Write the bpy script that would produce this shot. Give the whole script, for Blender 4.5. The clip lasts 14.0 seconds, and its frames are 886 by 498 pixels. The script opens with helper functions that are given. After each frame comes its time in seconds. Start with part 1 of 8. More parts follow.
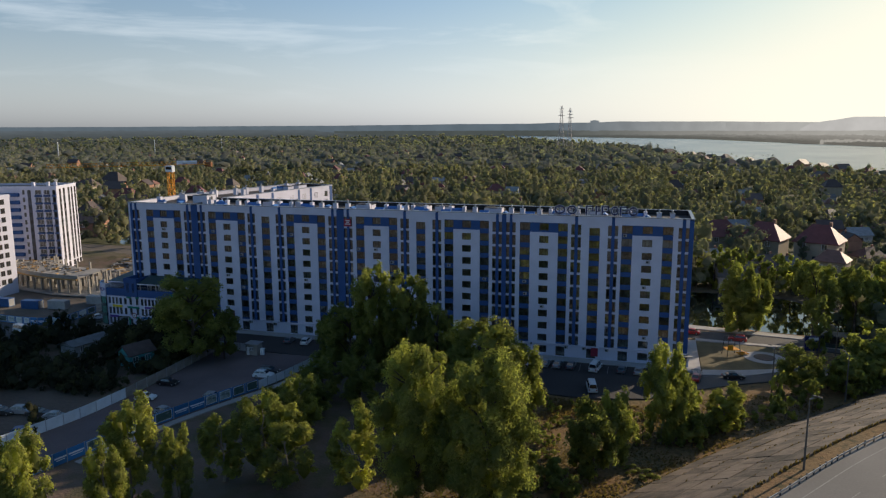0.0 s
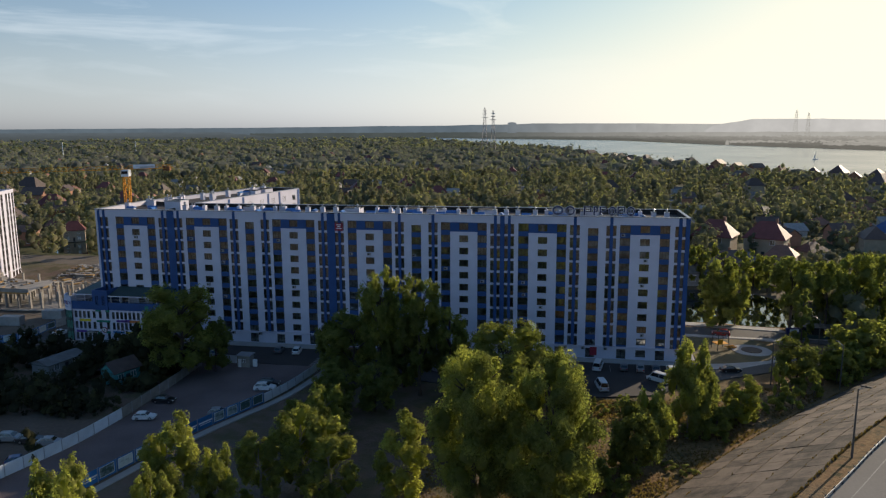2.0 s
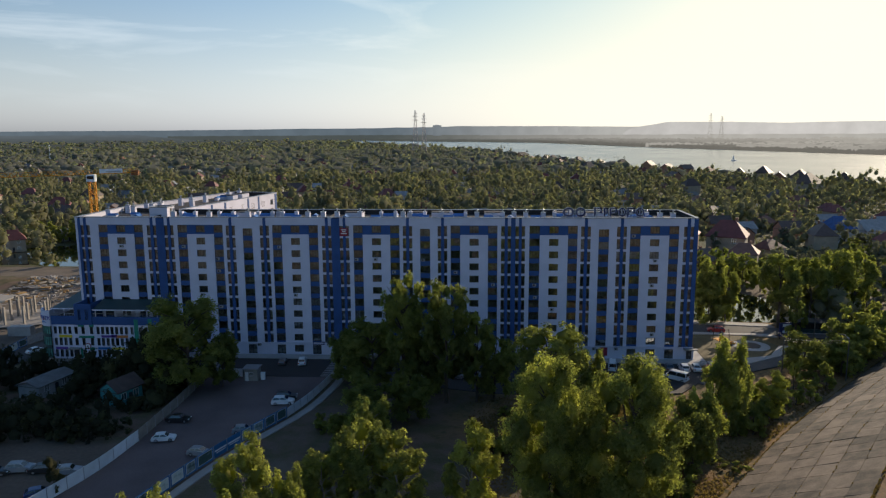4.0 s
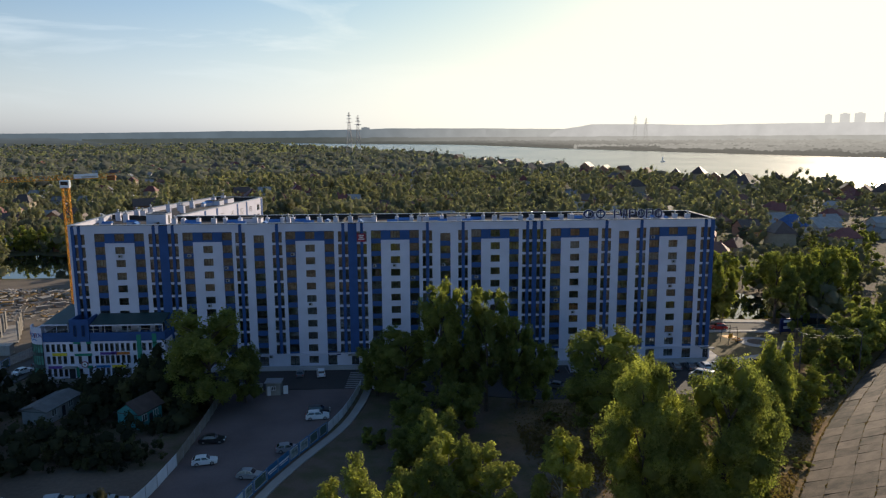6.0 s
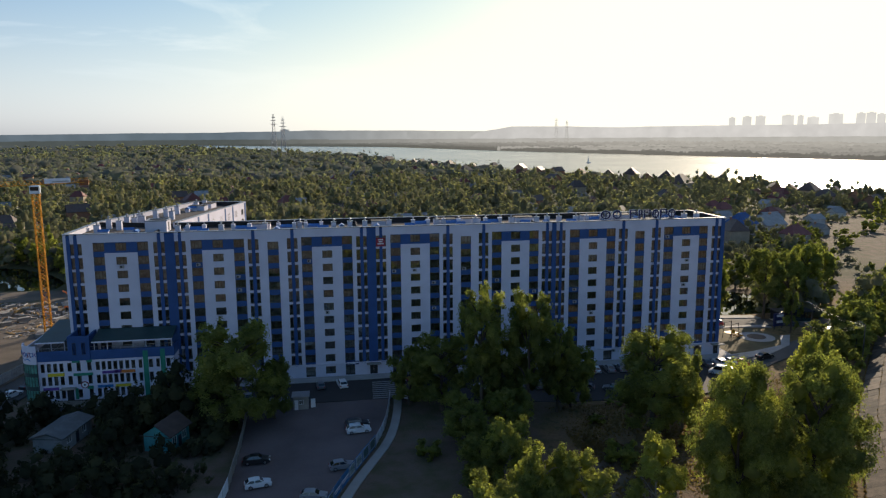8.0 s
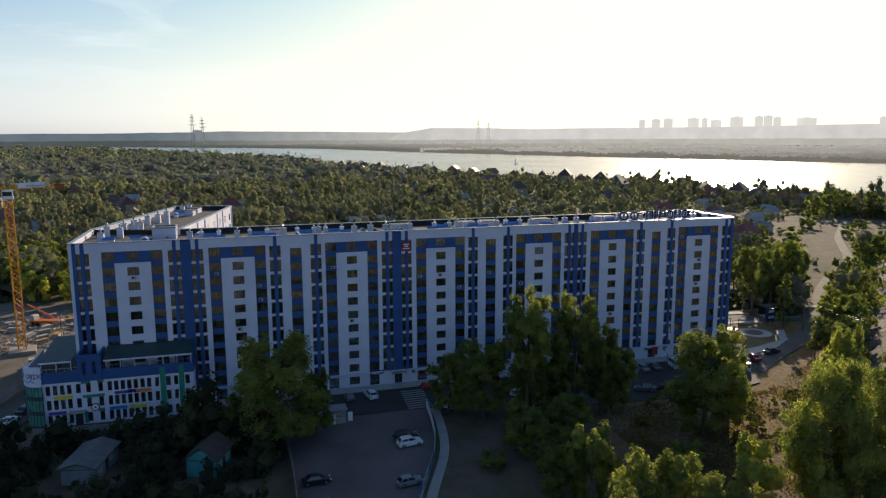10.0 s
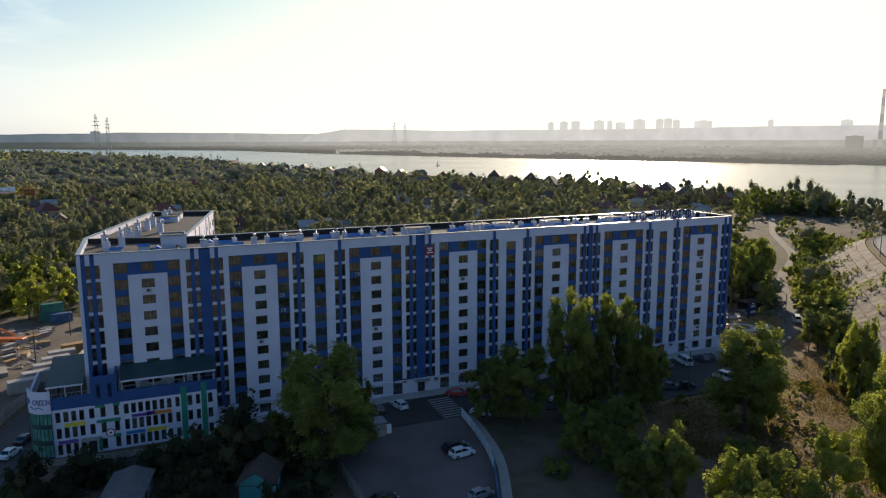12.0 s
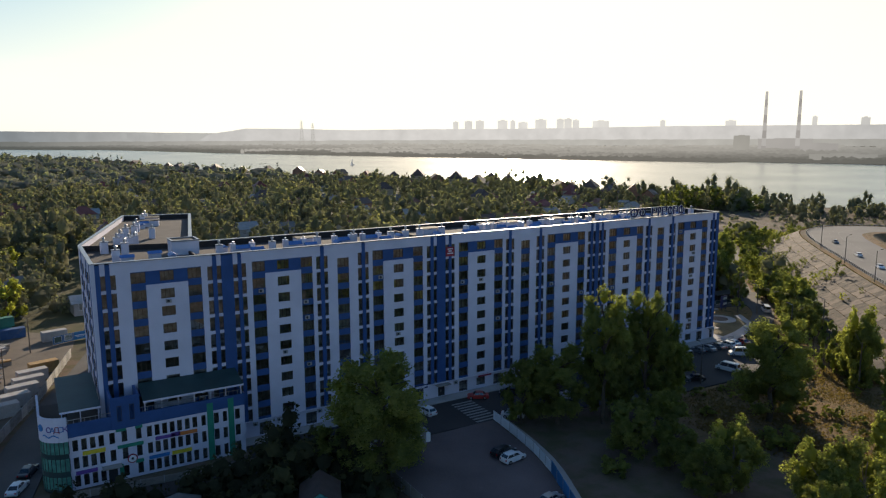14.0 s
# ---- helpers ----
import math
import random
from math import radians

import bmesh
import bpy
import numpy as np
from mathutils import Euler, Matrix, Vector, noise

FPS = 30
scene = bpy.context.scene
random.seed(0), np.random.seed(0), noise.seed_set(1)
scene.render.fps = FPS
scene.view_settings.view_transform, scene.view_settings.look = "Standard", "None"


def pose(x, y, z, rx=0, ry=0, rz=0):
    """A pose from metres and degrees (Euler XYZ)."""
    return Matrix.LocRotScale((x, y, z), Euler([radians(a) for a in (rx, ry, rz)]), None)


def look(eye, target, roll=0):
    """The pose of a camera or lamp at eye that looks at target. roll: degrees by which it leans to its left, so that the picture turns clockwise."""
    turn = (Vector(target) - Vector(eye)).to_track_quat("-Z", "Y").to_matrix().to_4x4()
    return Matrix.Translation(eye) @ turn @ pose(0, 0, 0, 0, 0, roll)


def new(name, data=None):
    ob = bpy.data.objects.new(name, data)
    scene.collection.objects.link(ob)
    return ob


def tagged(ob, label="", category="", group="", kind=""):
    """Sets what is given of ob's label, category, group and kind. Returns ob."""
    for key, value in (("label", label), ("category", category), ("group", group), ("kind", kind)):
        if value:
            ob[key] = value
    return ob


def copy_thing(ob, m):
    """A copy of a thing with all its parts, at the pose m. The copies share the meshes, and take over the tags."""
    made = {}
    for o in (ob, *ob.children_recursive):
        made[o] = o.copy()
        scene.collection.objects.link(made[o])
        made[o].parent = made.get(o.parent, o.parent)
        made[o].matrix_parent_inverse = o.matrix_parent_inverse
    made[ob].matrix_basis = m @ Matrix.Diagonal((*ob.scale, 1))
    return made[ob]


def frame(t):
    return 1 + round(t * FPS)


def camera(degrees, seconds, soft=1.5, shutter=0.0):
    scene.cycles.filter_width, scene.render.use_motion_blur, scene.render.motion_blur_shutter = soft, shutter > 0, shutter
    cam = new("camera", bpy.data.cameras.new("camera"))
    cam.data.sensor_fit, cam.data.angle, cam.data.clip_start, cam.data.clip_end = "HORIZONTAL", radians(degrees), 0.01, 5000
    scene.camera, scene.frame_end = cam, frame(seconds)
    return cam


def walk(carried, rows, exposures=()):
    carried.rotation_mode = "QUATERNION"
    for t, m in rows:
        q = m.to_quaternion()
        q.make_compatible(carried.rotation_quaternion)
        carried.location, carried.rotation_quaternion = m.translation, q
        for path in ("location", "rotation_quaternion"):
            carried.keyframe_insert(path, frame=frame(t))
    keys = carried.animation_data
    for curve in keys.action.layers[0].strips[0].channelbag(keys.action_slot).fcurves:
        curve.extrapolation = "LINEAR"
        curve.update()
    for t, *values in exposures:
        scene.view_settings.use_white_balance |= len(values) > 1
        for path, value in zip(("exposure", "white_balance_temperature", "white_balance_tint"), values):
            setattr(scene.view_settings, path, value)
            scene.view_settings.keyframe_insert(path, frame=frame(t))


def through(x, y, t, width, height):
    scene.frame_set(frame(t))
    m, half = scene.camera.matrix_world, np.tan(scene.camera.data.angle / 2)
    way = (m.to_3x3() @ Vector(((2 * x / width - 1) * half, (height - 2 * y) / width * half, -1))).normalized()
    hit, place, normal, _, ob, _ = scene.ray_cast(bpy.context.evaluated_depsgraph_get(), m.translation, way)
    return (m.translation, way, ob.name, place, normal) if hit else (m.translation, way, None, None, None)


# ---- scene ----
cam = camera(63.8, 14.0, soft=1.25)
METRES, EYE = 157.0, 54.0
OX, OY, TURN = 137.9, -164.1, 16.1
ROWS = [
    (0.0, 0.0, 0.0, 0.0, -0.03, -9.7, 0.19),
    (0.5, -0.0294, 0.0033, -0.0003, -1.71, -9.64, 0.21),
    (1.0, -0.0593, 0.008, -0.0005, -3.5, -9.6, 0.22),
    (1.5, -0.0899, 0.014, -0.0005, -5.23, -9.57, 0.23),
    (2.0, -0.1183, 0.0208, -0.0002, -6.66, -9.57, 0.26),
    (2.5, -0.1493, 0.0291, -0.001, -8.19, -9.51, 0.24),
    (3.0, -0.1803, 0.0385, -0.0011, -9.73, -9.48, 0.25),
    (5.5, -0.3375, 0.1038, -0.0002, -17.34, -9.29, 0.32),
    (6.0, -0.3696, 0.1202, -0.0004, -18.77, -9.24, 0.34),
    (6.5, -0.4015, 0.1378, -0.0007, -20.36, -9.19, 0.37),
    (7.0, -0.4335, 0.1563, -0.001, -22.01, -9.17, 0.37),
    (7.5, -0.4653, 0.1755, -0.0009, -23.63, -9.15, 0.36),
    (8.0, -0.4966, 0.1956, -0.001, -25.3, -9.11, 0.35),
    (10.5, -0.6472, 0.3158, -0.0007, -33.68, -9.0, 0.19),
    (11.0, -0.6748, 0.3423, -0.0009, -35.4, -8.96, 0.18),
    (11.5, -0.7017, 0.3695, -0.0011, -37.23, -8.92, 0.17),
    (12.0, -0.7278, 0.3977, -0.0013, -39.2, -8.92, 0.16),
    (12.5, -0.753, 0.4267, -0.0018, -41.21, -8.94, 0.15),
    (13.0, -0.7771, 0.4564, -0.0023, -43.09, -8.94, 0.16),
    (13.5, -0.8, 0.4872, -0.0028, -44.96, -8.96, 0.15),
    (14.0, -0.822, 0.5187, -0.0031, -46.98, -8.99, 0.14),
]
walk(cam, [(t, pose(OX, OY, EYE, 0, 0, TURN) @ pose(METRES * x, METRES * y, METRES * z, 90 + pitch, roll, yaw)) for t, x, y, z, yaw, pitch, roll in ROWS], exposures=[(0.0, 0.18), (6.5, 0.32), (14.0, 0.38)])

# ---- light ----
SUN_AZ, SUN_EL = 37.0, 19.0          # degrees clockwise from +y, degrees above the horizon
world = bpy.data.worlds.new("world")
scene.world = world
world.use_nodes = True


def build_sky():
    nt = world.node_tree
    nt.nodes.clear()
    n = nt.nodes.new
    link = nt.links.new
    out, bg, sky = n("ShaderNodeOutputWorld"), n("ShaderNodeBackground"), n("ShaderNodeTexSky")
    sky.sky_type = "NISHITA"
    sky.sun_disc = False
    sky.sun_elevation, sky.sun_rotation = radians(SUN_EL), radians(SUN_AZ)
    sky.altitude, sky.air_density, sky.dust_density, sky.ozone_density = 100, 1.0, 0.7, 3.0
    # thin high cirrus, drawn out along the wind
    tc, mp, no, ramp = n("ShaderNodeTexCoord"), n("ShaderNodeMapping"), n("ShaderNodeTexNoise"), n("ShaderNodeValToRGB")
    mp.inputs["Scale"].default_value = (1.4, 1.4, 9.0)
    mp.inputs["Rotation"].default_value = (radians(4), radians(-3), 0)
    no.inputs["Scale"].default_value, no.inputs["Detail"].default_value = 2.2, 6.0
    no.inputs["Roughness"].default_value, no.inputs["Distortion"].default_value = 0.55, 0.6
    ramp.color_ramp.elements[0].position, ramp.color_ramp.elements[1].position = 0.5, 0.78
    ramp.color_ramp.elements[1].color = (0.42, 0.42, 0.42, 1)
    mix = n("ShaderNodeMix")
    mix.data_type, mix.blend_type = "RGBA", "SCREEN"
    link(tc.outputs["Generated"], mp.inputs["Vector"])
    link(mp.outputs["Vector"], no.inputs["Vector"])
    link(no.outputs["Fac"], ramp.inputs["Fac"])
    veil = n("ShaderNodeMix")
    veil.data_type, veil.blend_type = "RGBA", "MIX"
    veil.inputs[7].default_value = (9.0, 9.6, 10.2, 1)
    # paler and cooler towards the horizon, bluer overhead
    sep, low, hs, bw, pale, fade = n("ShaderNodeSeparateXYZ"), n("ShaderNodeMapRange"), n("ShaderNodeHueSaturation"), n("ShaderNodeRGBToBW"), n("ShaderNodeMix"), n("ShaderNodeMix")
    link(tc.outputs["Generated"], sep.inputs[0]), link(sep.outputs["Z"], low.inputs["Value"])
    clear, thin = n("ShaderNodeMapRange"), n("ShaderNodeMath")
    clear.inputs["From Min"].default_value, clear.inputs["From Max"].default_value = 0.02, 0.12
    thin.operation = "MULTIPLY"
    link(sep.outputs["Z"], clear.inputs["Value"]), link(clear.outputs["Result"], thin.inputs[0]), link(ramp.outputs["Color"], thin.inputs[1]), link(thin.outputs[0], veil.inputs[0])
    low.inputs["From Max"].default_value, low.inputs["To Min"].default_value, low.inputs["To Max"].default_value = 0.30, 0.85, 0.0
    hs.inputs["Saturation"].default_value = 1.24
    link(sky.outputs["Color"], hs.inputs["Color"]), link(sky.outputs["Color"], bw.inputs["Color"])
    pale.data_type, pale.blend_type, pale.inputs[0].default_value, pale.inputs[7].default_value = "RGBA", "MULTIPLY", 1.0, (0.93, 0.985, 1.09, 1)
    link(bw.outputs["Val"], pale.inputs[6])
    fade.data_type = "RGBA"
    link(low.outputs["Result"], fade.inputs[0]), link(hs.outputs["Color"], fade.inputs[6]), link(pale.outputs[2], fade.inputs[7])
    link(fade.outputs[2], veil.inputs[6])
    # the haze round the sun has a ceiling, and is warm
    parts, cap = n("ShaderNodeSeparateColor"), n("ShaderNodeCombineColor")
    link(veil.outputs[2], parts.inputs[0])
    for k in range(3):
        chain = parts.outputs[k]
        for op, value in (("DIVIDE", 7.9), ("POWER", 5.0), ("ADD", 1.0), ("POWER", -0.2)):
            step = n("ShaderNodeMath")
            step.operation, step.inputs[1].default_value = op, value
            link(chain, step.inputs[0])
            chain = step.outputs[0]
        last = n("ShaderNodeMath")
        last.operation = "MULTIPLY"
        link(chain, last.inputs[0]), link(parts.outputs[k], last.inputs[1]), link(last.outputs[0], cap.inputs[k])
    dot, near_sun, tone, glow = n("ShaderNodeVectorMath"), n("ShaderNodeMapRange"), n("ShaderNodeMix"), n("ShaderNodeMix")
    dot.operation, dot.inputs[1].default_value = "DOT_PRODUCT", (math.sin(radians(SUN_AZ)), math.cos(radians(SUN_AZ)), 0.12)
    near_sun.inputs["From Min"].default_value, near_sun.inputs["From Max"].default_value, near_sun.interpolation_type = 0.5, 1.0, "SMOOTHSTEP"
    tone.data_type, tone.inputs[6].default_value, tone.inputs[7].default_value = "RGBA", (1, 1, 1, 1), (1.06, 1.0, 0.82, 1)
    glow.data_type, glow.blend_type, glow.inputs[0].default_value = "RGBA", "MULTIPLY", 1.0
    link(tc.outputs["Generated"], dot.inputs[0]), link(dot.outputs["Value"], near_sun.inputs["Value"]), link(near_sun.outputs["Result"], tone.inputs[0])
    link(cap.outputs[0], glow.inputs[6]), link(tone.outputs[2], glow.inputs[7])
    link(glow.outputs[2], bg.inputs["Color"])
    bg.inputs["Strength"].default_value = SKY
    link(bg.outputs["Background"], out.inputs["Surface"])


SKY = 0.118
build_sky()
sun = new("sun", bpy.data.lights.new("sun", "SUN"))
sun.data.energy, sun.data.angle, sun.data.color = 5.0, radians(0.6), (1.0, 0.83, 0.62)
_a, _e = radians(SUN_AZ), radians(SUN_EL)
SUN_DIR = Vector((math.sin(_a) * math.cos(_e), math.cos(_a) * math.cos(_e), math.sin(_e)))
sun.matrix_world = look((200, 300, 300), Vector((200, 300, 300)) - SUN_DIR)

# ---- materials ----
MATS = {}


def mat(name, color, rough=0.8, var=0.25, scale=1.0, fine=12.0, bump=0.15, metal=0.0, spec=0.4, dirt=None, rand=0.0, space="Object"):
    """A surface with stains at one scale, grain at another and a little relief."""
    if name in MATS:
        return MATS[name]
    m = bpy.data.materials.new(name)
    m.use_nodes = True
    nt = m.node_tree
    n, link = nt.nodes.new, nt.links.new
    b = nt.nodes["Principled BSDF"]
    b.inputs["Roughness"].default_value, b.inputs["Metallic"].default_value = rough, metal
    b.inputs["Specular IOR Level"].default_value = spec
    tc = n("ShaderNodeTexCoord")
    vec = tc.outputs["Object"]
    if space == "World":
        vec = n("ShaderNodeNewGeometry").outputs["Position"]
    a, c = n("ShaderNodeTexNoise"), n("ShaderNodeTexNoise")
    a.inputs["Scale"].default_value, a.inputs["Detail"].default_value = scale, 5.0
    c.inputs["Scale"].default_value, c.inputs["Detail"].default_value = scale * fine, 3.0
    link(vec, a.inputs["Vector"]), link(vec, c.inputs["Vector"])
    dark = [v * (1 - var) for v in color] if dirt is None else dirt
    light = [min(1, v * (1 + var * 0.6)) for v in color]
    r = n("ShaderNodeValToRGB")
    r.color_ramp.elements[0].position, r.color_ramp.elements[1].position = 0.32, 0.68
    r.color_ramp.elements[0].color, r.color_ramp.elements[1].color = (*dark, 1), (*light, 1)
    mx = n("ShaderNodeMath")
    mx.operation, mx.inputs[1].default_value = "MULTIPLY_ADD", 0.65
    half = n("ShaderNodeMath")
    half.operation, half.inputs[1].default_value = "MULTIPLY", 0.35
    link(c.outputs["Fac"], half.inputs[0]), link(half.outputs[0], mx.inputs[2]), link(a.outputs["Fac"], mx.inputs[0])
    last = mx.outputs[0]
    if rand:
        oi, ad = n("ShaderNodeObjectInfo"), n("ShaderNodeMath")
        ad.operation, ad.inputs[1].default_value = "MULTIPLY_ADD", rand
        sh = n("ShaderNodeMath")
        sh.operation, sh.inputs[1].default_value = "SUBTRACT", rand * 0.5
        link(last, sh.inputs[0]), link(oi.outputs["Random"], ad.inputs[0]), link(sh.outputs[0], ad.inputs[2])
        last = ad.outputs[0]
    link(last, r.inputs["Fac"])
    link(r.outputs["Color"], b.inputs["Base Color"])
    if bump:
        bp = n("ShaderNodeBump")
        bp.inputs["Strength"].default_value, bp.inputs["Distance"].default_value = bump, 0.05
        link(c.outputs["Fac"], bp.inputs["Height"]), link(bp.outputs["Normal"], b.inputs["Normal"])
    MATS[name] = m
    return m


def leaf_mat(name, dark, mid, light, through=0.4, relief=0.0):
    m = bpy.data.materials.new(name)
    m.use_nodes = True
    nt = m.node_tree
    nt.nodes.clear()
    n, link = nt.nodes.new, nt.links.new
    out, add, df, tr = n("ShaderNodeOutputMaterial"), n("ShaderNodeMixShader"), n("ShaderNodeBsdfDiffuse"), n("ShaderNodeBsdfTranslucent")
    at, no, ramp, sm = n("ShaderNodeAttribute"), n("ShaderNodeTexNoise"), n("ShaderNodeValToRGB"), n("ShaderNodeMath")
    oi, s2 = n("ShaderNodeObjectInfo"), n("ShaderNodeMath")
    at.attribute_name = "tint"
    no.inputs["Scale"].default_value, no.inputs["Detail"].default_value = 0.55, 4.0
    geo = n("ShaderNodeNewGeometry")
    link(geo.outputs["Position"], no.inputs["Vector"])
    sm.operation, sm.inputs[1].default_value = "MULTIPLY_ADD", 0.55
    link(no.outputs["Fac"], sm.inputs[0]), link(at.outputs["Fac"], sm.inputs[2])
    s2.operation, s2.inputs[1].default_value = "MULTIPLY_ADD", 0.12
    link(oi.outputs["Random"], s2.inputs[0]), link(sm.outputs[0], s2.inputs[2])
    e = ramp.color_ramp.elements
    e[0].position, e[0].color = 0.2, (*dark, 1)
    e[1].position, e[1].color = 1.0, (*light, 1)
    k = e.new(0.6)
    k.color = (*mid, 1)
    link(s2.outputs[0], ramp.inputs["Fac"])
    link(ramp.outputs["Color"], df.inputs["Color"])
    warm = n("ShaderNodeMix")
    warm.data_type, warm.blend_type = "RGBA", "MULTIPLY"
    warm.inputs[0].default_value, warm.inputs[7].default_value = 1.0, (1.75, 1.95, 1.0, 1)
    link(ramp.outputs["Color"], warm.inputs[6]), link(warm.outputs[2], tr.inputs["Color"])
    add.inputs[0].default_value = through
    if relief:
        tuft, bp = n("ShaderNodeTexNoise"), n("ShaderNodeBump")
        tuft.inputs["Scale"].default_value, tuft.inputs["Detail"].default_value = 0.9, 3.0
        bp.inputs["Strength"].default_value, bp.inputs["Distance"].default_value = relief, 1.6
        link(geo.outputs["Position"], tuft.inputs["Vector"]), link(tuft.outputs["Fac"], bp.inputs["Height"])
        link(bp.outputs["Normal"], df.inputs["Normal"]), link(bp.outputs["Normal"], tr.inputs["Normal"])
    link(df.outputs[0], add.inputs[1]), link(tr.outputs[0], add.inputs[2])
    link(add.outputs[0], out.inputs["Surface"])
    return m


def glass_mat(name, tint, gloss=0.18, rough=0.02):
    m = bpy.data.materials.new(name)
    m.use_nodes = True
    nt = m.node_tree
    nt.nodes.clear()
    n, link = nt.nodes.new, nt.links.new
    out, mix, tr, gl = n("ShaderNodeOutputMaterial"), n("ShaderNodeMixShader"), n("ShaderNodeBsdfTransparent"), n("ShaderNodeBsdfGlossy")
    lw, ad = n("ShaderNodeLayerWeight"), n("ShaderNodeMath")
    lw.inputs["Blend"].default_value = 0.25
    ad.operation, ad.inputs[1].default_value, ad.inputs[2].default_value = "MULTIPLY_ADD", 0.6, gloss
    # panes differ: some clean, some sooty or curtained
    oi, mr, tone = n("ShaderNodeObjectInfo"), n("ShaderNodeMapRange"), n("ShaderNodeMix")
    mr.inputs["To Min"].default_value, mr.inputs["To Max"].default_value = 0.60, 1.25
    tone.data_type, tone.inputs[6].default_value, tone.inputs[7].default_value = "RGBA", (0, 0, 0, 1), (*tint, 1)
    tone.clamp_factor = False
    link(oi.outputs["Random"], mr.inputs["Value"]), link(mr.outputs["Result"], tone.inputs[0]), link(tone.outputs[2], tr.inputs["Color"])
    gl.inputs["Roughness"].default_value, gl.inputs["Color"].default_value = rough, (0.85, 0.9, 0.95, 1)
    link(lw.outputs["Fresnel"], ad.inputs[0]), link(ad.outputs[0], mix.inputs[0])
    link(tr.outputs[0], mix.inputs[1]), link(gl.outputs[0], mix.inputs[2]), link(mix.outputs[0], out.inputs["Surface"])
    return m


def water_mat(name, color, scale, strength, still=False):
    m = bpy.data.materials.new(name)
    m.use_nodes = True
    nt = m.node_tree
    n, link = nt.nodes.new, nt.links.new
    b = nt.nodes["Principled BSDF"]
    b.inputs["Base Color"].default_value, b.inputs["Roughness"].default_value = (*color, 1), 0.12
    b.inputs["IOR"].default_value, b.inputs["Specular IOR Level"].default_value = 1.5, 0.9
    g, a, c, bp = n("ShaderNodeNewGeometry"), n("ShaderNodeTexNoise"), n("ShaderNodeTexNoise"), n("ShaderNodeBump")
    a.inputs["Scale"].default_value, a.inputs["Detail"].default_value = scale, 6.0
    c.inputs["Scale"].default_value, c.inputs["Detail"].default_value = 0.006, 3.0
    link(g.outputs["Position"], a.inputs["Vector"]), link(g.outputs["Position"], c.inputs["Vector"])
    r = n("ShaderNodeMapRange")
    r.inputs["To Min"].default_value, r.inputs["To Max"].default_value = (0.01, 0.04) if still else (0.16, 0.32)
    link(c.outputs["Fac"], r.inputs["Value"]), link(r.outputs["Result"], b.inputs["Roughness"])
    bp.inputs["Strength"].default_value, bp.inputs["Distance"].default_value = strength, 0.3
    link(a.outputs["Fac"], bp.inputs["Height"]), link(bp.outputs["Normal"], b.inputs["Normal"])
    return m


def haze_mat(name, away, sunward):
    """Far distance: haze painted in as a glow of its own, paler towards the sun."""
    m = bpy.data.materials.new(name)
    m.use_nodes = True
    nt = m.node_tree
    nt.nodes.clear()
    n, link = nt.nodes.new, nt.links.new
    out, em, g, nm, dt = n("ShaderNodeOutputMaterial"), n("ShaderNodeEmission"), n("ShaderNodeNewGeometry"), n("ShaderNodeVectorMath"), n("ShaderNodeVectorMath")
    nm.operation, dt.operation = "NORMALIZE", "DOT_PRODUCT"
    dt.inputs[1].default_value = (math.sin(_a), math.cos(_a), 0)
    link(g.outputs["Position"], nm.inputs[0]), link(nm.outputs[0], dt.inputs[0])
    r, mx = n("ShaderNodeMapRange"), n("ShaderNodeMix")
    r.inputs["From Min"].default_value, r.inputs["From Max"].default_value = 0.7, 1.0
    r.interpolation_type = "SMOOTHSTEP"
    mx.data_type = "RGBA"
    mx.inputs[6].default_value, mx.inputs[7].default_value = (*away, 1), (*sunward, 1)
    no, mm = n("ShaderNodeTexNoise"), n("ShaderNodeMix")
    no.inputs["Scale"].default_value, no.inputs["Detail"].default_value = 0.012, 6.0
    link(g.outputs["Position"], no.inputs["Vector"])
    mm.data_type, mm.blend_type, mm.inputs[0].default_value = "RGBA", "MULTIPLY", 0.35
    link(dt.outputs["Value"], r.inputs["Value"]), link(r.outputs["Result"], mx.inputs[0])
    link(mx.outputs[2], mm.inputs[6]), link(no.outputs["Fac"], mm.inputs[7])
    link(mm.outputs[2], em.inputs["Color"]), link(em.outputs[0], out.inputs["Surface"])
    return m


WHITE = mat("white_render", (0.56, 0.552, 0.64), 0.85, 0.08, 0.25, 30, 0.08, dirt=(0.485, 0.475, 0.55))
BLUE = mat("blue_render", (0.026, 0.076, 0.215), 0.75, 0.25, 0.3, 30, 0.08)
ROOFING = mat("bitumen_roofing", (0.058, 0.049, 0.046), 0.9, 0.3, 0.25, 20, 0.2)
BITUMEN = mat("black_bitumen", (0.02, 0.02, 0.022), 0.8, 0.3, 0.6, 10, 0.1)
COPING = mat("blue_grey_metal_coping", (0.24, 0.255, 0.29), 0.36, 0.2, 0.8, 8, 0.05, metal=0.5)
FRAME = mat("brown_window_frame", (0.088, 0.064, 0.048), 0.55, 0.2, 3, 6, 0.02)
FRAMEW = mat("white_window_frame", (0.7, 0.7, 0.7), 0.5, 0.1, 3, 6, 0.02)
ROOM = mat("dim_room_wall", (0.36, 0.345, 0.30), 0.9, 0.75, 0.55, 3, 0.0)
SLAB = mat("grey_floor_slab", (0.30, 0.29, 0.28), 0.9, 0.2, 0.8, 8, 0.05)
GLASS = glass_mat("tinted_window_glass", (0.63, 0.66, 0.62), 0.22)
GLASS_CLEAR = glass_mat("clear_window_glass", (0.75, 0.77, 0.78), 0.20)
ASPHALT = mat("asphalt", (0.042, 0.036, 0.034), 0.85, 0.3, 0.12, 40, 0.2, space="World")
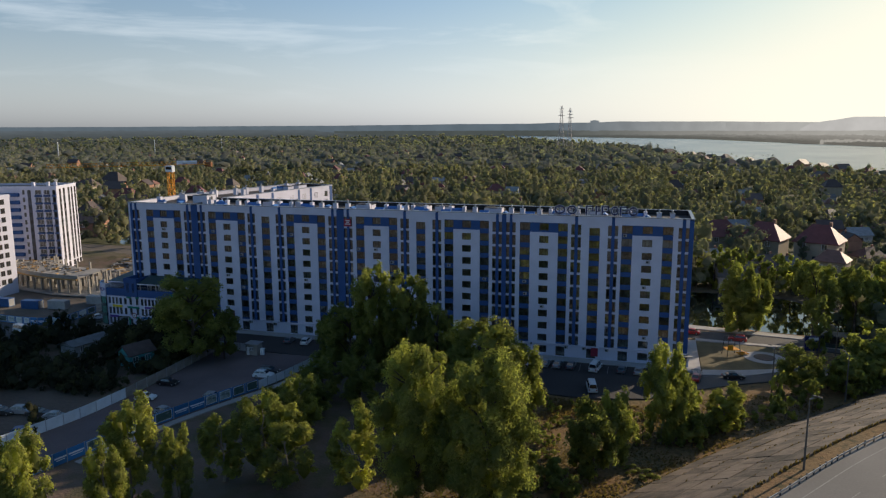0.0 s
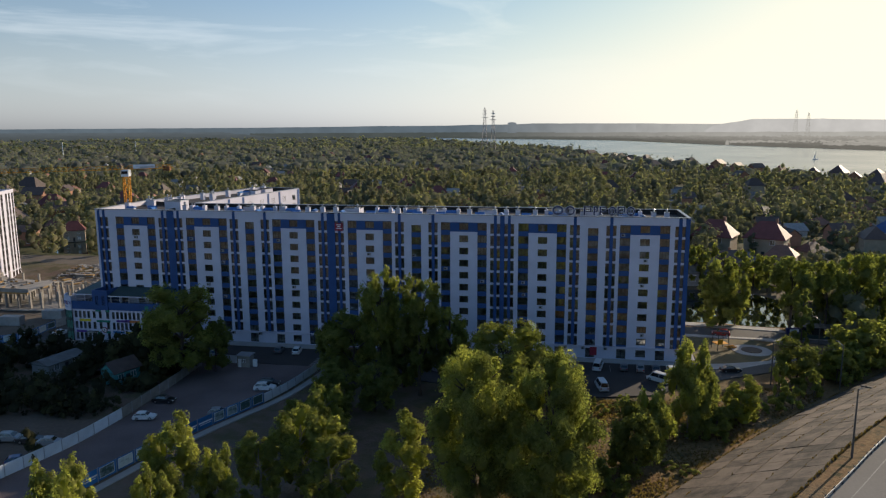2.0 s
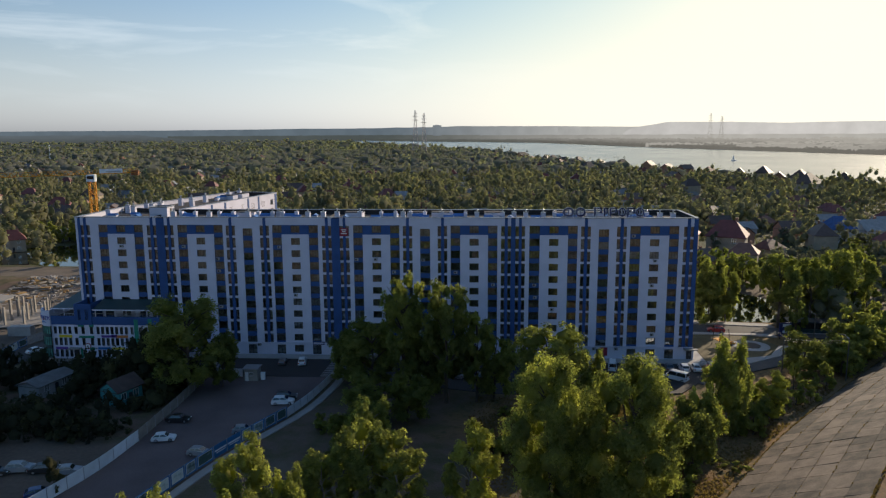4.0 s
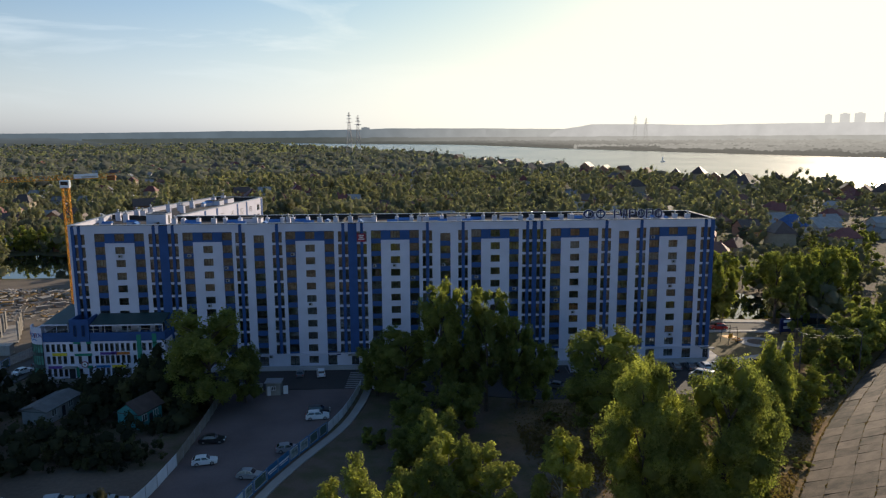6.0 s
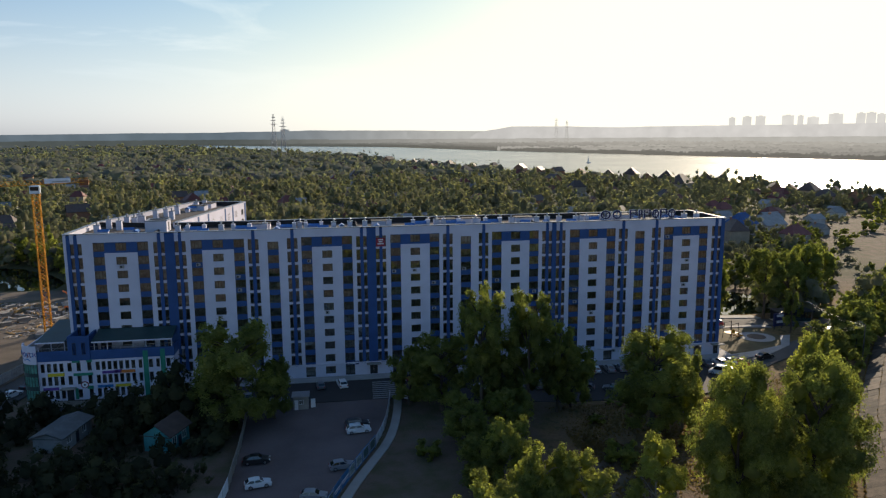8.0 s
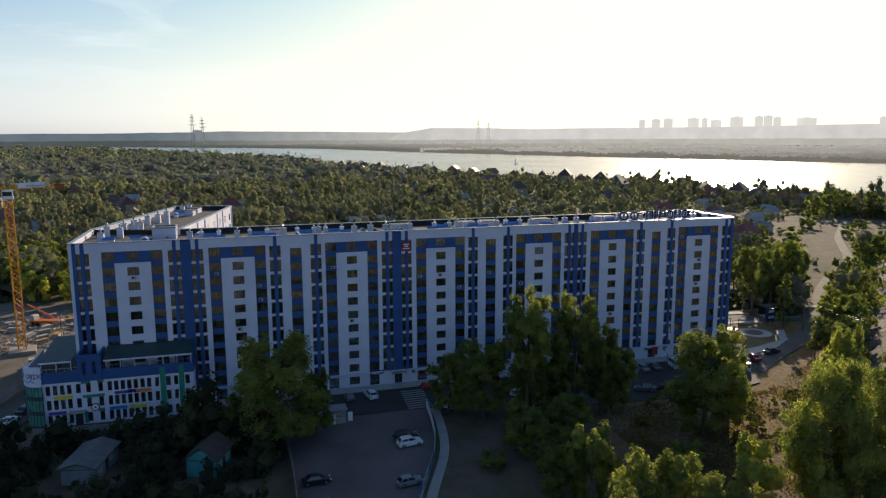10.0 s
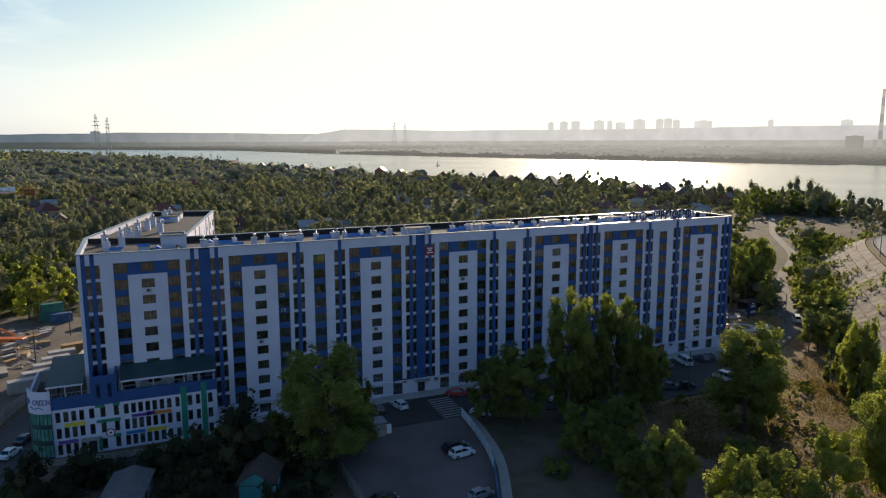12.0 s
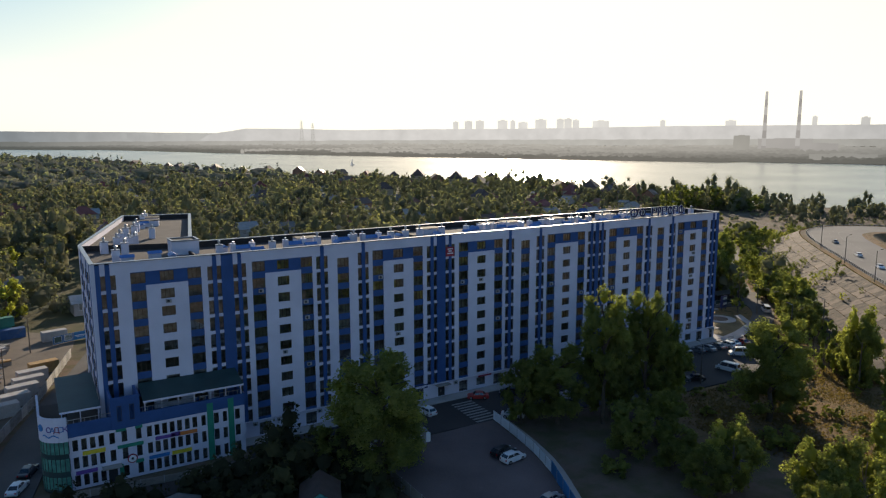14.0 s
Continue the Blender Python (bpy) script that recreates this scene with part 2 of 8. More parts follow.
ASPHALT_OLD = mat("worn_asphalt", (0.082, 0.076, 0.072), 0.9, 0.3, 0.10, 40, 0.2, space="World")
GRAVEL = mat("compacted_gravel", (0.132, 0.098, 0.094), 0.95, 0.35, 0.10, 50, 0.3, space="World")
PAVE = mat("paving", (0.33, 0.31, 0.29), 0.85, 0.2, 0.3, 30, 0.2, space="World")
CONCRETE = mat("weathered_concrete", (0.118, 0.088, 0.064), 0.9, 0.75, 0.5, 9, 0.3, rand=0.35, space="World")
CONC_NEW = mat("new_concrete", (0.27, 0.25, 0.225), 0.9, 0.3, 0.4, 14, 0.2)
PAINT_FAINT = mat("worn_lane_paint", (0.22, 0.215, 0.20), 0.8, 0.4, 1.5, 12, 0.05)
ASPHALT_PALE = mat("pale_highway_asphalt", (0.15, 0.14, 0.128), 0.9, 0.2, 0.08, 40, 0.15, space="World")
PAINT_LINE = mat("white_road_paint", (0.24, 0.235, 0.225), 0.7, 0.3, 1.5, 12, 0.05)
METAL = mat("galvanised_metal", (0.35, 0.36, 0.37), 0.45, 0.2, 1.0, 8, 0.05, metal=0.7)
DARKMETAL = mat("dark_painted_metal", (0.03, 0.032, 0.036), 0.5, 0.2, 1.0, 8, 0.03)
YELLOW = mat("yellow_paint", (0.66, 0.27, 0.008), 0.55, 0.25, 0.6, 10, 0.05)
BARK = mat("bark", (0.10, 0.075, 0.055), 0.95, 0.4, 1.2, 9, 0.5)
EARTH = mat("bare_earth", (0.115, 0.082, 0.06), 0.95, 0.45, 0.05, 30, 0.35, space="World")
SAND = mat("building_sand", (0.12, 0.095, 0.072), 0.95, 0.4, 0.15, 20, 0.4, space="World")
LAWN = mat("lawn_grass", (0.12, 0.094, 0.044), 0.95, 0.45, 0.22, 30, 0.4, space="World")
TARP = mat("dark_green_roof_sheet", (0.018, 0.045, 0.045), 0.55, 0.25, 0.4, 12, 0.05)
WATER = water_mat("river_water", (0.02, 0.03, 0.035), 0.22, 0.8)
PONDW = water_mat("pond_water", (0.012, 0.016, 0.012), 0.5, 0.02, True)
LEAF = leaf_mat("leaves", (0.060, 0.068, 0.028), (0.205, 0.207, 0.072), (0.45, 0.41, 0.11), 0.6)
# farther leaves carry the haze in their colour, greyer and paler with distance
LEAF_FAR_HAZE = leaf_mat("hazed_far_leaves", (0.145, 0.138, 0.098), (0.208, 0.196, 0.125), (0.29, 0.262, 0.15), 0.42)
LEAF_DISTANT_HAZE = leaf_mat("hazed_distant_leaves", (0.16, 0.16, 0.145), (0.19, 0.188, 0.162), (0.22, 0.212, 0.172), 0.42)
# undergrowth leaves: darker copy of LEAF, the block's deep shade put into the colour
LEAF_SHADED = leaf_mat("shaded_scrub_leaves", (0.026, 0.027, 0.018), (0.05, 0.05, 0.028), (0.10, 0.092, 0.04), 0.3)


# ---- mesh helpers ----
class MB:
    """Collects boxes, prisms, tubes and faces into one mesh."""

    def __init__(self):
        self.v, self.f, self.m = [], [], []

    def face(self, pts, m=0):
        k = len(self.v)
        self.v += [tuple(p) for p in pts]
        self.f.append(tuple(range(k, k + len(pts))))
        self.m.append(m)
        return self

    def box(self, x0, x1, y0, y1, z0, z1, m=0):
        k = len(self.v)
        self.v += [(x0, y0, z0), (x1, y0, z0), (x1, y1, z0), (x0, y1, z0), (x0, y0, z1), (x1, y0, z1), (x1, y1, z1), (x0, y1, z1)]
        for q in ((3, 2, 1, 0), (4, 5, 6, 7), (0, 1, 5, 4), (1, 2, 6, 5), (2, 3, 7, 6), (3, 0, 4, 7)):
            self.f.append(tuple(k + i for i in q))
            self.m.append(m)
        return self

    def chamfer(self, x0, x1, y0, y1, z0, z1, c, m=0):
        """A box with its upper edges cut off at c."""
        k = len(self.v)
        self.v += [(x0, y0, z0), (x1, y0, z0), (x1, y1, z0), (x0, y1, z0), (x0, y0, z1 - c), (x1, y0, z1 - c), (x1, y1, z1 - c), (x0, y1, z1 - c),
                   (x0 + c, y0 + c, z1), (x1 - c, y0 + c, z1), (x1 - c, y1 - c, z1), (x0 + c, y1 - c, z1)]
        for q in ((3, 2, 1, 0), (0, 1, 5, 4), (1, 2, 6, 5), (2, 3, 7, 6), (3, 0, 4, 7), (4, 5, 9, 8), (5, 6, 10, 9), (6, 7, 11, 10), (7, 4, 8, 11), (8, 9, 10, 11)):
            self.f.append(tuple(k + i for i in q))
            self.m.append(m)
        return self

    def prism(self, poly, z0, z1, m=0):
        n, k = len(poly), len(self.v)
        lo = z0 if isinstance(z0, (list, tuple)) else [z0] * n
        hi = z1 if isinstance(z1, (list, tuple)) else [z1] * n
        self.v += [(p[0], p[1], a) for p, a in zip(poly, lo)] + [(p[0], p[1], b) for p, b in zip(poly, hi)]
        self.f += [tuple(k + i for i in reversed(range(n))), tuple(k + n + i for i in range(n))]
        self.m += [m, m]
        for i in range(n):
            j = (i + 1) % n
            self.f.append((k + i, k + j, k + n + j, k + n + i))
            self.m.append(m)
        return self

    def tube(self, a, b, r0, r1=None, n=8, m=0, caps=True):
        a, b = Vector(a), Vector(b)
        r1 = r0 if r1 is None else r1
        d = (b - a).normalized()
        u = d.orthogonal().normalized()
        w = d.cross(u)
        k = len(self.v)
        for p, r in ((a, r0), (b, r1)):
            for i in range(n):
                t = 2 * math.pi * i / n
                self.v.append(tuple(p + u * (r * math.cos(t)) + w * (r * math.sin(t))))
        for i in range(n):
            j = (i + 1) % n
            self.f.append((k + i, k + j, k + n + j, k + n + i))
            self.m.append(m)
        if caps:
            self.f += [tuple(k + i for i in reversed(range(n))), tuple(k + n + i for i in range(n))]
            self.m += [m, m]
        return self

    def ribbon(self, left, right, m=0):
        for i in range(len(left) - 1):
            self.face([left[i], right[i], right[i + 1], left[i + 1]], m)
        return self

    def mesh(self, name, mats, smooth=False):
        me = bpy.data.meshes.new(name)
        me.from_pydata(self.v, [], self.f)
        for x in (mats if isinstance(mats, (list, tuple)) else [mats]):
            me.materials.append(x)
        if any(self.m):
            me.polygons.foreach_set("material_index", self.m)
        if smooth:
            me.polygons.foreach_set("use_smooth", [True] * len(me.polygons))
        me.update()
        return me


def part(name, mb, mats, parent=None, label="", at=None, smooth=False):
    ob = new(name, mb.mesh(name, mats, smooth) if isinstance(mb, MB) else mb)
    if parent is not None:
        ob.parent = parent
    if at is not None:
        ob.matrix_basis = at
    return tagged(ob, label)


def thing(name, label, category, group="", at=None):
    ob = tagged(new(name), label, category, group)
    ob.empty_display_size = 0.5
    if at is not None:
        ob.matrix_basis = at
    return ob


def setting(name, mb, mats, label, smooth=False):
    return tagged(part(name, mb, mats, None, label, smooth=smooth), category=name.split("_")[0], kind="structure")


def offset(line, d):
    """A polyline moved d to its left, in the plan."""
    out = []
    for i, p in enumerate(line):
        a, b = line[max(0, i - 1)], line[min(len(line) - 1, i + 1)]
        t = Vector((b[0] - a[0], b[1] - a[1])).normalized()
        out.append((p[0] - t.y * d, p[1] + t.x * d))
    return out


def smooth_line(pts, step=4.0):
    """Points along a smooth curve through pts."""
    out = []
    P = [Vector(p) for p in pts]
    P = [P[0] * 2 - P[1]] + P + [P[-1] * 2 - P[-2]]
    for i in range(1, len(P) - 2):
        n = max(2, int((P[i + 1] - P[i]).length / step))
        for k in range(n):
            t = k / n
            a, b, c, d = P[i - 1:i + 3]
            out.append(tuple(0.5 * (2 * b + (c - a) * t + (2 * a - 5 * b + 4 * c - d) * t * t + (3 * b - a - 3 * c + d) * t ** 3)))
    out.append(tuple(P[-2]))
    return out


def inside(px, py, poly):
    """Which of the points lie in the polygon (arrays)."""
    r = np.zeros(px.shape, bool)
    n = len(poly)
    for i in range(n):
        (x0, y0), (x1, y1) = poly[i][:2], poly[(i + 1) % n][:2]
        if y0 == y1:
            continue
        r ^= ((y0 > py) != (y1 > py)) & (px < (x1 - x0) * (py - y0) / (y1 - y0) + x0)
    return r


def near_line(px, py, line):
    """Distance of the points from a polyline (arrays)."""
    best = np.full(px.shape, 1e9)
    for (x0, y0), (x1, y1) in zip(line[:-1], line[1:]):
        dx, dy = x1 - x0, y1 - y0
        t = np.clip(((px - x0) * dx + (py - y0) * dy) / (dx * dx + dy * dy + 1e-9), 0, 1)
        best = np.minimum(best, np.hypot(px - x0 - t * dx, py - y0 - t * dy))
    return best


# ---- ground, water, roads ----
POND = [(148, 40), (160, 38), (176, 36.5), (190, 37), (196, 45), (194, 62), (182, 78), (160, 82), (135, 78), (115, 66), (112, 52), (128, 44)]
CANAL = [(-44, 113), (-72, 114), (-112, 117), (-126, 140), (-116, 164), (-96, 170), (-72, 160), (-54, 142), (-44, 126)]
NEAR_BANK = [(-1500, 4900), (-817, 3790), (-160, 2485), (110, 1800), (215, 1230), (262, 1015), (366, 764), (443, 573), (474, 437), (474, 340), (487, 258), (512, 184), (578, 60), (690, -200), (800, -700), (900, -1600), (1000, -3000)]
FAR_BANK = [(2400, -3000), (2000, -1600), (1750, -700), (1560, -100), (1460, 300), (1364, 589), (1270, 830), (1235, 815), (1195, 900), (1010, 1245), (800, 1790), (610, 2250), (346, 3136), (-312, 3813), (-1100, 4900)]
RIVER = NEAR_BANK + FAR_BANK
RAIL = smooth_line([(60, -200), (108, -138), (151.7, -80), (172.4, -53.2), (211.7, -11), (241.8, 18.2), (272, 47), (293, 65), (312, 76), (335, 77), (353, 63), (362, 40), (366, 0)], 4.0)
SLOPE_TOP = offset(RAIL, 3.2)
SLOPE_FOOT = offset(RAIL, 23.0)
DECK = 9.4


def axis(lo, hi, a, b, fine):
    """Grid lines from lo to hi, fine between a and b and ever wider outside."""
    mid = list(np.arange(a, b + 0.1, fine))
    left, right, s = [], [], fine
    x = a
    while x > lo:
        s *= 1.16
        x -= s
        left.append(max(x, lo))
    s, x = fine, mid[-1]
    while x < hi:
        s *= 1.16
        x += s
        right.append(min(x, hi))
    return np.array(left[::-1] + mid + right)


def build_ground():
    xs, ys = axis(-6000, 6000, -100, 300, 2.5), axis(-3000, 6500, -190, 210, 2.5)
    X, Y = np.meshgrid(xs, ys)
    px, py = X.ravel(), Y.ravel()
    z = 0.12 * np.sin(px * 0.11) * np.cos(py * 0.13) - 0.12
    for pool in (POND, CANAL):
        d = near_line(px, py, pool + pool[:1])
        z = np.where(inside(px, py, pool), -0.35 - np.minimum(d * 0.4, 2.0), z)
    # heaps of earth on the building site
    site = np.exp(-(((px + 72) / 26) ** 2 + ((py - 78) / 10) ** 2))
    z = z + 2.2 * site * (0.6 + 0.4 * np.sin(px * 0.7) * np.cos(py * 0.6))
    v = np.stack([px, py, z], 1)
    nx = len(xs)
    i = np.arange((len(ys) - 1) * (nx - 1))
    k = i // (nx - 1) * nx + i % (nx - 1)
    f = np.stack([k, k + 1, k + nx + 1, k + nx], 1)
    me = quick_mesh("ground", v, f, GROUND)
    me.polygons.foreach_set("use_smooth", [True] * len(me.polygons))
    return tagged(new("ground", me), "dry grass, weeds and bare earth", "ground", kind="structure")


def quick_mesh(name, v, f, material, tint=None, normals=None):
    me = bpy.data.meshes.new(name)
    n = f.shape[1]
    me.vertices.add(len(v))
    me.vertices.foreach_set("co", np.asarray(v, np.float32).ravel())
    me.loops.add(f.size)
    me.loops.foreach_set("vertex_index", f.astype(np.int32).ravel())
    me.polygons.add(len(f))
    me.polygons.foreach_set("loop_start", np.arange(0, f.size, n, dtype=np.int32))
    me.polygons.foreach_set("loop_total", np.full(len(f), n, np.int32))
    if tint is not None:
        at = me.attributes.new("tint", "FLOAT", "POINT")
        at.data.foreach_set("value", np.asarray(tint, np.float32))
    me.materials.append(material)
    me.update(calc_edges=True)
    me.validate()
    if normals is not None:
        me.normals_split_custom_set_from_vertices(np.asarray(normals, np.float32))
    return me


def ground_mat():
    m = bpy.data.materials.new("dry_grass_and_earth")
    m.use_nodes = True
    nt = m.node_tree
    n, link = nt.nodes.new, nt.links.new
    b = nt.nodes["Principled BSDF"]
    b.inputs["Roughness"].default_value, b.inputs["Specular IOR Level"].default_value = 0.95, 0.15
    g = n("ShaderNodeNewGeometry")

    def noisy(scale, detail, lo, hi):
        t, r = n("ShaderNodeTexNoise"), n("ShaderNodeMapRange")
        t.inputs["Scale"].default_value, t.inputs["Detail"].default_value = scale, detail
        r.inputs["From Min"].default_value, r.inputs["From Max"].default_value = lo, hi
        link(g.outputs["Position"], t.inputs["Vector"]), link(t.outputs["Fac"], r.inputs["Value"])
        return r.outputs["Result"]

    def blend(fac, a, c):
        x = n("ShaderNodeMix")
        x.data_type = "RGBA"
        link(fac, x.inputs[0])
        for slot, w in ((6, a), (7, c)):
            if isinstance(w, tuple):
                x.inputs[slot].default_value = (*w, 1)
            else:
                link(w, x.inputs[slot])
        return x.outputs[2]

    c = blend(noisy(0.07, 5, 0.40, 0.60), (0.17, 0.098, 0.046), (0.10, 0.08, 0.034))
    c = blend(noisy(0.035, 6, 0.52, 0.66), c, (0.145, 0.108, 0.075))
    c = blend(noisy(1.6, 4, 0.35, 0.75), c, (0.24, 0.145, 0.065))
    c = blend(noisy(0.5, 6, 0.55, 0.72), c, (0.05, 0.05, 0.022))
    sx, er = n("ShaderNodeSeparateXYZ"), n("ShaderNodeMapRange")
    link(g.outputs["Position"], sx.inputs[0])
    wob = n("ShaderNodeMath")
    wob.operation, wob.inputs[1].default_value = "MULTIPLY_ADD", 40.0
    link(noisy(0.04, 4, 0.2, 0.8), wob.inputs[0]), link(sx.outputs["X"], wob.inputs[2])
    er.inputs["From Min"].default_value, er.inputs["From Max"].default_value = 112.0, 130.0
    link(wob.outputs[0], er.inputs["Value"])
    soil = blend(noisy(0.25, 6, 0.4, 0.62), (0.14, 0.098, 0.074), (0.092, 0.080, 0.044))
    soil = blend(noisy(0.05, 5, 0.56, 0.68), soil, (0.15, 0.12, 0.095))
    north, both = n("ShaderNodeMapRange"), n("ShaderNodeMath")
    north.inputs["From Min"].default_value, north.inputs["From Max"].default_value = 75.0, 45.0
    link(sx.outputs["Y"], north.inputs["Value"])
    both.operation = "MULTIPLY"
    link(north.outputs["Result"], both.inputs[0]), link(er.outputs["Result"], both.inputs[1])
    c = blend(both.outputs[0], soil, c)
    garden = n("ShaderNodeMapRange")
    garden.inputs["From Min"].default_value, garden.inputs["From Max"].default_value = 95.0, 140.0
    wave = n("ShaderNodeMath")
    wave.operation, wave.inputs[1].default_value = "MULTIPLY_ADD", 60.0
    link(noisy(0.02, 4, 0.3, 0.7), wave.inputs[0]), link(sx.outputs["Y"], wave.inputs[2]), link(wave.outputs[0], garden.inputs["Value"])
    plots = blend(noisy(0.03, 5, 0.42, 0.6), (0.055, 0.06, 0.026), (0.095, 0.085, 0.045))
    west = n("ShaderNodeMapRange")
    west.inputs["From Min"].default_value, west.inputs["From Max"].default_value = 300.0, 262.0
    link(sx.outputs["X"], west.inputs["Value"])
    far = n("ShaderNodeMapRange")
    far.inputs["From Min"].default_value, far.inputs["From Max"].default_value = 270.0, 330.0
    link(sx.outputs["Y"], far.inputs["Value"])
    either, green = n("ShaderNodeMath"), n("ShaderNodeMath")
    either.operation, green.operation = "MAXIMUM", "MULTIPLY"
    link(west.outputs["Result"], either.inputs[0]), link(far.outputs["Result"], either.inputs[1])
    link(either.outputs[0], green.inputs[0]), link(garden.outputs["Result"], green.inputs[1])
    c = blend(green.outputs[0], c, plots)
    link(c, b.inputs["Base Color"])
    bp, t = n("ShaderNodeBump"), n("ShaderNodeTexNoise")
    t.inputs["Scale"].default_value, t.inputs["Detail"].default_value = 2.5, 5
    link(g.outputs["Position"], t.inputs["Vector"]), link(t.outputs["Fac"], bp.inputs["Height"])
    bp.inputs["Strength"].default_value, bp.inputs["Distance"].default_value = 0.7, 0.25
    link(bp.outputs["Normal"], b.inputs["Normal"])
    return m


GROUND = ground_mat()
DRYGRASS = leaf_mat("dry_weeds", (0.13, 0.088, 0.044), (0.18, 0.122, 0.058), (0.24, 0.17, 0.08), 0.35)
TRACK = mat("dusty_track", (0.17, 0.145, 0.12), 0.95, 0.35, 0.2, 20, 0.2, space="World")
build_ground()
setting("water_river", MB().face([(x, y, 0.12) for x, y in RIVER]), WATER, "wide calm river shining in the low sun")
setting("water_pond", MB().face([(x, y, -0.42) for x, y in POND]), PONDW, "dark still pond beside the promenade")
setting("water_canal", MB().face([(x, y, -0.42) for x, y in CANAL]), PONDW, "dark still canal behind the building site")


def flat(name, poly, z, material, label, thick=0.25):
    return setting(name, MB().prism(poly, z - thick, z), material, label)


def strip(name, line, width, z, material, label, thick=0.25):
    a, b = offset(line, width / 2), offset(line, -width / 2)
    return setting(name, MB().prism(a + b[::-1], z - thick, z), material, label)


LOT = [(37.6, -16), (38.1, -34), (38.0, -50), (34.4, -71), (30.7, -84), (45, -84), (47.3, -79.2), (52.6, -60.5), (56.3, -50), (61.2, -38.5), (63.6, -30), (65.7, -15.5)]
LOT_WEST = [(37.5, -51), (33.2, -74), (6, -77), (2, -58), (14, -52)]
FORECOURT = [(-4, -7.5), (22, -7.6), (22, -3.2), (148, -3.2), (150.5, -9), (140, -22), (128, -25), (100, -24), (72, -16), (36, -14.6), (-4, -14)]
STREET = smooth_line([(144, -14), (156, -6), (168, 0.5), (184, 10), (196, 23), (209, 35), (228, 53), (247, 69), (263, 80), (286, 99), (310, 126), (334, 153), (367, 184), (400, 215)], 4)
PROMENADE = smooth_line([(112, 27), (150, 28.4), (178, 25.6), (190, 22)], 4)
WEST_STREET = smooth_line([(-30, -75), (-20, -30), (-14.8, -4), (-10, 18), (-4, 38), (1.5, 54), (7, 72), (13, 95), (18, 140)], 4)
CROSS_STREET = smooth_line([(-130, -12), (-70, -14), (-24, -17), (-17, -17)], 4)
strip("road_street", [p for p in STREET if p[0] < 206], 6.2, 0.06, ASPHALT_OLD, "worn grey asphalt street", 0.4)
strip("road_track", [p for p in STREET if p[0] > 201], 3.8, 0.05, TRACK, "dusty pale earth track between trees", 0.4)
strip("road_promenade", PROMENADE, 7.0, 0.07, ASPHALT_OLD, "worn asphalt promenade road", 0.4)
strip("road_west", WEST_STREET, 8.5, 0.055, ASPHALT_OLD, "worn asphalt side street", 0.4)
strip("road_cross", CROSS_STREET, 9.0, 0.05, ASPHALT_OLD, "dusty asphalt street by the building site", 0.4)
flat("road_forecourt", FORECOURT, 0.08, ASPHALT, "dark asphalt forecourt with parked cars", 0.4)
flat("ground_parking", LOT, 0.05, GRAVEL, "grey gravel parking lot", 0.4)
flat("ground_parking_west", LOT_WEST, 0.05, EARTH, "earth parking yard", 0.4)
flat("pavement_front", [(22, -3.2), (22, -0.05), (148.4, -0.05), (148.4, -3.2)], 0.2, PAVE, "paved strip along the shop fronts", 0.5)
flat("pavement_corner", [(148.4, -3.2), (148.4, 22), (151.2, 22), (151.0, -4.5)], 0.2, PAVE, "pale paved walk beside the end wall", 0.5)
flat("pavement_water", [(112, 32.6), (150, 33.6), (179, 30), (178, 33), (150, 37), (112, 36)], 0.2, PAVE, "paved quay by the pond", 0.5)
flat("pavement_kerb", [(151.2, 22), (170, 21.4), (176, 20), (175, 22.6), (151.2, 24.2)], 0.2, PAVE, "pale kerbside path", 0.5)
flat("ground_lawn", [(151.2, -1), (151.4, 21.6), (169, 20.6), (173, 12), (168, 4), (158, 0.5)], 0.14, LAWN, "small square of dry lawn", 0.4)
flat("pavement_lawn_edge", [(151.0, -4.5), (160, -2.8), (170, 3.6), (176, 12), (173, 12), (168, 4), (158, 0.5), (151.2, -1)], 0.18, PAVE, "curved concrete path round the lawn", 0.5)
ring = [(166 + 4.6 * math.cos(t * math.pi / 16), 11.8 + 4.6 * math.sin(t * math.pi / 16)) for t in range(32)]
bed = [(166 + 2.4 * math.cos(t * math.pi / 16), 11.8 + 2.4 * math.sin(t * math.pi / 16)) for t in range(32)]
flat("pavement_circle", ring, 0.2, PAVE, "round paved plot on the lawn", 0.4)
flat("ground_bed", bed, 0.3, EARTH, "round flower bed", 0.4)
flat("ground_site", [(-120, -6), (-19, -9), (-15.5, 20), (-5, 54), (-1, 71), (2, 92), (-18, 110), (-46, 110), (-90, 110), (-130, 108)], 0.02, SAND, "trodden sand of the building site", 0.3)
for k in range(9):
    y = -15.2 + k * 1.2
    setting("road_marking_%d" % (k + 1), MB().box(62.3 + k * 0.06, 67.2 + k * 0.06, y, y + 0.55, 0.078, 0.086), PAINT_LINE, "white crosswalk bar")
for k in range(12):
    x = 103 + 3.1 * k
    setting("parking_marking_%d" % (k + 1), MB().box(x, x + 0.1, -9.2, -4.4, 0.078, 0.086), PAINT_LINE, "thin white parking line")


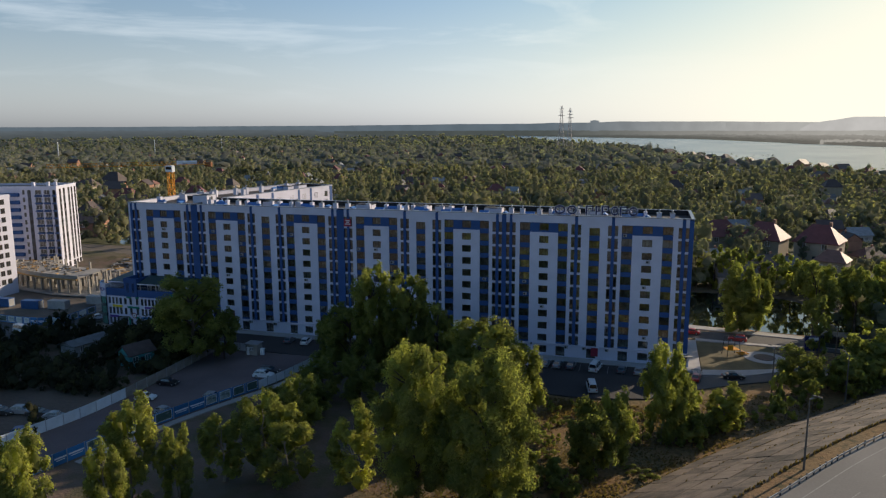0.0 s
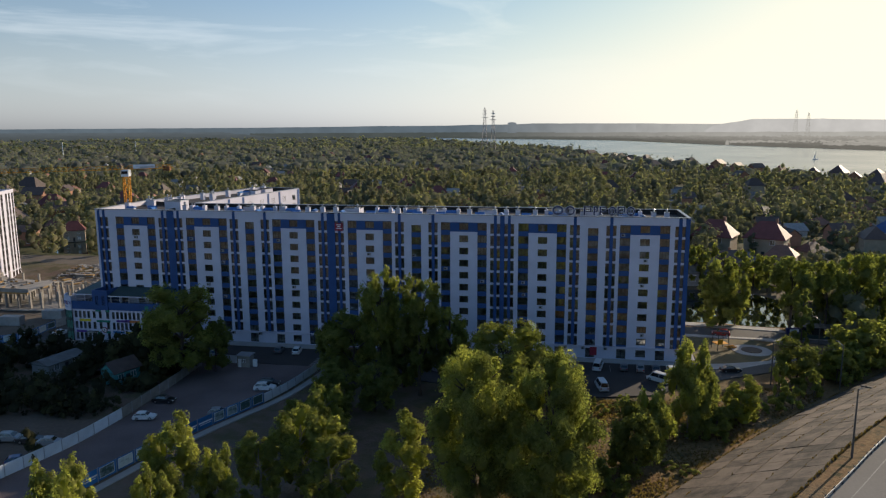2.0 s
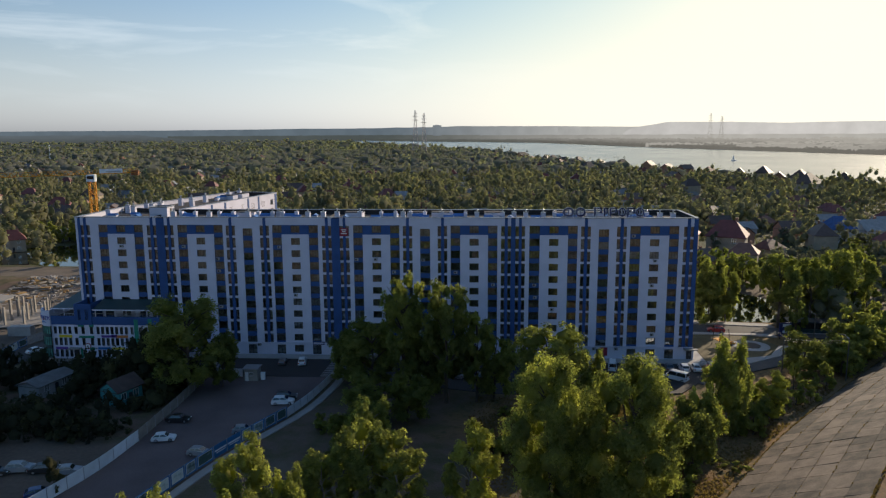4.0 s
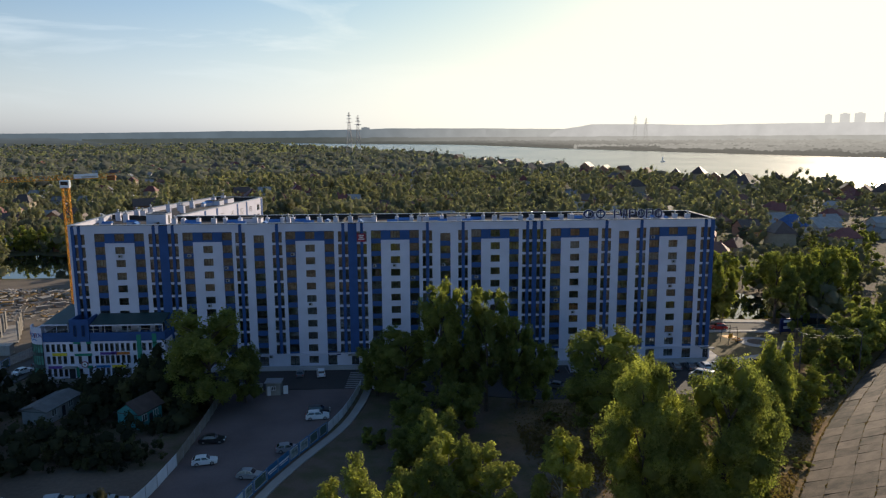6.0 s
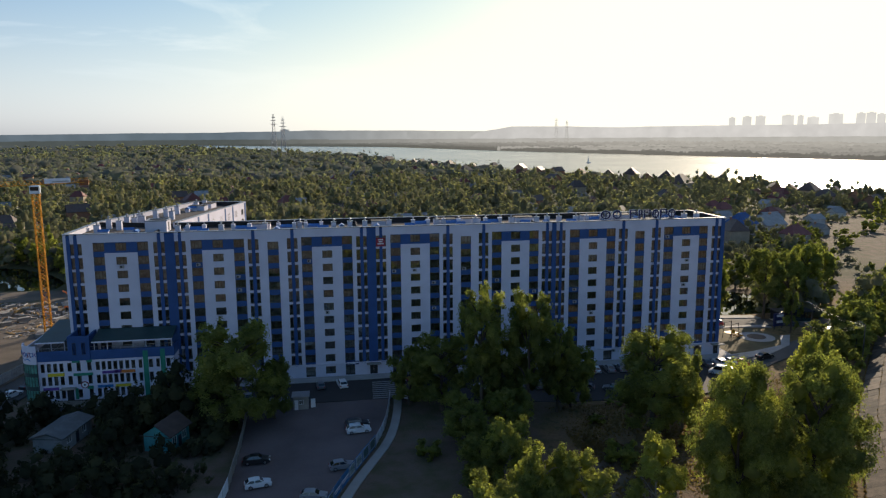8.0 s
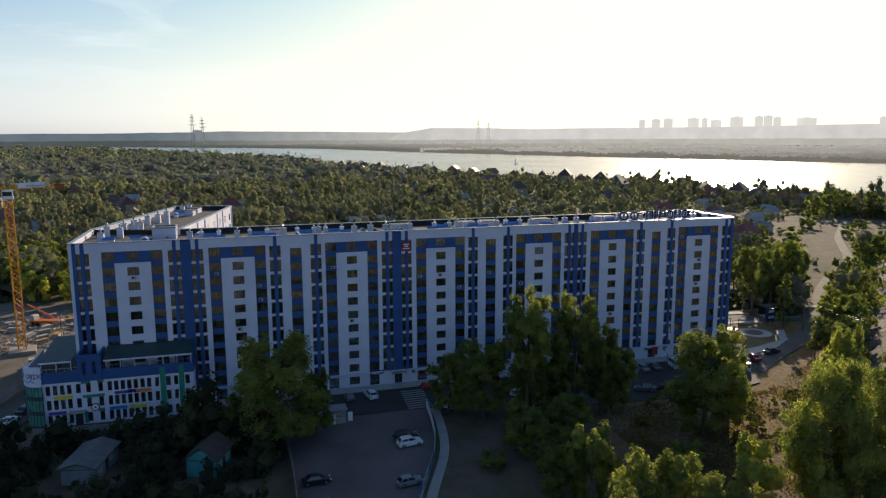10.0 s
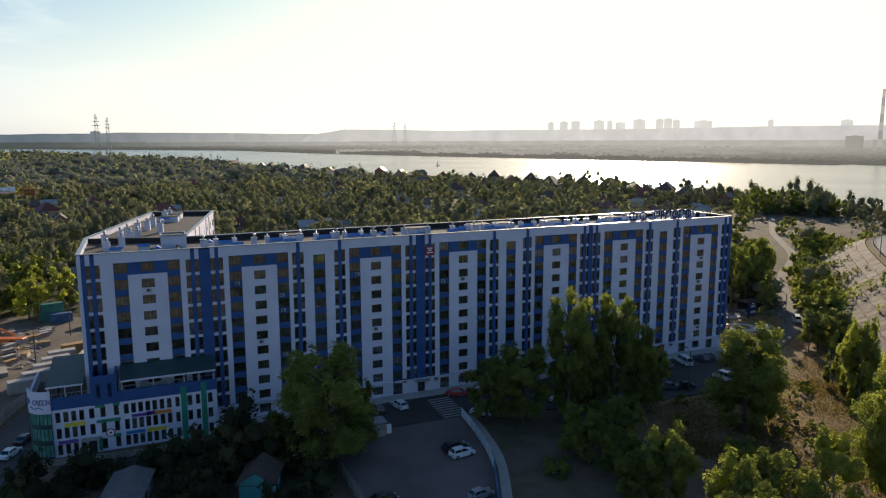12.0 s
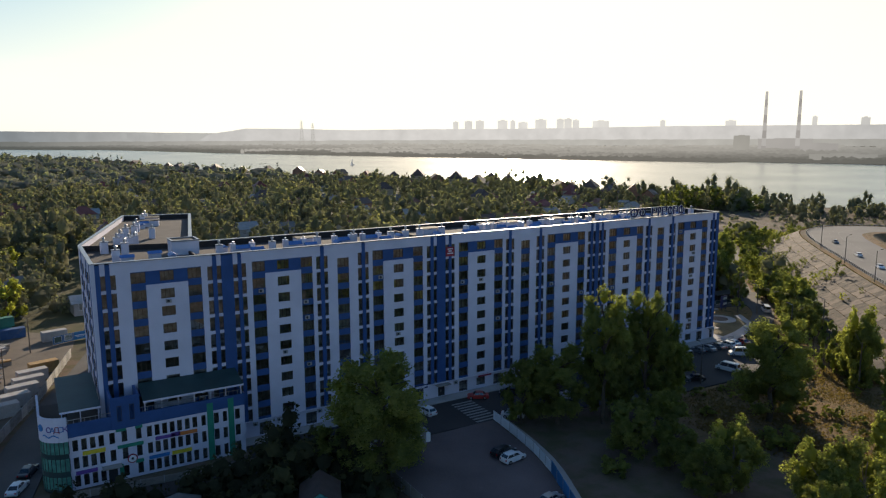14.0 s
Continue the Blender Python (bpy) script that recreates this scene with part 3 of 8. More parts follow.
# ---- highway on its embankment ----
def build_embankment():
    crown = offset(RAIL, 3.2)
    far = offset(RAIL, -26)
    mb = MB()
    n = len(RAIL)
    lines = [[(p[0], p[1], -0.6) for p in SLOPE_FOOT], [(p[0], p[1], DECK - 0.16) for p in crown], [(p[0], p[1], DECK - 0.05) for p in offset(RAIL, 1.0)]]
    for a, b in zip(lines[:-1], lines[1:]):
        mb.ribbon(a, b)
    mb.ribbon([(p[0], p[1], DECK - 0.05) for p in offset(RAIL, 1.0)], [(p[0], p[1], DECK - 0.05) for p in far])
    mb.ribbon([(p[0], p[1], DECK - 0.05) for p in far], [(p[0], p[1], -0.6) for p in offset(RAIL, -45)])
    bank = setting("ground_embankment", mb, GROUND, "grassy highway embankment")
    road = MB().ribbon([(p[0], p[1], DECK) for p in offset(RAIL, 0.6)], [(p[0], p[1], DECK) for p in offset(RAIL, -22)])
    setting("road_highway", road, ASPHALT_PALE, "pale worn asphalt highway")
    for k, d in enumerate((-1.6, -5.3, -9.0, -12.7)):
        mb = MB()
        a, b = offset(RAIL, d), offset(RAIL, d - 0.14)
        for i in range(n - 1):
            if k in (0, 3) or i % 3 == 0:
                mb.ribbon([(*a[i], DECK + 0.01), (*a[i + 1], DECK + 0.01)], [(*b[i], DECK + 0.01), (*b[i + 1], DECK + 0.01)])
        setting("road_line_%d" % (k + 1), mb, PAINT_FAINT, "worn white lane line")
    # concrete facing of the slope, slab by slab
    rows, rng = 6, random.Random(4)
    top, foot = SLOPE_TOP, offset(RAIL, 22.4)
    rest = MB()
    count = 0
    for i in range(8, n - 12):
        for r in range(rows):
            q = []
            for j, s in ((i, r), (i, r + 1), (i + 1, r + 1), (i + 1, r)):
                f = s / rows
                q.append(Vector((top[j][0] * (1 - f) + foot[j][0] * f, top[j][1] * (1 - f) + foot[j][1] * f, (DECK - 0.1) * (1 - f) + 0.05 * f)))
            c = sum(q, Vector()) / 4
            up = (q[1] - q[0]).cross(q[3] - q[0]).normalized()
            up = up if up.z > 0 else -up
            tilt = [rng.uniform(0.0, 0.10) for _ in range(4)]
            lo = [c + (p - c) * (0.982 if r else 0.985) for p in q]
            hi = [p + up * (0.10 + d) for p, d in zip(lo, tilt)]
            mb = rest if not (20 <= i < 70) else MB()
            for ring4 in ([hi[0], hi[1], hi[2], hi[3]], [lo[0], lo[1], hi[1], hi[0]], [lo[1], lo[2], hi[2], hi[1]], [lo[2], lo[3], hi[3], hi[2]], [lo[3], lo[0], hi[0], hi[3]]):
                mb.face(ring4)
            if mb is not rest:
                part("concrete_slab", mb, CONCRETE, bank)
                count += 1
    tagged(part("concrete_facing", rest, CONCRETE, bank, "weathered concrete slabs of the slope"), kind="stuff")
    weeds, wr = [], np.random.default_rng(12)
    for i in range(12, n - 12):
        for r in range(rows + 1):
            f = r / rows
            base = [Vector((top[j][0] * (1 - f) + foot[j][0] * f, top[j][1] * (1 - f) + foot[j][1] * f, (DECK - 0.1) * (1 - f) + 0.05 * f)) for j in (i, i + 1)]
            for _ in range(15 if r == 0 else 14 if r == rows else int(wr.integers(0, 6))):
                p = base[0].lerp(base[1], wr.random())
                k = wr.uniform(-0.2, 1.4) if r == 0 else wr.uniform(-0.15, 0.15)
                weeds.append((p.x - k * 0.7, p.y + k * 0.6 * (-1 if r == 0 else 1), p.z + 0.12, 0.34 if r in (0, rows) else 0.28))
    W = np.array(weeds)
    v = []
    for s in range(3):
        a = wr.uniform(0, 2 * np.pi, len(W))
        dx, dy = np.cos(a) * W[:, 3] * 0.5, np.sin(a) * W[:, 3] * 0.5
        h = W[:, 3] * wr.uniform(0.5, 1.2, len(W))
        v.append(np.stack([np.stack([W[:, 0] - dx, W[:, 1] - dy, W[:, 2] - 0.1], 1), np.stack([W[:, 0] + dx, W[:, 1] + dy, W[:, 2] - 0.1], 1), np.stack([W[:, 0] + dy * 0.6, W[:, 1] - dx * 0.6, W[:, 2] + h], 1)], 1).reshape(-1, 3))
    v = np.concatenate(v)
    me = quick_mesh("weeds", v, np.arange(len(v)).reshape(-1, 3), DRYGRASS)
    tagged(new("weeds", me), "dry weeds in the joints of the concrete slope", "weeds", kind="stuff")
    # barrier along the road
    barrier = thing("guard_rail", "white and black steel guard rail along the highway", "guard rail")
    a = offset(RAIL, 0.15)
    for lo, hi, nm in ((0.52, 0.74, "beam"),):
        mb = MB()
        for i in range(n - 1):
            p, q = a[i], a[i + 1]
            mb.face([(*p, DECK + lo), (*q, DECK + lo), (*q, DECK + hi), (*p, DECK + hi)])
            mb.face([(p[0] - 0.06, p[1] + 0.06, DECK + hi), (q[0] - 0.06, q[1] + 0.06, DECK + hi), (*q, DECK + hi), (*p, DECK + hi)])
        part(nm, mb, METAL, barrier)
    post = MB().box(-0.08, 0.08, -0.08, 0.08, -0.1, 0.85).mesh("post", DARKMETAL)
    for i in range(8, n - 4):
        for h in (0, 0.5):
            p = Vector(a[i]).lerp(Vector(a[i + 1]), h)
            part("post", post, None, barrier, at=pose(p.x - 0.1, p.y + 0.1, DECK))


build_embankment()


def build_dry_grass():
    rng = np.random.default_rng(14)
    n = 70000
    px, py = rng.uniform(96, 172, n), rng.uniform(-82, -14, n)
    ok = (near_line(px, py, RAIL) > 23.5) & (py < -26 + 0.55 * np.maximum(px - 138, 0)) & (np.sin(px * 0.33 + 1) * np.cos(py * 0.29) + rng.normal(0, 0.5, n) > -0.1)
    px, py = px[ok], py[ok]
    m = len(px)
    a, w, h = rng.uniform(0, 2 * np.pi, m), rng.uniform(0.12, 0.4, m), rng.uniform(0.12, 0.36, m)
    dx, dy = np.cos(a) * w, np.sin(a) * w
    v = np.stack([np.stack([px - dx, py - dy, np.full(m, -0.2)], 1), np.stack([px + dx, py + dy, np.full(m, -0.2)], 1), np.stack([px + rng.normal(0, 0.15, m), py + rng.normal(0, 0.15, m), h - 0.1], 1)], 1).reshape(-1, 3)
    me = quick_mesh("dry_grass", v, np.arange(len(v)).reshape(-1, 3), DRYGRASS)
    tagged(new("dry_grass", me), "tufts of dry orange grass on open ground", "grass", kind="stuff")


build_dry_grass()


# ---- the long apartment block ----
FLOOR, TOPC, ROOFZ, PAR = 2.95, 31.1, 32.75, 34.0
# kinds: w white, b blue, n narrow windows, l loggia windows on blue, c panel with a middle window, s loggia column set lower
COLS = []


def bays():
    x = [0.0]

    def add(kind, to):
        COLS.append((kind, x[0], to))
        x[0] = to
    for kind, to in (("w", 0.6), ("b", 1.3), ("n", 2.05), ("b", 2.75), ("n", 3.55), ("w", 5.7)):
        add(kind, to)

    def block(a):          # a portal of loggias round a white panel
        add("l", a + 2.25), add("c", a + 8.8), add("l", a + 11.0)

    def stairs(a, wide=True):
        d = 2.0 if wide else 1.05
        add("w", a + 0.95), add("n", a + 1.8), add("b", a + 2.5), add("n", a + 3.25)
        add("b", a + 3.25 + d), add("n", a + 4.05 + d), add("b", a + 4.7 + d), add("n", a + 5.5 + d), add("w", a + 6.5 + d)

    def link_bay(a):
        add("w", a + 0.8), add("n", a + 1.6), add("b", a + 2.3), add("n", a + 3.05), add("w", a + 4.9), add("s", a + 7.25)
        add("w", a + 9.05), add("n", a + 9.85), add("b", a + 10.55), add("n", a + 11.3), add("w", a + 12.1)
    block(5.7), stairs(16.75), block(25.3), link_bay(36.25), block(48.35), stairs(59.3), block(67.8), link_bay(78.8)
    block(90.9), stairs(101.8, False), block(109.5), link_bay(120.5), block(132.7)
    for kind, to in (("w", 144.8), ("n", 145.55), ("b", 146.3), ("n", 147.05), ("b", 148.0)):
        add(kind, to)


bays()


def window_mesh(w, h, panes, depth=0.1, bar=0.07):
    """Frame (one welded grid) and glass of a window about its centre, its face at y = 0."""
    fr, gl = MB(), MB()
    xs = [-w / 2, -w / 2 + bar]
    for k in range(1, panes):
        x = -w / 2 + bar / 2 + (w - bar) * k / panes
        xs += [x - bar / 2, x + bar / 2]
    xs += [w / 2 - bar, w / 2]
    zs = [-h / 2, -h / 2 + bar, h / 2 - bar, h / 2]
    ids = {}

    def corner(i, j, y):
        if (i, j, y) not in ids:
            ids[(i, j, y)] = len(fr.v)
            fr.v.append((xs[i], y, zs[j]))
        return ids[(i, j, y)]

    def solid(i, j):
        return 0 <= i < len(xs) - 1 and 0 <= j < 3 and (j != 1 or i % 2 == 0)
    for i in range(len(xs) - 1):
        for j in range(3):
            if not solid(i, j):
                continue
            quads = [[corner(i, j, 0), corner(i + 1, j, 0), corner(i + 1, j + 1, 0), corner(i, j + 1, 0)], [corner(i, j, depth), corner(i, j + 1, depth), corner(i + 1, j + 1, depth), corner(i + 1, j, depth)]]
            for di, dj, a, b in ((-1, 0, (i, j), (i, j + 1)), (1, 0, (i + 1, j + 1), (i + 1, j)), (0, -1, (i + 1, j), (i, j)), (0, 1, (i, j + 1), (i + 1, j + 1))):
                if not solid(i + di, j + dj):
                    quads.append([corner(*a, 0), corner(*b, 0), corner(*b, depth), corner(*a, depth)])
            for q in quads:
                fr.f.append(tuple(q))
                fr.m.append(0)
    gl.face([(-w / 2 + 0.02, depth / 2, -h / 2 + 0.02), (w / 2 - 0.02, depth / 2, -h / 2 + 0.02), (w / 2 - 0.02, depth / 2, h / 2 - 0.02), (-w / 2 + 0.02, depth / 2, h / 2 - 0.02)])
    return fr, gl


def window_kind(w, h, panes, frame_m, glass_m, sill=True):
    fr, gl = window_mesh(w, h, panes)
    return fr.mesh("window", frame_m), gl.mesh("pane", glass_m)


def put_window(kind, parent, m, name="window"):
    o = part(name, kind[0], None, parent, at=m)
    part("pane", kind[1], None, o)
    return o


W_C = window_kind(2.15, 1.65, 3, FRAME, GLASS)
W_L = window_kind(2.25, 1.8, 3, FRAME, GLASS, False)
W_S = window_kind(2.35, 1.8, 3, FRAME, GLASS, False)
W_N = window_kind(0.78, 2.4, 1, FRAME, GLASS_CLEAR, False)
W_FRONT = window_kind(2.1, 2.3, 2, DARKMETAL, GLASS_CLEAR, False)
W_SHOP = window_kind(2.2, 1.7, 2, DARKMETAL, GLASS_CLEAR, False)


def build_block():
    house = thing("apartment_building", "long eleven-storey white and blue apartment block with many windows", "apartment building")
    white, blue = MB(), MB()
    rng = random.Random(7)
    T = 0.45
    G = 3.1                                     # top of the shop storey
    HEAD = 32.1                                 # top of the windows' field
    for kind, a, b in COLS:
        if kind == "w":
            white.box(a, b, 0, T, G, HEAD)
        elif kind == "b":
            blue.box(a, b, -0.08, T, G - 0.15, PAR - 0.35)
        elif kind in "ns":
            z = G
            field = []
            for k in range(10):
                c = (30.72 if kind == "n" else 30.35) - FLOOR * (9 - k)
                h = 2.4 if kind == "n" else 1.8
                field.append((c, h))
            mb = white if kind == "n" else blue
            y = 0.02 if kind == "n" else 0.06
            for c, h in field:
                mb.box(a, b, y, T, z, c - h / 2)
                put_window(W_N if kind == "n" else W_S, house, pose((a + b) / 2, 0.2, c) @ Matrix.Diagonal(((b - a) / (0.78 if kind == "n" else 2.35), 1, 1, 1)), "narrow_window" if kind == "n" else "loggia_window")
                z = c + h / 2
            white.box(a, b, 0.0, T, z, HEAD)
        elif kind == "l":
            z = G
            for k in range(10):
                c = TOPC - FLOOR * (9 - k)
                blue.box(a, b, -0.04 if k < 9 else 0.0, T, z, c - 0.9)
                put_window(W_L, house, pose((a + b) / 2, 0.15, c) @ Matrix.Diagonal(((b - a) / 2.25, 1, 1, 1)), "loggia_window")
                z = c + 0.9
            blue.box(a, b, 0.0, T, z, HEAD)
        elif kind == "c":
            m = (a + b) / 2
            l, r = m - 1.075, m + 1.075
            top = TOPC - 0.9 - 0.35            # the white panel ends under the blue header
            for x0, x1 in ((a, l), (r, b)):
                white.box(x0, x1, -0.1, T, G, top)
                blue.box(x0, x1, 0.0, T, top, HEAD)
            z = G
            for k in range(9):
                c = TOPC - FLOOR * (9 - k)
                white.box(l, r, -0.1, T, z, c - 0.825)
                put_window(W_C, house, pose(m, 0.12, c))
                z = c + 0.825
            white.box(l, r, -0.1, T, z, top)
            blue.box(l, r, 0.0, T, top, TOPC - 0.825)
            put_window(W_C, house, pose(m, 0.12, TOPC))
            blue.box(l, r, 0.0, T, TOPC + 0.825, HEAD)
    # plain band under the parapet, cut by the blue strips
    x = 0.0
    for kind, a, b in COLS:
        if kind == "b":
            if a > x:
                white.box(x, a, -0.02, T, HEAD, PAR - 0.12)
            x = b
    # shop storey with its openings
    holes = []
    for kind, a, b in COLS:
        m = (a + b) / 2
        if kind == "c" and a > 22:
            holes.append((m - 1.1, m + 1.1, 0.85, 2.55, "shop"))
        if kind in "ls" and a > 22:
            holes.append((m - 1.05, m + 1.05, 0.3, 2.6, "front"))
        if kind == "b" and b - a > 0.9 and a > 22:
            holes.append((m - 0.85, m + 0.85, 0.2, 2.6, "door"))
    x = 0.0
    for a, b, lo, hi, what in sorted(holes):
        white.box(x, a, -0.06, T, 0, G)
        white.box(a, b, -0.06, T, 0, lo), white.box(a, b, -0.06, T, hi, G)
        if what == "front":
            put_window(W_FRONT, house, pose((a + b) / 2, 0.12, (lo + hi) / 2), "shop_front")
        elif what == "shop":
            put_window(W_SHOP, house, pose((a + b) / 2, 0.12, (lo + hi) / 2), "shop_window")
        else:
            d = part("door", MB().box(-0.85, -0.02, 0, 0.06, 0, 2.4).box(0.02, 0.85, 0, 0.06, 0, 2.4), DARKMETAL, house, "dark entrance door", pose((a + b) / 2, 0.2, 0.2))
            part("door_handle", MB().box(-0.12, -0.08, -0.05, 0, 0.9, 1.3).box(0.08, 0.12, -0.05, 0, 0.9, 1.3), METAL, d)
            part("canopy", MB().box(-1.6, 1.6, -1.3, 0, 0, 0.16), CONC_NEW, house, "flat entrance canopy", pose((a + b) / 2, -0.06, 2.75))
        x = b
    white.box(x, 148.0, -0.06, T, 0, G)
    part("front_wall", white, WHITE, house, "white rendered front wall")
    part("blue_cladding", blue, BLUE, house, "deep blue rendered strips")
    part("ledge", MB().box(22, 148.05, -0.35, -0.02, G - 0.02, G + 0.14), WHITE, house, "thin ledge over the shops")
    # end walls and the back, the wing behind
    back = MB()
    back.box(147.55, 148.0, T, 17.0, 0, PAR - 0.12)
    back.prism([(24.0, 17.0), (148.0, 17.0), (148.0, 17.45), (24.0, 17.45)], 0, PAR - 0.12)
    part("rear_wall", back, WHITE, house)
    wing = MB()
    wing.prism([(0, T), (0.45, T), (0.47, 22.9), (13.8, 72.9), (13.4, 73.3), (0, 23)], 0, PAR - 0.12)
    wing.prism([(18.4, 17.0), (18.85, 17.0), (29.3, 69.5), (28.9, 69.6)], 0, PAR - 0.12)
    wing.prism([(13.4, 73.3), (28.9, 69.6), (28.8, 69.2), (13.7, 72.8)], 0, PAR - 0.12)
    wing.prism([(18.85, 17.0), (24.0, 17.0), (24.0, 17.45), (18.95, 17.45)], 0, PAR - 0.12)
    part("wing_wall", wing, WHITE, house)
    # floor slabs and the rooms' rear walls seen through the glass
    rooms = MB()
    for k in range(10):
        z = 3.1 + FLOOR * k if k else 3.05
        rooms.box(0.5, 147.5, T + 0.02, 16.9, z - 0.22, z, 1)
    rooms.box(0.5, 147.5, 1.5, 1.6, 0.2, ROOFZ - 0.3)
    for kind, a, b in COLS:
        if kind in "wc":
            rooms.box(a + 0.25, a + 0.4, T + 0.02, 1.5, 0.2, ROOFZ - 0.3)
    part("interior", rooms, [ROOM, SLAB], house, "dim rooms behind the glass")
    # wing and left end windows
    for k in range(10):
        c = TOPC - FLOOR * (9 - k)
        for f in (0.2, 0.38, 0.6, 0.82):
            put_window(W_END, house, pose(-0.06, T + (23 - T) * f, c, 0, 0, -90), "end_window")
        for f in (0.08, 0.2, 0.33, 0.46, 0.58, 0.7, 0.82, 0.93):
            p = Vector((18.85, 17.45)).lerp(Vector((29.3, 69.5)), f)
            ang = math.degrees(math.atan2(10.4, 52.1))
            put_window(W_END, house, pose(p.x + 0.06, p.y, c, 0, 0, 90 - ang), "court_window")
    for f, w in ((0.05, 0.5), (0.29, 0.9), (0.7, 1.2)):
        y = T + (23 - T) * f
        part("side_cladding", MB().box(-0.07, 0.1, y, y + w, G, PAR - 0.35), BLUE, house)
    for f, w in ((0.02, 1.4), (0.265, 1.0), (0.395, 1.0), (0.64, 1.0), (0.76, 1.0), (0.97, 1.4)):
        p, q = Vector((18.85, 17.0)).lerp(Vector((29.3, 69.5)), f), Vector((18.85, 17.0)).lerp(Vector((29.3, 69.5)), f + w / 53)
        part("side_cladding", MB().prism([(p.x - 0.1, p.y), (p.x + 0.07, p.y), (q.x + 0.07, q.y), (q.x - 0.1, q.y)], G, PAR - 0.35), BLUE, house)
    # flat roof, parapet lining and coping
    roof = MB().prism([(0.45, T), (147.5, T), (147.5, 17.0), (18.8, 17.0), (0.45, 22.8)], ROOFZ - 0.25, ROOFZ)
    roof.prism([(0.43, 22.7), (18.7, 16.9), (28.9, 69.3), (13.7, 72.8)], ROOFZ - 0.25, ROOFZ + 0.01)
    part("roof", roof, ROOFING, house, "flat brown-grey bitumen roof")
    lining = MB()
    lining.box(18.9, 147.5, 16.95, 16.99, ROOFZ, PAR - 0.14)
    lining.box(147.5, 147.54, T, 17.0, ROOFZ, PAR - 0.14)
    lining.box(0.5, 147.5, T + 0.01, T + 0.05, ROOFZ, PAR - 0.14)
    lining.prism([(13.8, 72.7), (28.8, 69.1), (28.8, 69.0), (13.8, 72.6)][::-1], ROOFZ, PAR - 0.14)
    lining.prism([(0.6, 22.8), (18.6, 17.3), (18.7, 17.6), (0.7, 23.1)], ROOFZ, ROOFZ + 1.05)
    for x in (16.7, 60.6, 102.6):
        lining.box(x, x + 0.35, T, 16.9, ROOFZ, ROOFZ + 0.65)
    part("parapet_lining", lining, BITUMEN, house, "black bitumen upstand")
    cop = MB()
    cop.box(-0.12, 148.1, -0.18, T + 0.12, PAR - 0.12, PAR)
    cop.box(18.8, 148.1, 16.85, 17.55, PAR - 0.12, PAR)
    cop.box(147.4, 148.1, T + 0.12, 16.85, PAR - 0.12, PAR)
    cop.prism([(-0.1, T + 0.12), (0.55, T + 0.12), (0.57, 22.9), (13.95, 73.0), (13.3, 73.4), (-0.1, 23)], PAR - 0.12, PAR)
    cop.prism([(18.3, 17.55), (19.0, 17.55), (29.45, 69.6), (28.75, 69.7)], PAR - 0.12, PAR)
    cop.prism([(13.5, 73.4), (29.4, 69.7), (29.2, 69.0), (13.6, 72.7)][::-1], PAR - 0.125, PAR - 0.005)
    part("coping", cop, COPING, house, "dark metal parapet coping")
    return house


W_END = window_kind(1.6, 1.7, 2, FRAME, GLASS, False)
build_block()


# ---- on the roof ----
def vent_shaft(w, d, h, caps, label):
    t = thing("ventilation_shaft", label, "ventilation shaft", "shafts on the roof")
    part("shaft", MB().box(-w / 2, w / 2, -d / 2, d / 2, 0, h), WHITE, t)
    part("coping", MB().box(-w / 2 - 0.08, w / 2 + 0.08, -d / 2 - 0.08, d / 2 + 0.08, h, h + 0.1), COPING, t)
    for k in range(caps):
        x = -w / 2 + w * (k + 0.5) / caps
        c = part("cowl", MB().tube((x, 0, h + 0.1), (x, 0, h + 0.65), 0.2, 0.2, 8).tube((x, 0, h + 0.65), (x, 0, h + 0.9), 0.36, 0.08, 8), METAL, t, "small metal cowl")
    return t


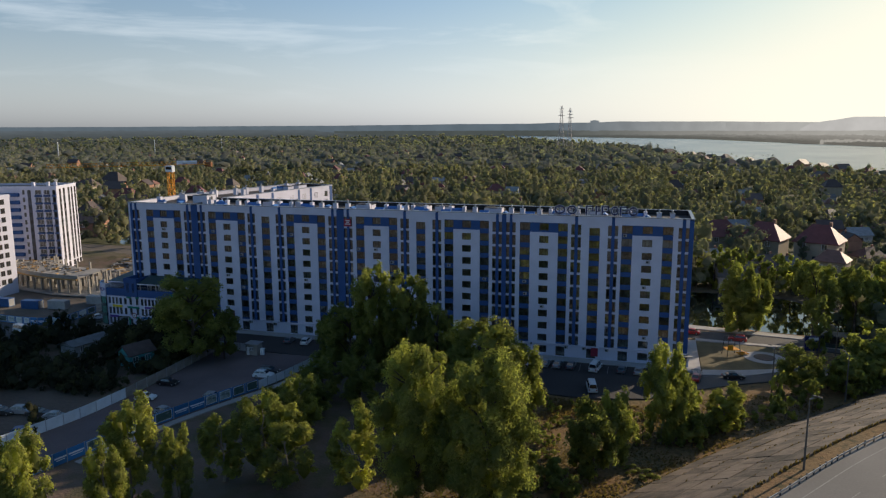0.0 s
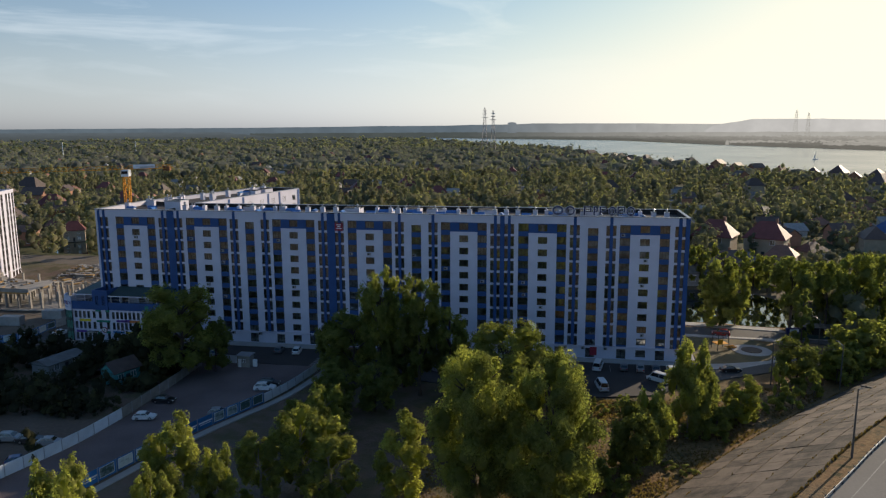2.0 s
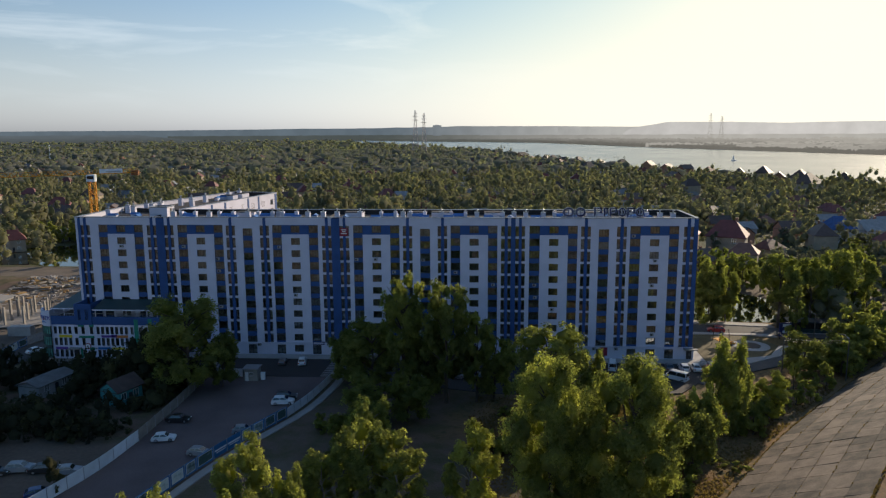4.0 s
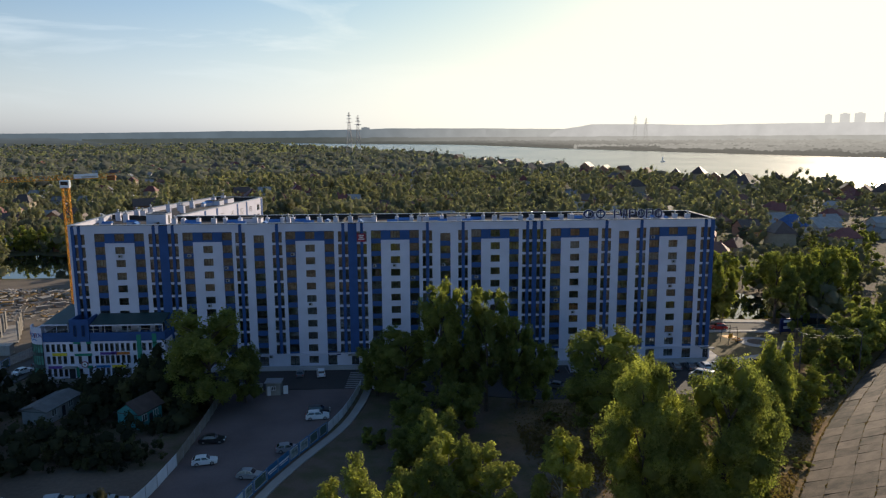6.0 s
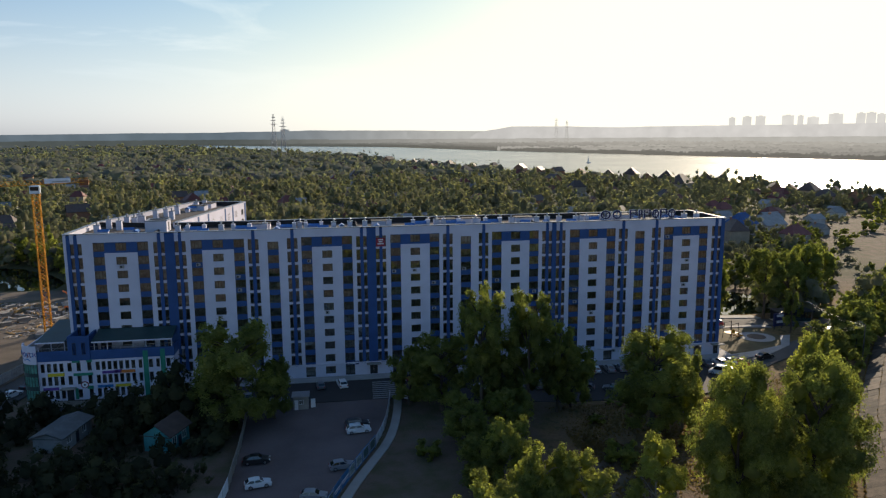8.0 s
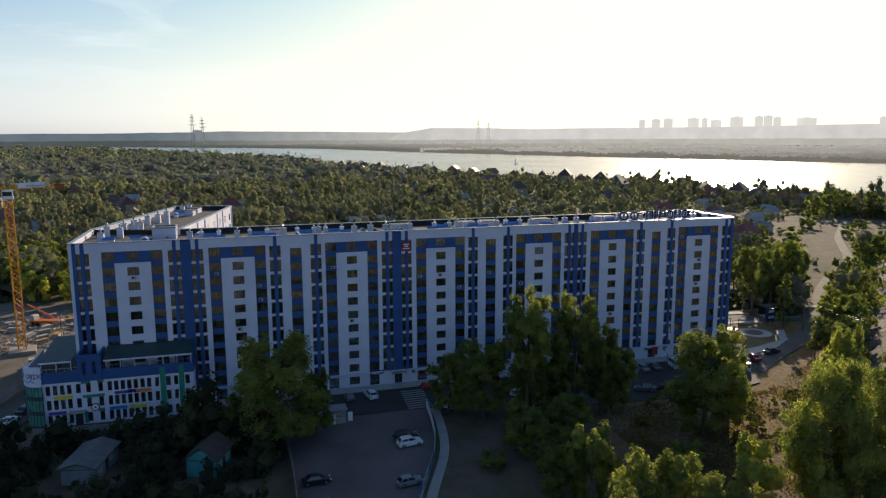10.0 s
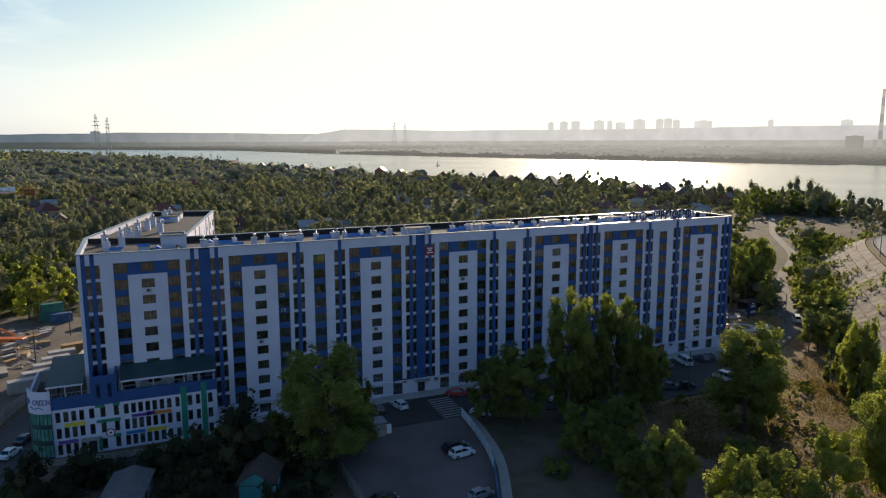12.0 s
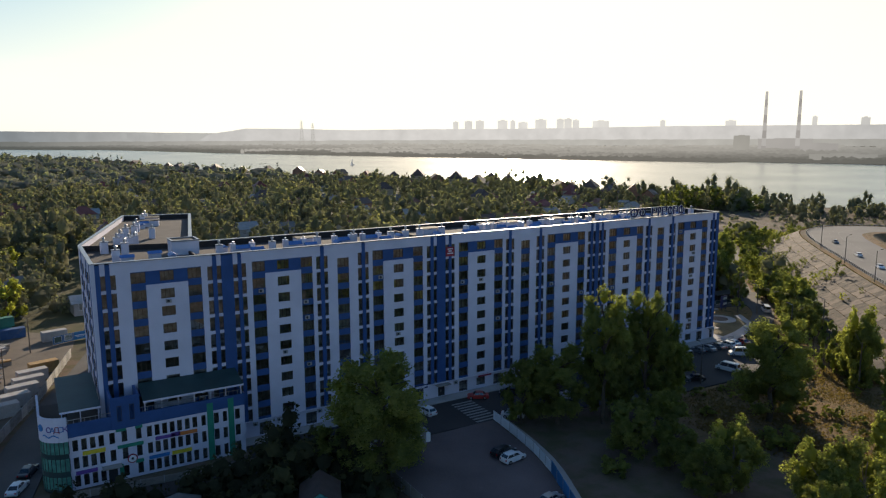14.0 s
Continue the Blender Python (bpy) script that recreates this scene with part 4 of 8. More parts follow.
def build_roof_things():
    tall = vent_shaft(1.2, 1.0, 2.1, 1, "white rendered ventilation shaft with a metal cowl")
    tall.matrix_basis = pose(6.6, 23.7, ROOFZ)
    rng = random.Random(3)
    for x, y, r in ((8.6, 22.4, 10), (9.9, 24.8, 0), (7.0, 15.5, 0), (3.9, 18.6, 10), (7.9, 29.8, 10), (4.6, 7.5, 0), (12.0, 41, -11), (13.4, 48, -11), (16.4, 60, -11), (17.8, 66, -11), (14.6, 35, -11), (10.0, 38.0, -11)):
        copy_thing(tall, pose(x, y, ROOFZ, 0, 0, r))
    low = thing("vent_bank", "white roof vent block with raised ends and a blue sheet roof", "vent bank", "vent banks on the roof")
    part("base", MB().box(-2.1, 2.1, -0.55, 0.55, 0, 1.0), WHITE, low)
    for x in (-1.75, 1.75):
        part("end_shaft", MB().box(x - 0.4, x + 0.4, -0.6, 0.6, 1.0, 1.75).box(x - 0.46, x + 0.46, -0.66, 0.66, 1.75, 1.83), WHITE, low)
        part("cowl", MB().tube((x, 0, 1.83), (x, 0, 2.15), 0.15, 0.15, 8).tube((x, 0, 2.15), (x, 0, 2.32), 0.3, 0.06, 8), METAL, low, "small metal cowl")
    sheet = MB()
    ids = []
    for k in range(13):
        x, lift = -1.32 + k * 0.22, 0.05 * (k % 2)
        ids.append(len(sheet.v))
        sheet.v += [(x, -0.72, 0.88 + lift), (x, 0.0, 1.45 + lift), (x, 0.72, 0.88 + lift), (x, 0.72, 0.82), (x, 0.0, 1.39), (x, -0.72, 0.82)]
    for a, b in zip(ids[:-1], ids[1:]):
        for q in range(6):
            r = (q + 1) % 6
            sheet.f.append((a + q, b + q, b + r, a + r))
            sheet.m.append(0)
    sheet.f += [tuple(ids[0] + q for q in range(6)), tuple(ids[-1] + q for q in reversed(range(6)))]
    sheet.m += [0, 0]
    part("sheet_roof", sheet, SHEETBLUE, low, "folded blue sheet roof")
    low.matrix_basis = pose(25.5, 6.4, ROOFZ)
    single = vent_shaft(1.1, 1.0, 1.7, 1, "white roof shaft with one cowl")
    single.matrix_basis = pose(21.5, 6.9, ROOFZ)
    for x, y in ((35.2, 6.2), (45.0, 6.3), (75.4, 6.4), (92.5, 6.4), (117.4, 6.4), (135.8, 6.3), (82.6, 6.4), (51.0, 6.4)):
        copy_thing(low, pose(x, y, ROOFZ))
    for x, y in ((30.9, 6.0), (40.2, 7.4), (47.9, 7.6), (55.5, 6.4), (59.2, 7.0), (62.6, 7.2), (68.2, 7.6), (79.0, 6.6), (88.4, 6.5), (97.0, 6.4), (103.2, 6.4), (106.0, 7.0), (108.8, 6.6), (113.0, 6.4), (122.0, 7.2), (140.6, 6.0), (143.5, 5.4)):
        copy_thing(single, pose(x, y, ROOFZ, 0, 0, 0))
    # small gabled vent hoods in blue sheet
    hood = thing("vent_hood", "white block with a small blue gabled metal hood", "vent hood", "hoods on the roof")
    part("block", MB().box(-1.0, 1.0, -0.5, 0.5, 0, 0.9), WHITE, hood)
    g = MB()
    g.face([(-1.15, -0.7, 0.9), (1.15, -0.7, 0.9), (1.15, 0, 1.35), (-1.15, 0, 1.35)]).face([(1.15, 0.7, 0.9), (-1.15, 0.7, 0.9), (-1.15, 0, 1.35), (1.15, 0, 1.35)])
    g.face([(-1.15, 0.7, 0.9), (-1.15, -0.7, 0.9), (-1.15, 0, 1.35)]).face([(1.15, -0.7, 0.9), (1.15, 0.7, 0.9), (1.15, 0, 1.35)])
    part("gable", g, SHEETBLUE, hood, "blue sheet metal gable")
    hood.matrix_basis = pose(6.2, 6.4, ROOFZ)
    for x, y in ((10.9, 8.6), (13.2, 5.2), (22.9, 9.4), (27.4, 3.6), (37.6, 4.0), (43.0, 4.0), (53.2, 4.2), (57.3, 6.2), (65.2, 4.2), (72.6, 4.2), (77.0, 8.2), (84.4, 4.2), (90.2, 4.0), (99.8, 4.2), (105.0, 4.2), (111.0, 4.0), (119.6, 4.2), (128.4, 6.2), (133.4, 4.2), (138.0, 4.2), (15.2, 53), (16.0, 56)):
        copy_thing(hood, pose(x, y, ROOFZ, 0, 0, rng.choice((0, 0, 90))))
    # stair heads
    head = thing("stair_head", "white rendered stair and lift head on the roof", "roof structure", "stair heads")
    part("wall", MB().box(-2.3, 2.3, -2.2, 2.2, 0, 2.4), WHITE, head)
    part("roof", MB().box(-2.05, 2.05, -1.95, 1.95, 2.4, 2.44), BITUMEN, head)
    part("coping", MB().box(-2.4, 2.4, -2.3, -1.95, 2.42, 2.66).box(-2.4, 2.4, 1.95, 2.3, 2.42, 2.66).box(-2.4, -2.05, -1.95, 1.95, 2.42, 2.66).box(2.05, 2.4, -1.95, 1.95, 2.42, 2.66), COPING, head)
    part("door", MB().box(2.3, 2.34, -0.5, 0.5, 0.1, 2.1), DARKMETAL, head)
    head.matrix_basis = pose(16.3, 11.8, ROOFZ)
    low_head = thing("roof_hatch", "low white roof hatch house with a dark flat top", "roof structure", "hatches on the roof")
    part("wall", MB().box(-2.2, 2.2, -1.5, 1.5, 0, 1.35), WHITE, low_head)
    part("roof", MB().box(-2.3, 2.3, -1.6, 1.6, 1.35, 1.47), BITUMEN, low_head)
    low_head.matrix_basis = pose(39.0, 10.2, ROOFZ)
    for x, y in ((66.5, 10), (82, 10.2), (88, 10.4), (101, 10.2), (118, 10.4), (126, 10.3)):
        copy_thing(low_head, pose(x, y, ROOFZ))
    copy_thing(low_head, pose(17.4, 57.5, ROOFZ, 0, 0, -11))
    copy_thing(low_head, pose(19.2, 64.0, ROOFZ, 0, 0, 79))
    # roof sign: plain letter-like shapes on a light frame
    sign = thing("roof_sign", "dark blue rooftop name sign with pale edges on a steel frame", "sign")
    part("support", MB().box(117, 135.6, 1.35, 1.43, PAR + 0.1, PAR + 0.2).box(117, 135.6, 1.35, 1.43, PAR + 1.5, PAR + 1.6), METAL, sign)
    for k in range(8):
        x = 117.3 + k * 2.6
        part("strut", MB().tube((x, 1.4, PAR + 1.6), (x, 3.6, ROOFZ), 0.04, 0.04, 5).tube((x, 1.4, ROOFZ), (x, 1.4, PAR + 1.9), 0.04, 0.04, 5), METAL, sign)
    for x, w, round_ in ((118.4, 2.5, True), (121.2, 2.2, True), (125.2, 1.7, False), (127.0, 0.9, False), (128.7, 1.6, False), (130.8, 1.7, True), (132.8, 1.7, False), (134.9, 1.9, True)):
        h, z0 = 2.05, PAR + 0.1
        for y0, y1, grow, m, nm in ((1.12, 1.26, 0.0, SIGNBLUE, "letter_shape"), (1.27, 1.33, 0.11, FRAMEW, "letter_edge")):
            mb = MB()

            def stroke(xa, xb, za, zb):
                mb.box(xa - grow, xb + grow, y0, y1, za - grow, zb + grow)
            if round_:
                n, e0, e1 = 14, 1.0 + grow / (w / 2), 0.72 - grow / (w / 2)
                ringp = [[(x + math.cos(2 * math.pi * i / n) * w / 2 * e, z0 + h / 2 + math.sin(2 * math.pi * i / n) * h / 2 * e) for i in range(n + 1)] for e in (e0, e1)]
                for y in (y0, y1):
                    for i in range(n):
                        mb.face([(ringp[0][i][0], y, ringp[0][i][1]), (ringp[0][i + 1][0], y, ringp[0][i + 1][1]), (ringp[1][i + 1][0], y, ringp[1][i + 1][1]), (ringp[1][i][0], y, ringp[1][i][1])])
                stroke(x - 0.07, x + 0.07, z0, z0 + h)
            else:
                stroke(x - w / 2, x - w / 2 + 0.3, z0, z0 + h)
                stroke(x - w / 2 + 0.3, x + w / 2, z0 + h - 0.2, z0 + h)
                stroke(x - w / 2 + 0.3, x + w / 2, z0 + h * 0.4, z0 + h * 0.4 + 0.16)
                stroke(x + w / 2 - 0.26, x + w / 2, z0 + h * 0.4, z0 + h)
            part(nm, mb, m, sign)


SHEETBLUE = mat("blue_roof_sheet", (0.05, 0.15, 0.38), 0.45, 0.25, 2, 6, 0.02)
SIGNBLUE = mat("sign_blue", (0.012, 0.02, 0.10), 0.4, 0.2, 2, 6, 0.02)
RED = mat("red_sheet", (0.27, 0.025, 0.045), 0.5, 0.2, 1.5, 8, 0.02)
build_roof_things()


# ---- small things on the facade ----
def build_facade_things():
    ac = thing("air_conditioner", "white outdoor air-conditioning unit on the facade", "air conditioner", "air conditioners")
    part("casing", MB().chamfer(-0.42, 0.42, -0.36, 0, -0.3, 0.3, 0.03), SLAB, ac)
    fan = MB()
    fan.tube((-0.1, -0.365, 0), (-0.1, -0.375, 0), 0.23, 0.23, 14)
    part("fan_grille", fan, DARKMETAL, ac)
    part("bracket", MB().box(-0.35, -0.3, -0.36, 0.0, -0.36, -0.3).box(0.3, 0.35, -0.36, 0.0, -0.36, -0.3), METAL, ac)
    rng = random.Random(11)
    spots = []
    for kind, a, b in COLS:
        if kind in "lcs":
            for k in range(10):
                if rng.random() < (0.12 if kind != "s" else 0.05):
                    c = TOPC - FLOOR * (9 - k)
                    if kind == "c" and k < 9:
                        spots.append(((a + b) / 2 + rng.uniform(-0.4, 0.4), -0.11, c - 1.25))
                    elif kind != "c" and k > 0:
                        spots.append((a + (b - a) * rng.uniform(0.3, 0.7), -0.05, c - 1.32))
    ac.matrix_basis = pose(*spots[0])
    for s in spots[1:]:
        copy_thing(ac, pose(*s))
    for x in (24.6, 29, 36.8, 44, 66.9, 120.8, 125, 130.2):
        copy_thing(ac, pose(x, -0.07, 2.6))
    b = thing("banner", "small red rental banner with pale lines of writing", "banner")
    part("cloth", MB().box(64.6, 66.6, -0.16, -0.1, 29.5, 31.4), RED, b)
    part("writing", MB().box(65.0, 66.2, -0.175, -0.162, 30.9, 31.1).box(65.2, 66.0, -0.175, -0.162, 30.45, 30.7).box(64.9, 66.3, -0.175, -0.162, 30.0, 30.22), FRAMEW, b, "pale bars of writing")
    s = thing("shop_sign", "dark blue shop sign with pale writing bars", "sign")
    part("board", MB().box(57.2, 60.2, -0.2, -0.08, 2.7, 3.5), SIGNBLUE, s)
    part("writing", MB().box(57.5, 59.9, -0.215, -0.202, 3.15, 3.3).box(57.5, 59.4, -0.215, -0.202, 2.85, 2.97), FRAMEW, s)
    s = thing("shop_sign", "red shop sign above the shop windows", "sign")
    part("board", MB().box(72.6, 76.0, -0.2, -0.08, 2.65, 3.25), RED, s)
    s = thing("shop_sign", "red entrance sign beside a shop door", "sign")
    part("board", MB().box(126.6, 128.2, -0.2, -0.08, 0.9, 2.9), RED, s)


build_facade_things()


# ---- the kindergarten in front of the block's west end ----
# green tint lightened: the sky's reflection is put into the pane's base colour
GREENPANE = mat("green_tinted_sky_pane", (0.09, 0.25, 0.20), 0.08, 0.5, 0.5, 3, 0.0, spec=0.9)
GREEN = mat("green_panel", (0.02, 0.20, 0.13), 0.7, 0.15, 0.8, 10, 0.03)
YEL = mat("yellow_panel", (0.62, 0.47, 0.03), 0.7, 0.15, 0.8, 10, 0.03)
ORANGE = mat("orange_panel", (0.55, 0.17, 0.04), 0.7, 0.15, 0.8, 10, 0.03)
PURPLE = mat("purple_panel", (0.13, 0.06, 0.28), 0.7, 0.15, 0.8, 10, 0.03)
SKYB = mat("light_blue_panel", (0.03, 0.17, 0.42), 0.7, 0.15, 0.8, 10, 0.03)


def build_kindergarten():
    k = thing("kindergarten", "three-storey white kindergarten with blue top band and bright coloured panels", "kindergarten")
    Y = -5.0
    cols = [(-4.3, .75), (-3.1, .75), (-1.9, .75), (-0.7, .75), (0.85, .8), (2.6, .8), (4.7, .8), (6.3, .75), (7.45, .75), (8.6, .75), (9.75, .75), (10.9, .75), (12.1, .75), (13.3, .75), (14.7, .7), (16.8, .8), (18.2, .7), (20.3, .8)]
    rows = [(0.45, 2.25), (3.35, 5.2), (6.2, 8.0)]
    wall = MB()
    x = -5.2
    for c, w in cols:
        wall.box(x, c - w / 2, Y, Y + 0.35, 0, 8.5)
        z = 0
        for lo, hi in rows:
            wall.box(c - w / 2, c + w / 2, Y, Y + 0.35, z, lo)
            z = hi
        wall.box(c - w / 2, c + w / 2, Y, Y + 0.35, z, 8.5)
        x = c + w / 2
    wall.box(x, 21.5, Y, Y + 0.35, 0, 8.5)
    wall.box(21.15, 21.5, Y + 0.35, -0.1, 0, 8.5)
    wall.box(-5.2, -4.85, Y + 0.35, 12, 0, 8.5)
    part("wall", wall, WHITE, k, "white rendered wall")
    win = window_kind(0.75, 1.83, 1, DARKMETAL, GLASS_CLEAR, False)
    for c, w in cols:
        for lo, hi in rows:
            put_window(win, k, pose(c, Y + 0.12, (lo + hi) / 2) @ Matrix.Diagonal((w / 0.75, 1, 1, 1)), "tall_window")
    part("interior", MB().box(-4.8, 21.1, Y + 1.6, Y + 1.7, 0, 8.4).box(-4.8, 21.1, Y + 0.36, Y + 1.6, 2.75, 2.95, 1).box(-4.8, 21.1, Y + 0.36, Y + 1.6, 5.6, 5.8, 1), [ROOM, SLAB], k)
    band = MB().box(-5.2, 0.9, Y - 0.06, Y + 0.35, 8.5, 10.6).box(5.1, 21.55, Y - 0.06, Y + 0.35, 8.5, 10.5).box(21.2, 21.55, Y + 0.35, -0.1, 8.5, 10.5)
    for x in (2.1, 3.9):
        put_window(win, k, pose(x, Y - 0.3, 11.0) @ Matrix.Diagonal((0.9, 1, 1.35, 1)), "tall_window")
    band.box(0.9, 5.1, Y - 0.25, Y + 0.1, 8.5, 13.6).box(0.9, 1.25, Y + 0.1, -0.15, 8.5, 13.6).box(4.75, 5.1, Y + 0.1, -0.15, 8.5, 13.6)
    part("blue_band", band, BLUE, k, "deep blue top band")
    for x0, x1, z0, z1, m in ((15.3, 16.3, 0, 9.9, GREEN), (18.75, 19.7, 0, 10.1, GREEN), (1.6, 2.2, 0.2, 2.6, GREEN), (1.5, 5.3, 5.2, 5.75, GREEN), (1.4, 2.9, 8.0, 8.6, GREEN), (4.2, 5.3, 8.0, 8.6, GREEN),
                              (4.0, 5.2, 2.3, 2.9, GREEN), (-3.4, -0.2, 5.3, 5.95, YEL), (9.5, 12.6, 2.35, 2.95, YEL), (10.6, 13.6, 5.35, 5.95, ORANGE), (7.1, 10.2, 5.4, 5.95, PURPLE), (-4.5, -1.5, 2.35, 2.95, PURPLE), (6.0, 9.1, 2.4, 2.95, SKYB), (9.5, 10.9, 5.4, 6.1, PURPLE)):
        part("coloured_panel", MB().box(x0, x1, Y - 0.1, Y - 0.005, z0, z1), m, k)
    part("round_sign", MB().tube((3.55, Y - 0.12, 3.2), (3.55, Y - 0.02, 3.2), 0.75, 0.75, 20, 0).tube((3.55, Y - 0.14, 3.2), (3.55, Y - 0.12, 3.2), 0.58, 0.58, 20, 1).tube((3.55, Y - 0.16, 3.2), (3.55, Y - 0.14, 3.2), 0.2, 0.2, 12, 2), [RED, FRAMEW, DARKMETAL], k, "round white and red emblem plate")
    # rounded glass corner
    cx, cy, r = -5.2, -1.6, 3.75
    arc = [(cx + r * math.cos(t), cy + r * math.sin(t)) for t in [radians(a) for a in range(270, 179, -10)]]
    arc_in = [(cx + (r - 0.3) * math.cos(t), cy + (r - 0.3) * math.sin(t)) for t in [radians(a) for a in range(270, 179, -10)]]

    def bow(z0, z1, name, m, label=""):
        return part(name, MB().prism(arc[::-1] + arc_in, z0, z1), m, k, label)
    for z0, z1 in ((0, 0.5), (2.5, 3.4), (5.4, 6.2)):
        bow(z0, z1, "spandrel", TARP)
    bow(8.1, 11.9, "tower_parapet", WHITE, "white curved parapet")
    for z0, z1 in ((0.5, 2.5), (3.4, 5.4), (6.2, 8.1)):
        for i in range(len(arc) - 1):
            a, b = arc[i], arc[i + 1]
            part("glass_panel", MB().face([(*a, z0), (*b, z0), (*b, z1), (*a, z1)]), GREENPANE, k)
            part("mullion", MB().tube((*a, z0), (*a, z1), 0.06, 0.06, 6), DARKMETAL, k)
    part("tower_core", MB().prism([(cx + 2.4 * math.cos(radians(a)), cy + 2.4 * math.sin(radians(a))) for a in range(180, 280, 15)] + [(cx, cy)], 0, 8.3), ROOM, k)
    side = MB().box(-8.95, -8.6, -1.6, 12, 0, 10.6)
    part("side_wall", side, WHITE, k)
    part("terrace", MB().prism([(-8.6, -1.6), (-5.0, -4.7), (21.1, -4.7), (21.1, -0.1), (-0.1, -0.1), (-0.1, 12), (-8.6, 12)], 8.3, 8.5), ROOFING, k, "roof terrace")
    # mono-pitch canopies over the terrace
    for x0, x1, y0, y1, z0, z1 in ((5.6, 21.4, -5.6, -0.2, 12.2, 13.5), (-6.0, -0.3, -3.4, 11.0, 11.9, 13.2)):
        c = part("canopy", MB().prism([(x0, y0), (x1, y0), (x1, y1), (x0, y1)], [z0, z0, z1, z1], [z0 + 0.22, z0 + 0.22, z1 + 0.22, z1 + 0.22]), TARP, k, "dark green sheet canopy")
        part("fascia", MB().box(x0, x1, y0 - 0.06, y0 - 0.005, z0 - 0.05, z0 + 0.25), WHITE, c)
        n = int((x1 - x0) / 2.4)
        for i in range(n + 1):
            x = x0 + 0.3 + (x1 - x0 - 0.6) * i / n
            part("post", MB().box(x - 0.08, x + 0.08, y0 + 0.7, y0 + 0.86, 8.5, z0 + 0.1), WHITE, c)
    rail = part("railing", MB().box(-5.1, 0.9, Y + 0.1, Y + 0.16, 11.2, 11.28).box(5.1, 21.5, Y + 0.1, Y + 0.16, 11.2, 11.28), METAL, k)
    for i in range(36):
        x = -5.0 + i * 0.75
        if not 0.9 < x < 5.1:
            part("baluster", MB().box(x - 0.02, x + 0.02, Y + 0.11, Y + 0.15, 10.5, 11.2), METAL, rail)
    part("entrance_canopy", MB().box(-0.9, 1.9, Y - 1.5, Y, 2.7, 2.85), CONC_NEW, k)
    part("door", MB().box(0.0, 1.3, Y - 0.04, Y - 0.005, 0, 2.4), DARKMETAL, k)
    # letters round the tower
    cols5 = (PURPLE, SKYB, RED, SKYB, PURPLE)
    for i, ch in enumerate("САДОК"):
        cu = bpy.data.curves.new("letter", "FONT")
        cu.body, cu.size, cu.extrude, cu.align_x = ch, 1.2, 0.03, "CENTER"
        t = radians(230 + i * 9.0)
        ob = new("letter", cu)
        ob.parent = k
        ob.matrix_basis = pose(cx + (r + 0.06) * math.cos(t), cy + (r + 0.06) * math.sin(t), 9.75, 90, 0, math.degrees(t) + 90)
        cu.materials.append(cols5[i])
    part("emblem", MB().tube((cx + (r + .03) * math.cos(radians(206)), cy + (r + .03) * math.sin(radians(206)), 10.3), (cx + (r + .12) * math.cos(radians(206)), cy + (r + .12) * math.sin(radians(206)), 10.3), 0.55, 0.55, 12), SKYB, k)
    wave = MB()
    for i in range(10):
        t0, t1 = radians(212 + i * 4), radians(216 + i * 4)
        z0, z1 = 9.0 + 0.18 * math.sin(i * 1.1), 9.0 + 0.18 * math.sin((i + 1) * 1.1)
        q = r + 0.05
        wave.face([(cx + q * math.cos(t0), cy + q * math.sin(t0), z0), (cx + q * math.cos(t1), cy + q * math.sin(t1), z1), (cx + q * math.cos(t1), cy + q * math.sin(t1), z1 + 0.22), (cx + q * math.cos(t0), cy + q * math.sin(t0), z0 + 0.22)])
    part("wave", wave, SKYB, k)


build_kindergarten()


# ---- fences, booth, huts ----
FENCEW = mat("white_sheet_fence", (0.62, 0.65, 0.68), 0.5, 0.15, 0.6, 10, 0.05, rand=0.25)
BOARD = mat("blue_hoarding", (0.03, 0.16, 0.36), 0.6, 0.3, 0.5, 8, 0.05, rand=0.4)
PICT = mat("printed_picture", (0.34, 0.38, 0.36), 0.6, 0.9, 1.1, 3, 0.02, dirt=(0.05, 0.09, 0.08), rand=0.5)
PALEFENCE = mat("patterned_concrete_fence", (0.40, 0.385, 0.35), 0.9, 0.45, 1.6, 4, 0.3, rand=0.3)
BRICKY = mat("old_brick_wall", (0.25, 0.22, 0.19), 0.9, 0.4, 0.4, 12, 0.2)


def panel_fence(name, label, line, step, h, material, framed=False):
    f = thing(name, label, "fence")
    pts = smooth_line(line, step)
    for i, (p, q) in enumerate(zip(pts[:-1], pts[1:])):
        p, q = Vector(p), Vector(q)
        d, ang = (q - p).length, math.degrees(math.atan2(q.y - p.y, q.x - p.x))
        m = pose(p.x, p.y, 0, 0, 0, ang)
        pn = part("panel", MB().box(0.06, d - 0.06, -0.025, 0.025, 0.12, h), material, f, at=m)
        part("post", MB().box(-0.06, 0.06, -0.06, 0.06, -0.2, h + 0.05), METAL, f, at=m)
        if framed and i % 7 not in (2, 3):
            part("picture", MB().box(0.45, d - 0.45, -0.05, -0.03, 0.5, h - 0.25, 0).box(0.36, d - 0.36, -0.04, -0.026, 0.41, h - 0.16, 1), [PICT, FRAMEW], pn, "framed printed picture")
        elif framed:
            part("writing", MB().box(0.3, d - 0.1, -0.04, -0.027, h * 0.5, h * 0.62).box(0.6, d - 0.4, -0.04, -0.027, h * 0.36, h * 0.42), FRAMEW, pn)
    return f


